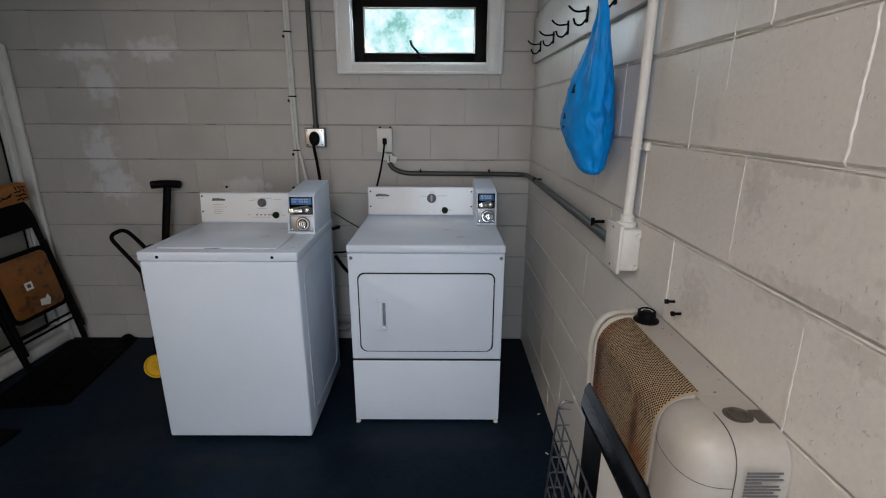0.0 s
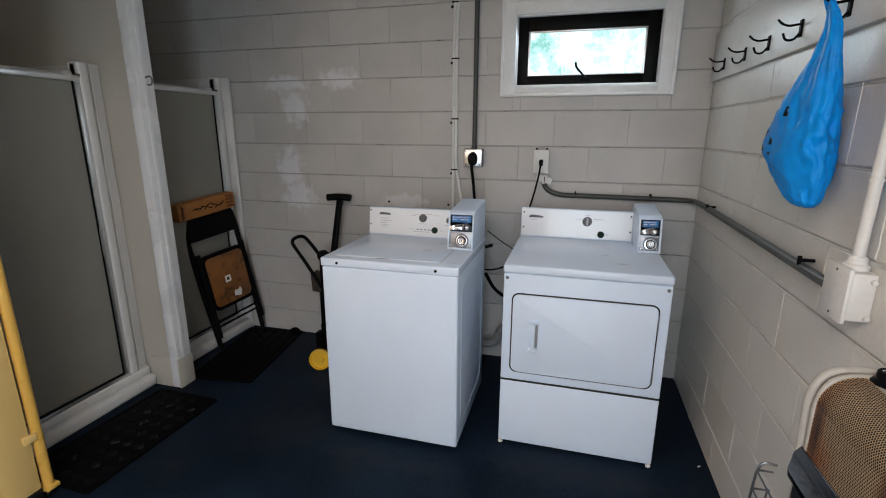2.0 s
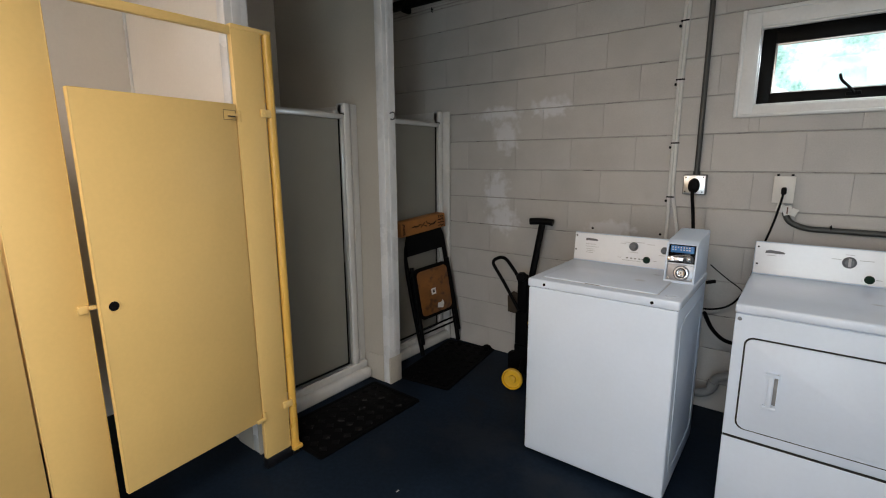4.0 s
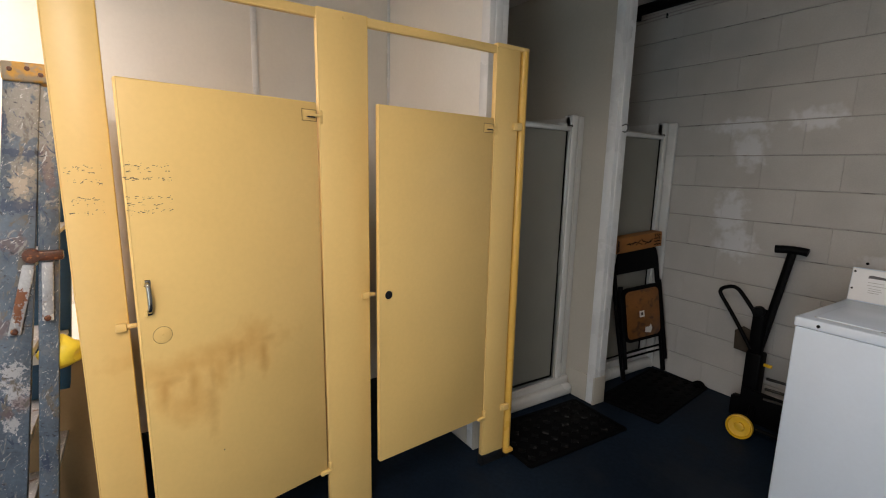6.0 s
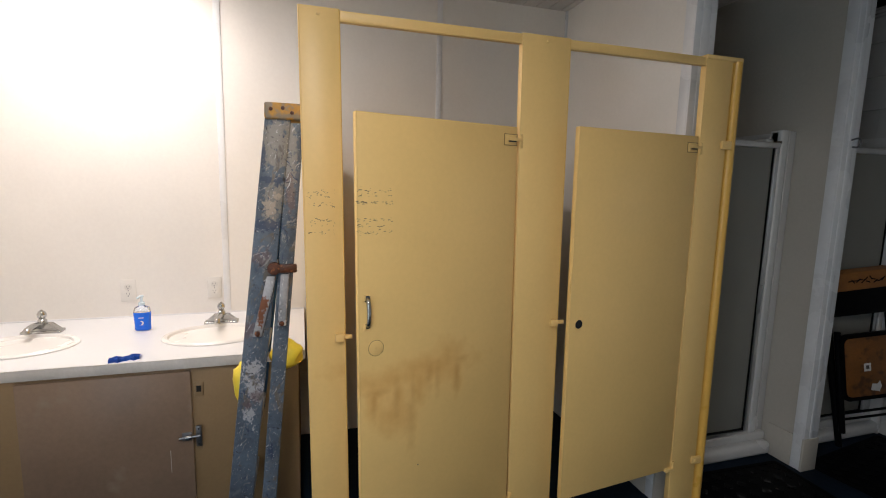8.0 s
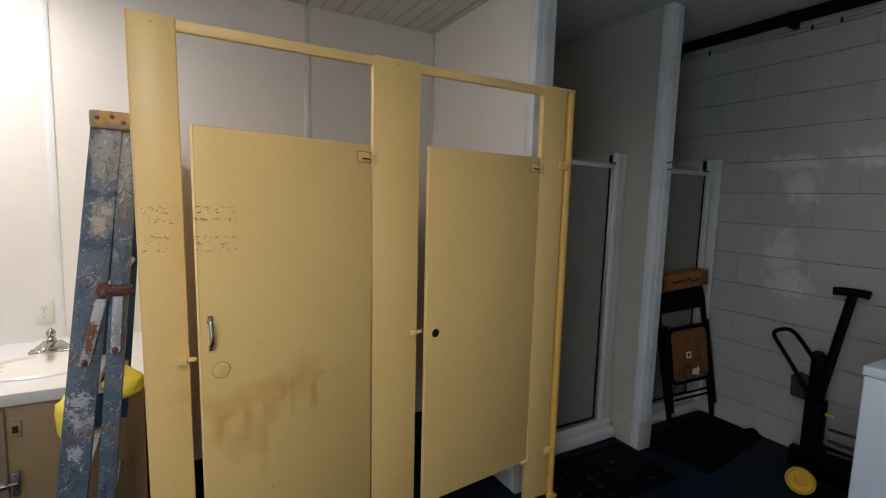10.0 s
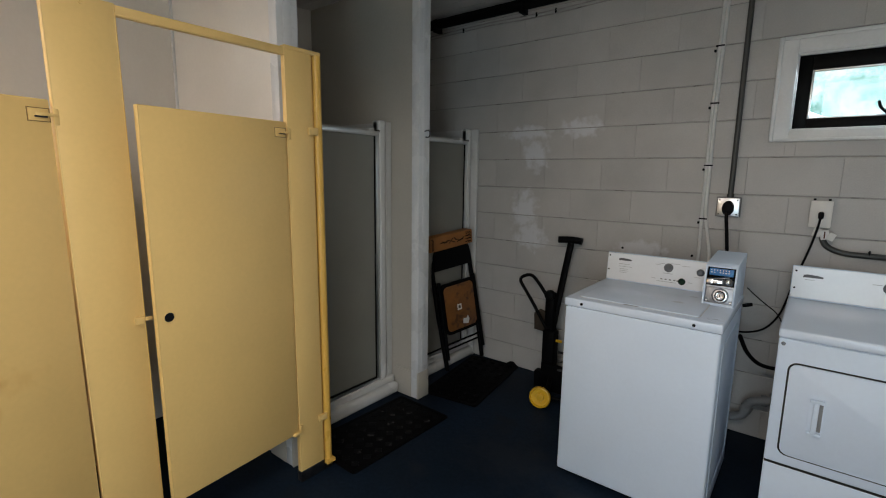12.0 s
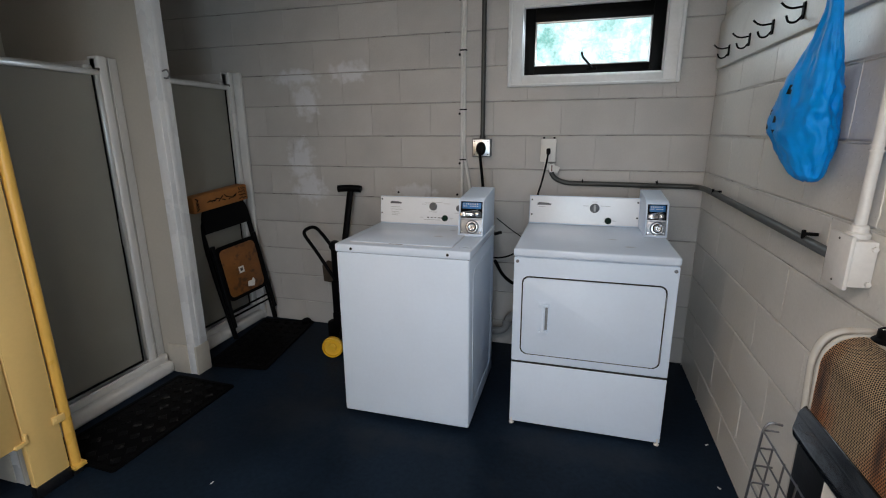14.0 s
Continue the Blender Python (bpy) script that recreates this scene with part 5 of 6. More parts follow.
part("film", bm, [M_BAG, M_BLACK], cb, "blue film with small black printed marks", sharp=70)
for s in (-1, 1):
    part("handle", tubed(rounded([(0.487, 1.455 + s * 0.010, 1.865), (0.478, 1.462 + s * 0.012, 1.893), (0.474, 1.470, 1.901), (0.482, 1.476 - s * 0.004, 1.885), (0.488, 1.468, 1.860)], 0.012, 4), 0.0055, 8, flat=0.5), M_BAG, cb, "twisted film handle over the hook")

for i, (y, z) in enumerate(((0.915, 1.098), (0.880, 1.082))):
    b = thing("wall_bolt", pose(XR, y, z), "black bolt standing out of the block wall", "bolt", "wall bolts")
    bm = tubed([(XR, y, z), (XR - 0.018, y, z)], 0.0034, 8)
    lathe(bm, [(0.0062, 0), (0.0062, 0.006), (0, 0.007)], facing((XR - 0.016, y, z), (-1, 0, 0)), 8)
    part("shank", bm, M_BLACK_METAL, b)

# ---- heater with its wire rack ----
hz1 = 1.035
heater = thing("gas_heater", pose(0.48, 0.74, 0.45), "beige wall heater with a scorched tan mesh grille", "heater")


def shell(bm, y0, y1, x_front, z0, z1, r, n=8, seg=1, end_r=0.0):
    """A housing against the wall whose top front edge is rounded."""
    prof = [(XR - 0.002, z0), (x_front, z0)]
    for i in range(n + 1):
        a = radians(90 * i / n)
        prof.append((x_front + r - r * math.cos(a), z1 - r + r * math.sin(a)))
    prof.append((XR - 0.002, z1))
    ys = [y0, y1]
    rings = [[bm.verts.new((x, y, z)) for x, z in prof] for y in ys]
    m = len(prof)
    for i in range(m):
        bm.faces.new((rings[0][i], rings[0][(i + 1) % m], rings[1][(i + 1) % m], rings[1][i]))
    a, b = bm.faces.new(rings[0][::-1]), bm.faces.new(rings[1])
    if end_r:
        bmesh.ops.bevel(bm, geom=list({e for f in (a, b) for e in f.edges}), offset=end_r, segments=3, profile=0.5, affect="EDGES")
    return bm


part("body", shell(bmesh.new(), 0.628, 0.995, 0.405, 0.45, hz1, 0.075, end_r=0.0008), M_HEATER_TOP, heater)
# the near end: a housing against the wall and a domed cover flush with it
END = [(0.094 * 0.86 * max(math.cos(radians(9 * i)), 0.0) ** 0.65, 0.955 + 0.083 * math.sin(radians(9 * i)) ** 0.7) for i in range(11)]
prof = [(0.4905, 0.45)] + [(0.5705 - r, z - 0.002) for r, z in END] + [(0.6278, hz1), (0.6278, 0.45)]
bm = prismed(prof, Matrix(((0, 0, 1, 0.470), (1, 0, 0, 0), (0, 1, 0, 0), (0, 0, 0, 1))), XR - 0.002 - 0.470)
part("end_housing", bm, M_HEATER, heater, sharp=50)
def rounded_plan(bm):
    """Squares the turned cover off in plan and ends it flush against the housing."""
    for v in bm.verts:
        dx, dy = v.co.x - 0.470, v.co.y - 0.578
        rr, aa = math.hypot(dx, dy), math.atan2(dy, dx)
        if rr > 1e-5:
            k = (abs(math.cos(aa)) ** 2.6 + abs(math.sin(aa)) ** 2.6) ** (-1 / 2.6)
            v.co.x, v.co.y = min(0.470 + rr * k * math.cos(aa) * 0.77, 0.4698), 0.570 + rr * k * math.sin(aa) * 0.86
        else:
            v.co.x, v.co.y = 0.4698, 0.570
    return bm


dome = part("dome", rounded_plan(lathed([(0.094, 0.45)] + [(r / 0.86, z) for r, z in END], Matrix.Translation((0.470, 0.578, 0)), 48)), M_HEATER, heater, "rounded beige end cover")
part("seam", rounded_plan(lathed([(0.0935, 0.9535), (0.0946, 0.955), (0.0935, 0.9565)], Matrix.Translation((0.470, 0.578, 0)), 48)), M_GREYBROWN, dome)
part("seam", tubed([(0.4706, 0.5692 - r, z + 0.0005) for r, z in [(0.0808, 0.60)] + END], 0.0009, 6), M_GREYBROWN, dome)


def grille():
    """Perforated sheet that wraps over the rounded front: rows of round holes as short dark cups set in the sheet."""
    bm = bmesh.new()
    y0, y1, rr = 0.630, 0.958, 0.078
    path = []                                   # (x, z, nx, nz) along the curve from top to bottom
    for i in range(15):
        a = radians(90 - 90 * i / 14)
        path.append((0.480 - rr * math.cos(a), hz1 - 0.075 + rr * math.sin(a), -math.cos(a), math.sin(a)))
    path.append((0.402, 0.835, -1, 0))
    rows = [[bm.verts.new((x, y, z)) for x, z, _, _ in path] for y in (y0, y1)]
    for i in range(len(path) - 1):
        bm.faces.new((rows[0][i], rows[0][i + 1], rows[1][i + 1], rows[1][i]))
    return bm, path


bm, gpath = grille()
gr = part("grille", bm, M_GRILLE, heater, "tan perforated metal grille, browned by heat", sharp=60)
bm = bmesh.new()
samples = []
for (xa, za, na, ma), (xb, zb, nb, mb) in zip(gpath, gpath[1:]):
    ln = math.hypot(xb - xa, zb - za)
    k = max(1, round(ln / 0.0054))
    for i in range(k):
        t = i / k
        samples.append((xa + (xb - xa) * t, za + (zb - za) * t, na + (nb - na) * t, ma + (mb - ma) * t))
for r, (x, z, nx, nz) in enumerate(samples[1:]):
    y = 0.634 + (0.0031 if r % 2 else 0)
    tx, tz = -nz, nx
    while y < 0.954:
        vs = []
        for k in range(6):
            a = math.pi * k / 3
            u, v = 0.0024 * math.cos(a), 0.0024 * math.sin(a)
            vs.append(bm.verts.new((x + nx * 0.0006 + tx * v, y + u, z + nz * 0.0006 + tz * v)))
        bm.faces.new(vs)
        y += 0.0062
part("hole_pattern", bm, M_SLOT, gr, "small round dark holes", kind="stuff")
arch = [(0.408, 0.80), (0.402, 0.955), (0.411, 1.0), (0.434, 1.029), (0.475, 1.037), (0.545, 1.035)]
part("grille_rim", tubed(rounded([(x, 0.964, z) for x, z in arch], 0.02), 0.006, 8), M_HEATER, heater)
bm = tubed(rounded([(x - 0.004, 0.985, z + 0.004) for x, z in arch], 0.02), 0.0098, 12)
part("end_lip", bm, M_HEATER, heater, "wide curved lip at the far end")
f = pose(0.512, 0.945, hz1)
kn = part("control_knob", lathed([(0.030, 0), (0.030, 0.004), (0.022, 0.010), (0.021, 0.026), (0.017, 0.029), (0.016, 0.025), (0, 0.025)], f, 20), M_BLACK, heater, "black control knob")
bm = bmesh.new()
for k in range(9):
    a = radians(-20 + k * 22)
    box(bm, -0.0028, 0.0028, -0.0011, 0.0011, 0, 0.0006, m=f @ Matrix.Translation((0.0125 * math.cos(a), 0.0125 * math.sin(a), 0.0250)) @ Matrix.Rotation(a + math.pi / 2, 4, "Z"))
part("scale_marks", bm, M_PAPER, kn, "worn white marks")
part("socket_plate", prismed(rrect(0.046, 0.040, 0.018), pose(0.510, 0.566, hz1), 0.002), M_GREYBROWN, heater)
part("socket_ring", lathed([(0.017, 0), (0.017, 0.004), (0.014, 0.004), (0.013, 0.001), (0, 0.001)], pose(0.510, 0.566, hz1 + 0.001), 16), M_GREYBROWN, heater)
part("plate", boxed(0.534, 0.556, 0.545, 0.580, hz1, hz1 + 0.002), M_GREYBROWN, heater)
bm = bmesh.new()
for i in range(22):
    w = (0.056, 0.050, 0.058, 0.025, 0.054, 0.057, 0.047)[i % 7]
    box(bm, 0.482, 0.482 + w, 0.4812, 0.4825, 0.990 - i * 0.0062, 0.9928 - i * 0.0062)
part("warning_text", bm, M_PRINT, heater, "small unreadable lines of print")
bm = bmesh.new()
prism(bm, [(0.404, 0.842), (0.398, 0.842), (0.391, 0.815), (0.384, 0.775), (0.388, 0.752), (0.404, 0.747)], Matrix(((1, 0, 0, 0), (0, 0, 1, 0.49), (0, 1, 0, 0), (0, 0, 0, 1))), 0.495)
bmesh.ops.bevel(bm, geom=list(bm.edges), offset=0.004, segments=2, profile=0.5, affect="EDGES")
part("lower_band", bm, M_BLACK_GLOSS, heater, "glossy black band under the grille")
bm = boxed(0.396, XR - 0.002, 0.50, 0.975, 0.45, 0.755, 0.006)
part("lower_case", bm, M_BLACK_METAL, heater)
part("paper", boxed(0.3935, 0.3955, 0.60, 0.83, 0.50, 0.744, 0), M_PAPER, heater, "white paper notice on the heater front")
# wire rack
wr = thing("wire_rack", pose(0.33, 0.75, 0.0), "chrome wire rack standing before the heater", "wire rack")
def wire(*pts, r=0.0028, rad=0.02):
    part("wire", tubed(rounded(pts, rad, 4), r * 0.85, 6), M_STEEL, wr)
for y in (0.985, 0.60):
    wire((0.365, y, 0.775), (0.335, y, 0.78), (0.325, y, 0.755), (0.305, y, 0.40), (0.30, y, 0.0), r=0.0035)
for i in range(9):
    z = 0.755 - i * 0.052
    wire((0.360, 0.985, z), (0.324 - i * 0.0025, 0.985, z), (0.322 - i * 0.0025, 0.60, z), rad=0.012)
for i in range(5):
    y = 0.92 - i * 0.065
    wire((0.326, y, 0.755), (0.306, y, 0.40), (0.302, y, 0.03))
wire((0.30, 0.985, 0.004), (0.30, 0.60, 0.004), r=0.004)

# hoses and trap between the machines
trap = thing("drain_trap", pose(-0.49, YB, 0.4), "grey plastic drain trap on the wall behind the machines", "drain pipe")
part("bend", tubed(rounded([(-0.44, YB, 0.285), (-0.44, YB - 0.09, 0.285), (-0.50, YB - 0.10, 0.280), (-0.555, YB - 0.10, 0.255), (-0.575, YB - 0.10, 0.165), (-0.63, YB - 0.10, 0.135), (-0.74, YB - 0.10, 0.135)], 0.05, 6), 0.026, 12), M_TRAP, trap)
for p, q in (((-0.468, YB - 0.097, 0.284), (-0.498, YB - 0.10, 0.282)), ((-0.560, YB - 0.10, 0.225), (-0.570, YB - 0.10, 0.195))):
    part("nut", tubed([p, q], 0.033, 10), M_TRAP, trap)
hose = thing("drain_hose", pose(-0.57, YB - 0.15, 0.5), "black rubber hose looped behind the washer", "hose")
part("tube", tubed(rounded([(-0.612, 2.50, 0.72), (-0.58, 2.60, 0.60), (-0.52, 2.68, 0.52), (-0.43, 2.74, 0.50), (-0.36, 2.76, 0.52)], 0.12, 6), 0.011, 10), M_BLACK, hose)
part("lever", tubed([(-0.607, 2.44, 0.90), (-0.575, 2.47, 0.905)], 0.01, 8), M_BLACK, hose)
part("wire", tubed(rounded([(-0.60, 2.46, 0.99), (-0.54, 2.6, 0.90), (-0.47, 2.72, 0.82), (-0.44, 2.78, 0.74)], 0.1), 0.003, 6), M_BLACK, hose)
for x, z in ((-1.372, 1.068), (-0.945, 1.064)):
    solo("nail", lathed([(0.008, 0), (0.007, 0.006), (0, 0.007)], facing((x, YB - 0.001, z), (0, -1, 0)), 8), M_BLACK_METAL, "black nail stub in the block wall", "nail", "wall nails")

# ---- left side: mats, chair, box, hand truck ----
def mat(name, x0, x1, y0, y1, rot, label, tread):
    cx, cy = (x0 + x1) / 2, (y0 + y1) / 2
    m = pose(cx, cy, 0, 0, 0, rot)
    t = thing(name, m, label, "floor mat", "floor mats")
    w, h = x1 - x0, y1 - y0
    part("base", prismed(rrect(w, h, 0.02), Matrix(), 0.007, bev=0.003), M_RUBBER, t, local=True)
    bm = bmesh.new()
    nx, ny = 5, 9
    for i in range(nx):
        for j in range(ny):
            x, y = -w / 2 + 0.06 + i * (w - 0.12) / (nx - 1), -h / 2 + 0.06 + j * (h - 0.12) / (ny - 1)
            prism(bm, [(-0.028, 0), (0, -0.028), (0.028, 0), (0, 0.028)], Matrix.Translation((x, y, 0.0065)), 0.004)
    part("tread", bm, tread, t, "raised diamond tread", local=True, kind="stuff")
    bm = bmesh.new()
    ring_plate(bm, rrect(w - 0.01, h - 0.01, 0.018), rrect(w - 0.05, h - 0.05, 0.012), Matrix.Translation((0, 0, 0.0065)), 0.003)
    part("rim", bm, M_RUBBER, t, local=True)
    return t


mat("floor_mat", -2.515, -2.085, 1.105, 1.885, -1.5, "black rubber mat with diamond tread before the first shower", M_TREAD)
mat("floor_mat", -2.50, -2.07, 2.06, 2.86, 8, "black rubber mat under the folded chair", M_RUBBER)

bm = tubed(rounded([(-2.215, 2.835, 0.010), (-2.19, 2.850, 0.030), (-2.165, 2.852, 0.030), (-2.140, 2.845, 0.010)], 0.02), 0.014, 8)
solo("rubber_scrap", bm, M_RUBBER, "curled black rubber scrap against the block wall", "rubber scrap")

# folded chair leaning on the shower
m = pose(-2.49, 2.635, 0.014, 0, 0, 78) @ pose(0, 0, 0, -5.5, -6.0, 0)
chair = thing("folding_chair", m, "folded black steel chair with brown seat leaning on a shower", "folding chair")
W = 0.210
for s in (-1, 1):
    part("back_leg", tubed(rounded([(s * (W - 0.02), 0.0, 0.0), (s * (W - 0.01), 0.012, 0.45), (s * (W - 0.012), 0.02, 0.90), (s * (W - 0.035), 0.02, 0.985), (0, 0.02, 0.992)], 0.06), 0.018, 10), M_BLACK_METAL, chair, local=True)
    part("front_leg", tubed([(s * (W - 0.02), -0.028, 0.10), (s * (W - 0.03), -0.020, 0.72)], 0.017, 10), M_BLACK_METAL, chair, local=True)
    part("foot_cap", lathed([(0.015, 0), (0.016, 0.02), (0.014, 0.03)], pose(s * (W - 0.02), 0, 0), 10), M_BLACK, chair, local=True)
bm = bmesh.new()
prism(bm, [(-0.190, 0.01), (0.190, 0.01), (0.188, 0.12), (0.165, 0.175), (0.105, 0.194), (-0.105, 0.194), (-0.165, 0.175), (-0.188, 0.12)], Matrix.Translation((0, 0.008, 0.80)) @ Matrix.Rotation(radians(90), 4, "X"), 0.022, bev=0.006)
part("backrest", bm, M_BLACK, chair, "black padded backrest", local=True)
bm = prismed(rrect(0.305, 0.36, 0.035), Matrix.Translation((-0.006, -0.026, 0.497)) @ Matrix.Rotation(radians(90), 4, "X"), 0.018, bev=0.004)
part("seat", bm, M_SEATPAD, chair, "brown hardboard seat underside", local=True)
bm = bmesh.new()
ring_plate(bm, rrect(0.355, 0.41, 0.05), rrect(0.300, 0.355, 0.035), Matrix.Translation((-0.006, -0.020, 0.497)) @ Matrix.Rotation(radians(90), 4, "X"), 0.02)
part("seat_frame", bm, M_BLACK_METAL, chair, local=True)
part("sticker", boxed(-0.042, 0.002, -0.0455, -0.044, 0.470, 0.518), M_PAPER, chair, "white sticker", local=True)
part("sticker_mark", boxed(-0.031, -0.010, -0.0465, -0.0452, 0.483, 0.506), M_GREYBROWN, chair, local=True)
bm = prismed([(-0.030, -0.02), (0.024, -0.034), (0.040, 0.0), (0.030, 0.032), (0.012, 0.014), (-0.02, 0.018)], Matrix.Translation((0.026, -0.0448, 0.372)) @ Matrix.Rotation(radians(90), 4, "X"), 0.002)
part("torn_label", bm, M_EDGE, chair, "torn white label", local=True)
for z, y in ((0.215, -0.02), (0.165, 0.004)):
    part("crossbar", tubed([(-W + 0.01, y, z), (W - 0.01, y, z)], 0.008, 8), M_BLACK_METAL, chair, local=True)

m = pose(-2.575, 2.490, 0.988, 0, 0, 84) @ pose(0, 0, 0, 0, -5.0, 0)
carton = thing("cardboard_box", m, "long orange-brown cardboard box with scrawled writing, lying on a chair", "cardboard box")
part("carton", boxed(-0.235, 0.235, -0.045, 0.045, 0.0, 0.108, 0.004), M_CARD, carton, local=True)
rnd = random.Random(11)
bm = bmesh.new()
for i in range(14):
    x = -0.11 + i * 0.018
    a = rnd.uniform(-50, 50)
    box(bm, -0.016, 0.016, -0.0005, 0.0005, -0.0035, 0.0035, m=pose(x, -0.0457, 0.055 + rnd.uniform(-0.012, 0.012), 0, a, 0))
for i in range(12):
    x = 0.165 + (i % 3) * 0.022
    box(bm, -0.012, 0.012, -0.0005, 0.0005, -0.0035, 0.0035, m=pose(x, -0.0457, 0.02 + (i // 3) * 0.023, 0, rnd.uniform(-70, 70), 0))
for i in range(5):
    box(bm, -0.014, 0.014, -0.0005, 0.0005, -0.004, 0.004, m=pose(-0.205, -0.0457, 0.02 + i * 0.017, 0, rnd.uniform(-70, 70), 0))
part("writing", bm, M_BLACK, carton, "dark scrawled strokes that cannot be read", local=True, kind="stuff")

# folded hand truck
truck = thing("hand_truck", pose(-1.74, 2.62, 0), "folded black hand truck with yellow wheels", "hand truck")
part("post", tubed([(-1.775, 2.69, 0.40), (-1.708, 2.80, 1.075)], 0.0272, 10, flat=0.8), M_BLACK_METAL, truck)
bm = tubed(rounded([(-1.795, 2.785, 1.092), (-1.72, 2.80, 1.098), (-1.655, 2.812, 1.094), (-1.632, 2.815, 1.090)], 0.03), 0.0245, 12)
part("grip", bm, M_BLACK, truck, "black rubber T grip")
part("loop_handle", tubed(rounded([(-1.80, 2.66, 0.46), (-1.93, 2.68, 0.63), (-2.062, 2.70, 0.785), (-1.955, 2.70, 0.835), (-1.88, 2.69, 0.765), (-1.79, 2.68, 0.66)], 0.05, 6), 0.0125, 10), M_BLACK_METAL, truck, "bent tube handle")
bm = boxed(-1.820, -1.745, 2.655, 2.715, 0.42, 0.725, 0.02, 3)
box(bm, -1.815, -1.725, 2.63, 2.72, 0.06, 0.45, 0.012, 2)
part("frame", bm, M_BLACK_METAL, truck)
part("hub", lathed([(0.031, -0.03), (0.036, 0), (0.031, 0.03), (0, 0.034)], facing((-1.782, 2.655, 0.710), (0.2, -1, 0)), 16), M_BLACK, truck)
part("toe_plate", boxed(-1.80, -1.46, 2.60, 2.632, 0.02, 0.22, 0.006), M_BLACK_METAL, truck)
for z in (0.20, 0.265, 0.33):
    part("folded_bar", tubed([(-1.665, 2.592, z), (-1.48, 2.597, z + 0.012)], 0.009, 8), M_DARKSTEEL, truck, "dark grey metal bar of the folded plate")
part("toe_edge", boxed(-1.87, -1.79, 2.64, 2.70, 0.0, 0.13, 0.006), M_BLACK_METAL, truck)
part("yellow_clip", boxed(-1.69, -1.645, 2.585, 2.60, 0.402, 0.420, 0.003, m=None), M_WHEEL, truck, "yellow plastic clip")
for x, y in ((-1.685, 2.375), (-1.36, 2.42)):
    f = facing((x, y, 0.074), (0.25, -1, 0.12)) @ Matrix.Diagonal((0.94, 0.94, 1, 1))
    w = part("wheel", lathed([(0.074, -0.02), (0.077, 0.0), (0.074, 0.016), (0.066, 0.018), (0.060, 0.006), (0.030, 0.004), (0.026, 0.014), (0.012, 0.017), (0, 0.015)], f, 28), M_WHEEL, truck, "yellow plastic wheel")
    part("tyre", lathed([(0.066, -0.03), (0.078, -0.028), (0.080, -0.012), (0.078, -0.004)], f, 28), M_RUBBER, w)
part("axle", tubed([(-1.70, 2.41, 0.075), (-1.36, 2.45, 0.075)], 0.012, 8), M_BLACK_METAL, truck)
part("axle_arm", tubed([(-1.73, 2.63, 0.12), (-1.66, 2.42, 0.08)], 0.018, 8), M_BLACK_METAL, truck)
part("fork_arm", tubed([(-1.56, 2.63, 0.12), (-1.40, 2.44, 0.08)], 0.018, 8), M_BLACK_METAL, truck)
solo("rag", prismed([(-0.05, -0.06), (0.02, -0.065), (0.05, -0.05), (0.045, 0.05), (-0.02, 0.07), (-0.055, 0.04)], Matrix.Translation((-1.875, 2.765, 0.475)) @ Matrix.Rotation(radians(90), 4, "X") @ Matrix.Diagonal((1.3, 1.25, 1, 1)), 0.02, bev=0.008), surface("olive_cloth", (0.05, 0.036, 0.024), 0.8, 0.2, 20, 120, 0.3), "small dark olive cloth tucked behind the truck", "cloth")

# ---- vanity ----
CZ, VX = 0.80, -2.742
vanity = thing("vanity_cabinet", pose(-3.1, -1.8, 0), "tan painted vanity cabinet with a taupe plywood door", "cabinet")
part("body", boxed(XL + 0.002, VX - 0.02, -2.24, -0.735, 0.06, CZ - 0.045, 0.004), M_CABINET, vanity)
part("toe_kick", boxed(XL + 0.002, VX - 0.09, -2.24, -0.75, 0.0, 0.06), M_BLACK, vanity)


def cab_door(y0, y1):
    d = part("door", boxed(VX - 0.020, VX - 0.001, y0, y1, 0.125, 0.742, 0.006, 2), M_CABDOOR, vanity, "worn taupe plywood door")
    bm = boxed(VX - 0.002, VX + 0.008, y1 + 0.012, y1 + 0.034, 0.408, 0.500, 0.002)
    latch = part("latch", bm, M_STEEL, d, "steel sliding bolt")
    part("bolt", tubed([(VX + 0.010, y1 - 0.052, 0.452), (VX + 0.010, y1 + 0.03, 0.458)], 0.0055, 8), M_STEEL, latch)
    part("bolt_plate", boxed(VX - 0.001, VX + 0.006, y1 - 0.042, y1 - 0.004, 0.438, 0.474, 0.002), M_STEEL, latch)
    part("strike_plate", boxed(VX - 0.019, VX - 0.012, y1 + 0.010, y1 + 0.045, 0.625, 0.690, 0.003), M_CABINET, d)
    part("strike_hole", boxed(VX - 0.0125, VX - 0.0112, y1 + 0.018, y1 + 0.036, 0.645, 0.672, 0.0), M_SLOT, d)
    for z in (0.420, 0.488):
        part("screw", lathed([(0.004, 0), (0.003, 0.002), (0, 0.002)], facing((VX + 0.008, y1 + 0.023, z), (1, 0, 0)), 8), M_TAP, latch)
    part("barrel", tubed([(VX + 0.010, y1 - 0.026, 0.4545), (VX + 0.010, y1 - 0.004, 0.456)], 0.0095, 10), M_TAP, latch)
    part("scratch", boxed(VX - 0.0012, VX - 0.0003, y1 - 0.090, y1 - 0.0885, 0.30, 0.40), M_EDGE, d, "pale upright scratch")
    return d


cab_door(-1.78, -1.168)
cab_door(-2.235, -1.90)


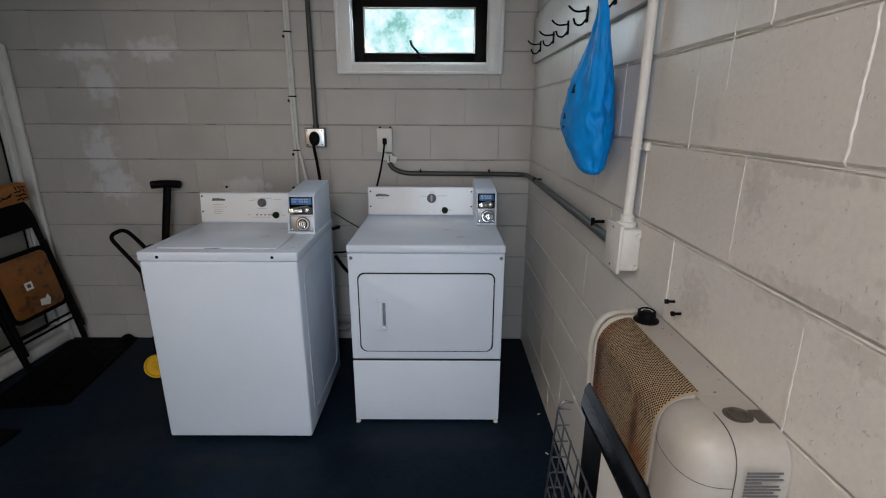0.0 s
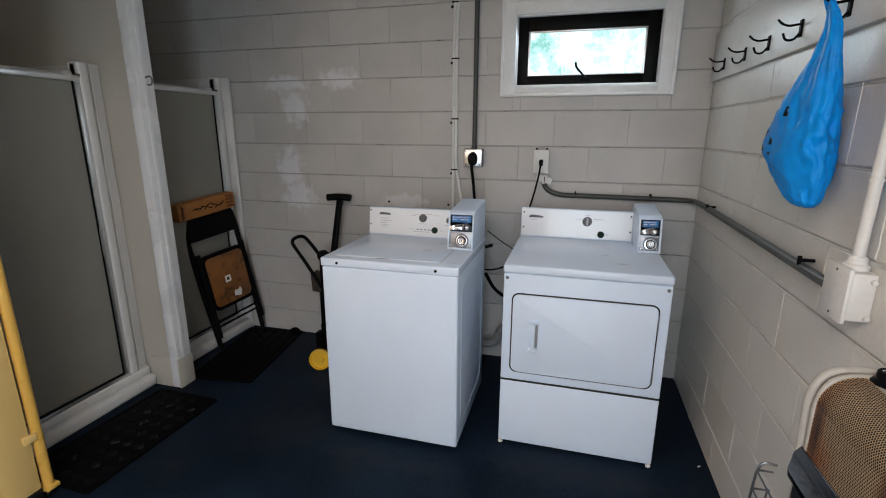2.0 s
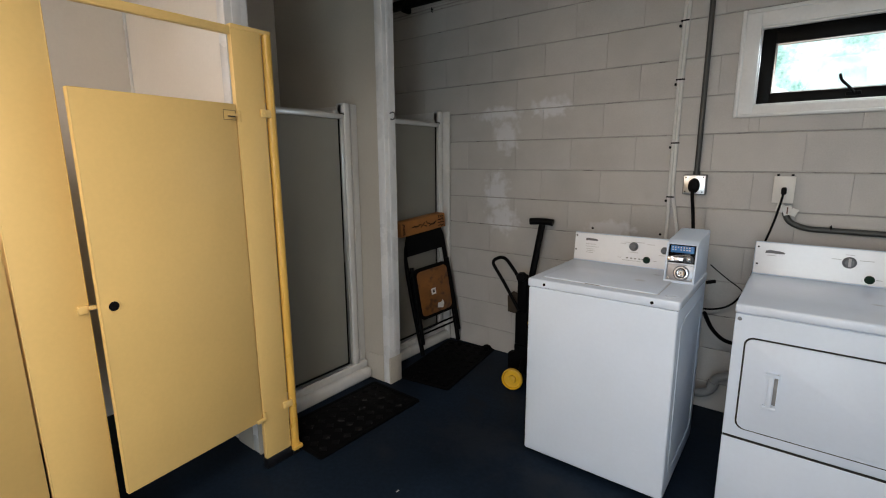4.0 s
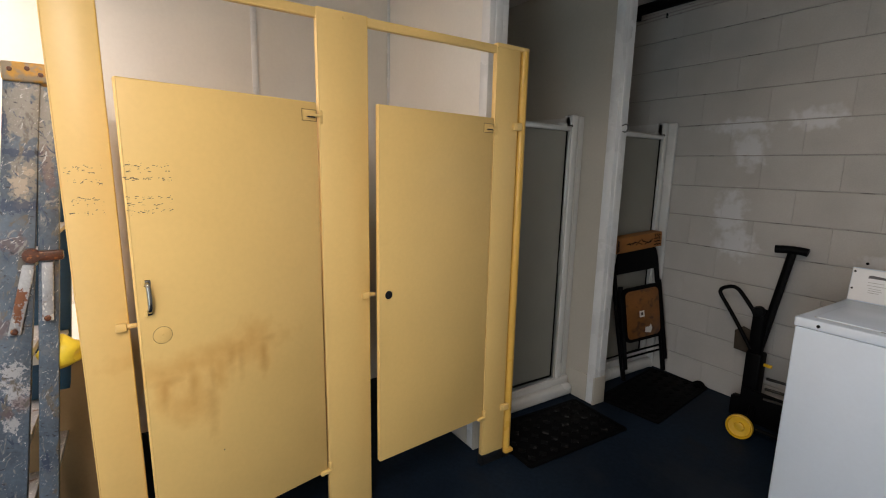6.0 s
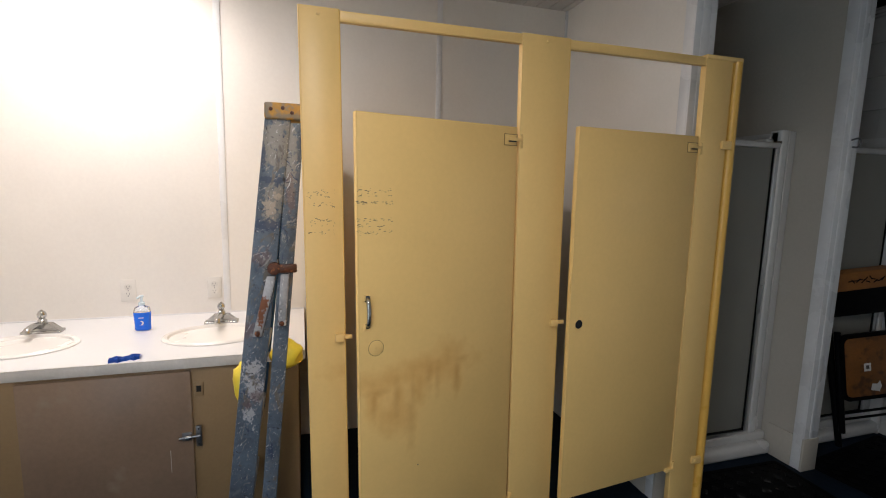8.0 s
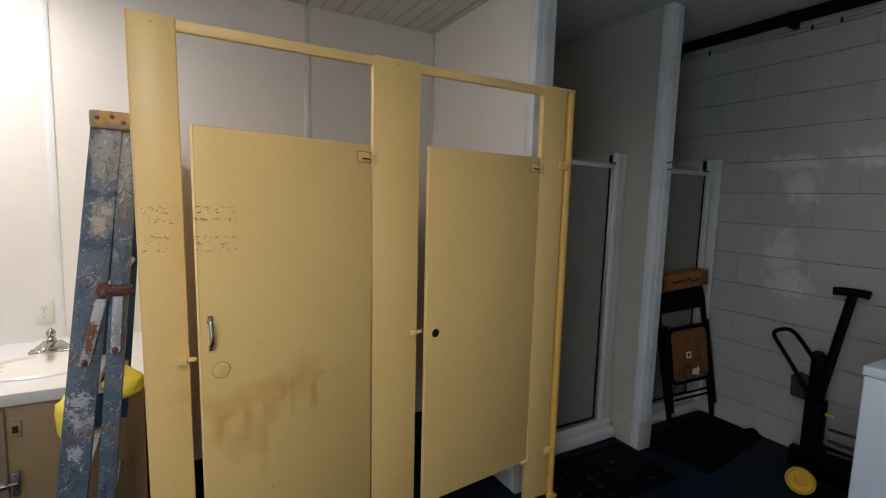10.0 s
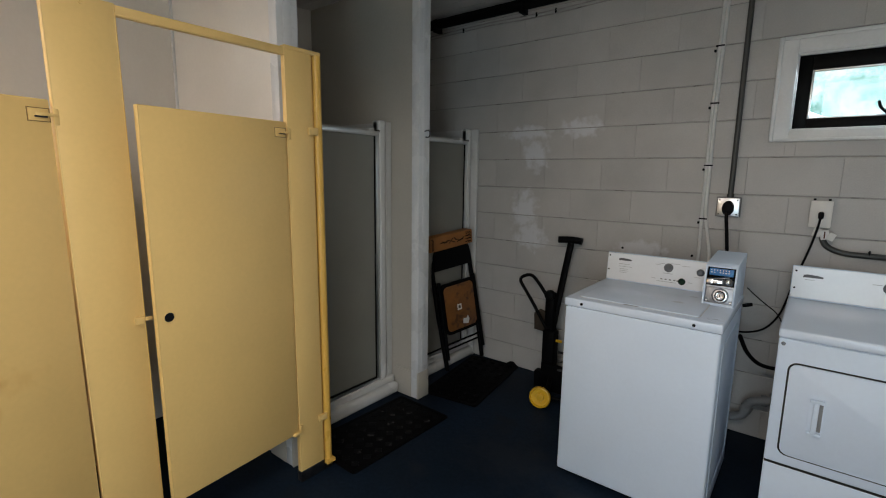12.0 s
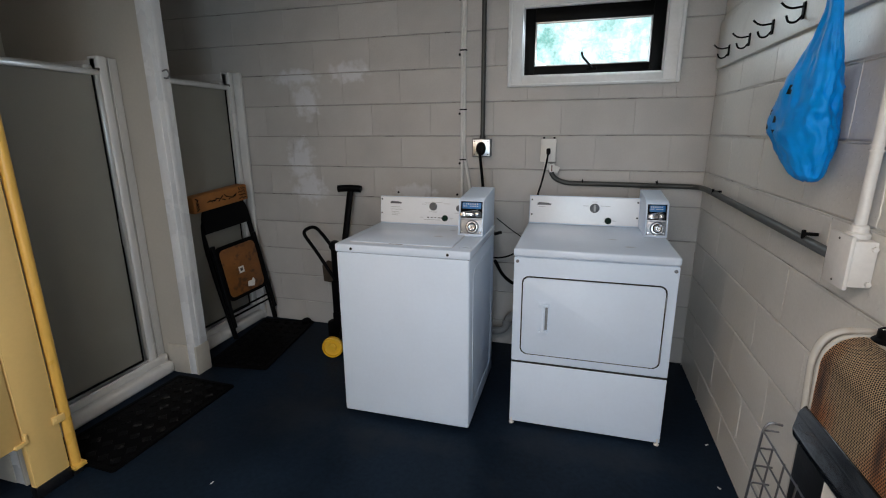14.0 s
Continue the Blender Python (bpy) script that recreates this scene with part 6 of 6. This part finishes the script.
def basin_patch(bm, x0, x1, y0, y1, z, cx, cy, rx, ry):
    """Flat top with an oval hole."""
    angs = sorted({2 * math.pi * k / 48 for k in range(48)} | {math.atan2(y - cy, x - cx) % (2 * math.pi) for x in (x0, x1) for y in (y0, y1)})
    inn, out = [], []
    for a in angs:
        c, s = math.cos(a), math.sin(a)
        inn.append(bm.verts.new((cx + rx * c, cy + ry * s, z)))
        t = min(((x1 - cx) / c if c > 1e-9 else (x0 - cx) / c if c < -1e-9 else 1e9), ((y1 - cy) / s if s > 1e-9 else (y0 - cy) / s if s < -1e-9 else 1e9))
        out.append(bm.verts.new((cx + t * c, cy + t * s, z)))
    n = len(angs)
    for i in range(n):
        bm.faces.new((inn[i], inn[(i + 1) % n], out[(i + 1) % n], out[i]))


SX, SRX, SRY = -3.045, 0.147, 0.205
top = thing("worktop", pose(-3.1, -1.8, CZ), "long white laminate vanity top with two oval basins", "worktop")
bm = bmesh.new()
basin_patch(bm, XL, VX, -2.245, -1.51, CZ, SX, -1.90, SRX, SRY)
basin_patch(bm, XL, VX, -1.51, -0.705, CZ, SX, -1.12, SRX, SRY)
part("laminate", bm, M_COUNTER, top)
bm = boxed(VX - 0.018, VX - 0.0005, -2.245, -0.705, CZ - 0.045, CZ - 0.001, 0.003)
box(bm, XL, VX - 0.018, -0.723, -0.705, CZ - 0.045, CZ - 0.001, 0.003)
part("front_edge", bm, M_EDGE, top, "worn pale grey front edge")
part("backsplash", boxed(XL, XL + 0.012, -2.245, -0.705, CZ - 0.001, CZ + 0.005, 0.002), M_COUNTER, top)


def basin(cy):
    s = thing("wash_basin", pose(SX, cy, CZ), "oval bone porcelain basin set into the vanity top", "wash basin", "wash basins")
    prof = [(1.10, -0.001), (1.10, 0.006), (1.04, 0.013), (0.98, 0.010), (0.94, -0.005), (0.86, -0.05), (0.70, -0.10), (0.45, -0.135), (0.12, -0.145), (0.0, -0.147)]
    part("bowl", lathed([(r * SRX, z) for r, z in prof], Matrix.Translation((SX, cy, CZ)) @ Matrix.Diagonal((1, SRY / SRX, 1, 1)), 48), M_SINK, s)
    part("drain", lathed([(0.022, 0), (0.022, 0.003), (0.015, 0.004), (0, 0.002)], pose(SX, cy, CZ - 0.147), 16), M_CHROME, s, "chrome drain")
    fx = SX - 0.215
    t = thing("faucet", pose(fx, cy, CZ), "chrome single-lever basin faucet", "faucet", "faucets")
    bm = boxed(fx - 0.028, fx + 0.028, cy - 0.082, cy + 0.082, CZ, CZ + 0.014, 0.006, 3)
    prism(bm, [(-0.075, 0), (0.075, 0), (0.035, 0.035), (-0.035, 0.035)], Matrix.Translation((fx + 0.02, cy, CZ + 0.012)) @ Matrix(((0, 0, -1, 0), (1, 0, 0, 0), (0, 1, 0, 0), (0, 0, 0, 1))), 0.040, bev=0.004)
    part("base", bm, M_TAP, t)
    part("spout", tubed(rounded([(fx, cy, CZ + 0.03), (fx + 0.06, cy, CZ + 0.055), (fx + 0.13, cy, CZ + 0.05), (fx + 0.14, cy, CZ + 0.035)], 0.03), 0.015, 10), M_TAP, t)
    part("stem", lathed([(0.020, 0), (0.018, 0.018), (0.012, 0.024), (0.012, 0.030)], pose(fx, cy, CZ + 0.045), 16), M_TAP, t)
    part("lever_knob", lathed([(0.012, 0), (0.018, 0.008), (0.019, 0.020), (0.013, 0.034), (0.006, 0.037), (0.005, 0.042), (0, 0.043)], pose(fx, cy, CZ + 0.070), 16), M_TAP, t)


basin(-1.12)
basin(-1.90)

# soap dispenser
sx, sy = -3.205, -1.466
soap = thing("soap_dispenser", pose(sx, sy, CZ), "clear pump bottle of bright blue hand soap", "soap dispenser")
def oval(prof, k=0.62):
    return lathed(prof, Matrix.Translation((sx, sy, CZ)) @ Matrix.Diagonal((k, 1, 1, 1)), 20)
part("soap", oval([(0.033, 0.003), (0.036, 0.008), (0.0355, 0.03), (0.0385, 0.085), (0.038, 0.092)]), M_SOAP, soap, "bright blue liquid")
part("bottle", oval([(0.0383, 0.0925), (0.038, 0.096), (0.031, 0.116), (0.014, 0.124), (0.013, 0.13)]), M_CLEAR, soap, "clear bottle")
bm = lathed([(0.014, 0), (0.014, 0.014), (0.006, 0.018), (0.005, 0.036), (0.010, 0.038), (0.010, 0.048), (0, 0.050)], pose(sx, sy, CZ + 0.126), 14)
box(bm, sx, sx + 0.034, sy - 0.012, sy - 0.002, CZ + 0.165, CZ + 0.174, 0.003)
part("pump", bm, M_PUMP, soap, "clear pump head")
bm = bmesh.new()
prism(bm, [(0.011 * math.cos(radians(a)), 0.011 * math.sin(radians(a))) for a in range(250, 471, 20)] + [(0.009 * math.cos(radians(a)) - 0.005, 0.009 * math.sin(radians(a))) for a in range(440, 259, -20)], facing((sx + 0.0236, sy, CZ + 0.042), (1, 0, 0)), 0.0012)
part("emblem", bm, M_PAPER, soap, "pale crescent emblem")
part("print", boxed(sx + 0.0232, sx + 0.0246, sy - 0.012, sy + 0.012, CZ + 0.066, CZ + 0.069), M_PAPER, soap)
# blue cloth at the counter edge
bm = bmesh.new()
rows = []
for i in range(7):
    t = i / 6
    y = -1.465 + 0.105 * t
    rows.append([bm.verts.new((VX - 0.05 - 0.03 * t + 0.05 * j / 4 + 0.008 * math.sin(i * 2 + j), y, CZ + 0.003 + 0.007 * (1 + math.sin(i * 1.9 + j * 1.3)) - (0.02 * (j - 3) if j > 3 else 0))) for j in range(5)])
for u, w in zip(rows, rows[1:]):
    for j in range(4):
        bm.faces.new((u[j], u[j + 1], w[j + 1], w[j]))
r = bmesh.ops.solidify(bm, geom=bm.faces[:], thickness=0.003)
solo("cleaning_cloth", bm, M_BLUECLOTH, "folded dark blue cloth on the vanity edge", "cloth")


def outlet(y, z):
    o = thing("wall_outlet", pose(XL, y, z), "ivory duplex wall outlet above the vanity", "outlet", "vanity outlets")
    part("plate", boxed(XL, XL + 0.006, y - 0.037, y + 0.037, z - 0.060, z + 0.060, 0.003), M_IVORY, o)
    for s in (-1, 1):
        c = part("receptacle", prismed(rrect(0.034, 0.030, 0.012), facing((XL + 0.005, y, z + s * 0.020), (1, 0, 0)), 0.003), M_IVORY, o)
        bm = bmesh.new()
        for dy in (-0.007, 0.006):
            box(bm, XL + 0.0078, XL + 0.0086, y + dy - 0.001, y + dy + 0.001, z + s * 0.020 - 0.001, z + s * 0.020 + 0.008)
        box(bm, XL + 0.0078, XL + 0.0086, y - 0.003, y + 0.002, z + s * 0.020 - 0.011, z + s * 0.020 - 0.006)
        part("slots", bm, M_PRINT, c)
    part("screw", lathed([(0.003, 0), (0, 0.002)], facing((XL + 0.006, y, z), (1, 0, 0)), 8), M_STEEL, o)


outlet(-1.184, 0.944)
outlet(-1.604, 0.944)

# housing of the added, unseen ceiling lamp in the middle of the room
cl = thing("ceiling_lamp", pose(-0.55, -0.90, ZL), "long white ceiling lamp, unseen, added for fill light", "ceiling lamp")
part("housing", boxed(-1.23, 0.13, -1.05, -0.75, ZL - 0.018, ZL, 0.004), M_TRIM, cl)
part("end_cap", boxed(-1.25, -1.21, -1.05, -0.75, ZL - 0.05, ZL, 0.006), M_TRIM, cl)
part("end_cap", boxed(0.11, 0.15, -1.05, -0.75, ZL - 0.05, ZL, 0.006), M_TRIM, cl)
# lamp over the vanity
bar = thing("vanity_lamp", pose(-2.95, -1.60, ZL), "square white ceiling lamp near the vanity", "ceiling lamp")
part("housing", boxed(-3.22, -2.68, -1.77, -1.43, ZL - 0.022, ZL, 0.005), M_TRIM, bar)
part("rim", boxed(-3.23, -3.20, -1.77, -1.43, ZL - 0.06, ZL, 0.005), M_TRIM, bar)
part("rim", boxed(-2.70, -2.67, -1.77, -1.43, ZL - 0.06, ZL, 0.005), M_TRIM, bar)

# ---- stepladder ----
ladder = thing("stepladder", pose(-2.6, -0.9, 0), "folded blue fibreglass stepladder, spattered with paint", "stepladder")


def strut(name, p, q, wy, wx, mat, label="", host=None):
    """A rail from p to q, wy deep along y and wx thick along x, with a channel's folded edges."""
    bm = bmesh.new()
    p, q = Vector(p), Vector(q)
    vs = box(bm, -wx / 2, wx / 2, -wy / 2, wy / 2, 0, 1, 0)
    for v in vs:
        base = p.lerp(q, v.co.z)
        v.co = base + Vector((v.co.x, v.co.y, 0))
    bmesh.ops.bevel(bm, geom=list(bm.edges), offset=0.004, segments=2, profile=0.5, affect="EDGES")
    return part(name, bm, mat, host or ladder, label)


for x0, x1, mt in ((-2.400, -2.420, M_LADDER), (-2.800, -2.720, M_LADDER_BLUE)):
    strut("front_rail", (x0, -0.985, 0.0), (x1, -0.782, 1.760), 0.086, 0.028, mt)
    strut("rear_rail", (x0 - 0.004, -0.875, 0.0), (x1 - 0.004, -0.722, 1.745), 0.052, 0.026, mt)
bm = boxed(-2.74, -2.392, -0.826, -0.680, 1.752, 1.808, 0.008, 3)
cap = part("top_cap", bm, M_CAP, ladder, "worn yellow top cap")
for y, z in ((-0.805, 1.785), (-0.765, 1.79), (-0.735, 1.775)):
    part("rivet", lathed([(0.007, 0), (0.006, 0.003), (0, 0.004)], facing((-2.392, y, z), (1, 0, 0)), 10), M_RUST, cap)
for i in range(5):
    z = 0.30 + i * 0.30
    t = z / 1.76
    y = -0.985 + 0.203 * t
    part("step", boxed(-2.80 + 0.08 * t + 0.012, -2.412 - 0.02 * t, y - 0.040, y + 0.040, z - 0.012, z + 0.012, 0.003), M_GALV, ladder)
for i in range(3):
    z = 0.45 + i * 0.42
    y = -0.875 + 0.153 * z / 1.745
    part("rear_brace", boxed(-2.78, -2.412, y - 0.018, y + 0.018, z - 0.008, z + 0.008, 0.003), M_GALV, ladder)
XS = -2.392
strut("spreader_bar", (XS + 0.006, -0.870, 0.985), (XS - 0.002, -0.815, 1.205), 0.032, 0.008, M_GALV, "rust-stained spreader bar")
strut("spreader_bar", (XS + 0.006, -0.785, 1.02), (XS + 0.000, -0.770, 1.21), 0.030, 0.008, M_GALV)
for y, z in ((-0.868, 0.997), (-0.785, 1.03)):
    part("rivet", lathed([(0.010, 0), (0.009, 0.005), (0.004, 0.007), (0, 0.006)], facing((XS + 0.008, y, z), (1, 0, 0)), 12), M_RUST, ladder)
bm = boxed(XS - 0.01, XS + 0.016, -0.822, -0.728, 1.216, 1.246, 0.006, 2)
lathe(bm, [(0.024, 0), (0.022, 0.014), (0, 0.016)], facing((XS + 0.002, -0.806, 1.232), (1, 0, 0)), 14)
part("lock_bracket", bm, M_RUST, ladder, "rusty spreader lock")
gl = thing("rubber_glove", pose(-2.5, -0.80, 0.88), "yellow rubber glove draped over the ladder", "glove", "gloves")
def glove(y, z, x, s, seed):
    bm = bmesh.new()
    bmesh.ops.create_icosphere(bm, subdivisions=3, radius=1.0)
    for v in bm.verts:
        n = noise.noise(v.co * 1.6 + Vector((seed, 0, 0)))
        n2 = noise.noise(v.co * 4.0 + Vector((seed, 3, 0)))
        v.co = Vector((x + v.co.x * 0.045, y + v.co.y * s[0] * (1 + 0.35 * n + 0.15 * n2), z + v.co.z * s[1] * (1 + 0.3 * n + 0.12 * n2)))
    return bm
part("glove_body", glove(-0.772, 0.888, -2.452, (0.056, 0.055), 1.0), M_GLOVE, gl)
gl2 = thing("rubber_glove", pose(-2.45, -0.94, 0.8), "yellow rubber glove hanging behind the ladder rail", "glove", "gloves")
part("glove_body", glove(-0.934, 0.795, -2.445, (0.028, 0.075), 4.0), M_GLOVE, gl2)

# small litter on the floor
rnd = random.Random(3)
for x, y in ((-1.62, 1.17), (-1.02, 1.13), (0.50, 1.72), (0.52, 2.02), (-2.30, 1.62), (-1.28, 0.95)):
    a = rnd.uniform(0, 360)
    solo("paper_scrap", boxed(-0.008, 0.008, -0.003, 0.003, 0.001, 0.003, m=pose(x, y, 0.0, 0, 0, a)), M_PAPER, "tiny white scrap on the floor", "scrap", "floor scraps")

# ---- concrete blocks of the two painted walls ----
def block_mesh(name, w, h, mat, b=0.003):
    """One block face, bevelled towards its joints; x across, -y out."""
    bm = bmesh.new()
    d = 0.010
    outer = [(-w / 2, -h / 2), (w / 2, -h / 2), (w / 2, h / 2), (-w / 2, h / 2)]
    back = [bm.verts.new((x, d, z)) for x, z in outer]
    side = [bm.verts.new((x, 0.0022 if b < 0.004 else 0.0046, z)) for x, z in outer]
    face = [bm.verts.new((x - math.copysign(0.0007 if b < 0.004 else 0.0012, x), 0, z - math.copysign(b, z))) for x, z in outer]
    for u, v in ((back, side), (side, face)):
        for i in range(4):
            bm.faces.new((u[i], u[(i + 1) % 4], v[(i + 1) % 4], v[i]))
    bm.faces.new(face)
    bmesh.ops.recalc_face_normals(bm, faces=bm.faces)
    me = bpy.data.meshes.new(name)
    bm.to_mesh(me)
    bm.free()
    me.materials.append(mat)
    return me


def bead_mesh():
    """A ragged line of thick paint over an upright joint."""
    rnd, bm = random.Random(5), bmesh.new()
    n, rows = 14, []
    for i in range(n + 1):
        z = -0.09 + 0.18 * i / n
        w, x = (0.0040 + rnd.uniform(-0.0010, 0.0010)) * (0.3 if i in (0, n) else 1), rnd.uniform(-0.0008, 0.0008)
        rows.append([bm.verts.new((x - w, 0.0006, z)), bm.verts.new((x - w * 0.4, -0.0017, z)), bm.verts.new((x + w * 0.5, -0.0015, z)), bm.verts.new((x + w, 0.0006, z))])
    for u, v in zip(rows, rows[1:]):
        for j in range(3):
            bm.faces.new((u[j], u[j + 1], v[j + 1], v[j]))
    bmesh.ops.recalc_face_normals(bm, faces=bm.faces)
    me = bpy.data.meshes.new("mortar_bead")
    bm.to_mesh(me)
    bm.free()
    me.materials.append(M_BEAD)
    return me


def lay(wall, mat, start, end, z_top, phase, place, holes=(), gap=0.0030, bevel=0.003, bead=None, uneven=0.0004):
    """Running bond along u from start to end; place(u, z) gives each block's pose."""
    made, rnd = {}, random.Random(len(holes) + 7)
    k = -1
    while Z0 + k * CH < z_top:
        za, zb = max(Z0 + k * CH, 0.0) + gap, min(Z0 + (k + 1) * CH, z_top) - gap
        u = phase + (CW / 2 if k % 2 == 0 else 0)
        u -= math.ceil((u - start) / CW) * CW
        while u < end:
            spans = [(max(u, start) + 0.0002, min(u + CW, end) - 0.0002, za, zb)]
            for h in holes:
                cut = []
                for a, b, c, d in spans:
                    if b <= h[0] or a >= h[1] or d <= h[2] or c >= h[3]:
                        cut.append((a, b, c, d))
                        continue
                    if a < h[0]:
                        cut.append((a, h[0], c, d))
                    if b > h[1]:
                        cut.append((h[1], b, c, d))
                    if c < h[2]:
                        cut.append((max(a, h[0]), min(b, h[1]), c, h[2]))
                    if d > h[3]:
                        cut.append((max(a, h[0]), min(b, h[1]), h[3], d))
                spans = cut
            for a, b, c, d in spans:
                if b - a < 0.02 or d - c < 0.015:
                    continue
                key = (round(b - a, 3), round(d - c, 3))
                if key not in made:
                    made[key] = block_mesh("block", b - a, d - c, mat, bevel)
                o = new("block", made[key])
                o.parent = wall
                o.matrix_basis = place((a + b) / 2, (c + d) / 2, rnd.uniform(-uneven, uneven))
            if bead and start < u < end and zb - za > 0.1:
                o = new("mortar_bead", bead)
                o.parent = wall
                o.matrix_basis = place(u, (za + zb) / 2 + rnd.uniform(-0.02, 0.02), 0.0) @ pose(0, 0, 0, 0, rnd.uniform(-1.2, 1.2), 0)
            if bead and start < u + CW / 2 < end and za > 0.05:
                o = new("mortar_bead", bead)
                o.parent = wall
                o.matrix_basis = place(u + CW / 2 + rnd.uniform(-0.02, 0.02), za - gap - 0.0015, 0.0) @ pose(0, 0, 0, 0, 90 + rnd.uniform(-0.3, 0.3), 0) @ Matrix.Diagonal((0.55, 1, 2.25, 1))
            u += CW
        k += 1


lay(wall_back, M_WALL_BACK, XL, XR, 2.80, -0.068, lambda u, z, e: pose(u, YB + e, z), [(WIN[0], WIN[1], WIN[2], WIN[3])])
bead = bead_mesh()
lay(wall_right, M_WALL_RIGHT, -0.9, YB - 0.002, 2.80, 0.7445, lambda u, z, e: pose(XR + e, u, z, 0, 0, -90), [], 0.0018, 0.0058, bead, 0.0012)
for y, z, k in ((0.843, 1.655, 0.95), (0.763, 1.745, 0.45), (0.846, 1.765, 0.9)):
    o = new("mortar_bead", bead)
    o.parent = wall_right
    o.matrix_basis = pose(XR, y, z, 0, 0, -90) @ Matrix.Diagonal((0.5, 1, k, 1))
solo("wall_right_plaster", boxed(XR, XR + 0.01, YS, -0.9, 0, ZL), M_WALL_RIGHT, "plain painted rear end of the side wall", kind="structure")
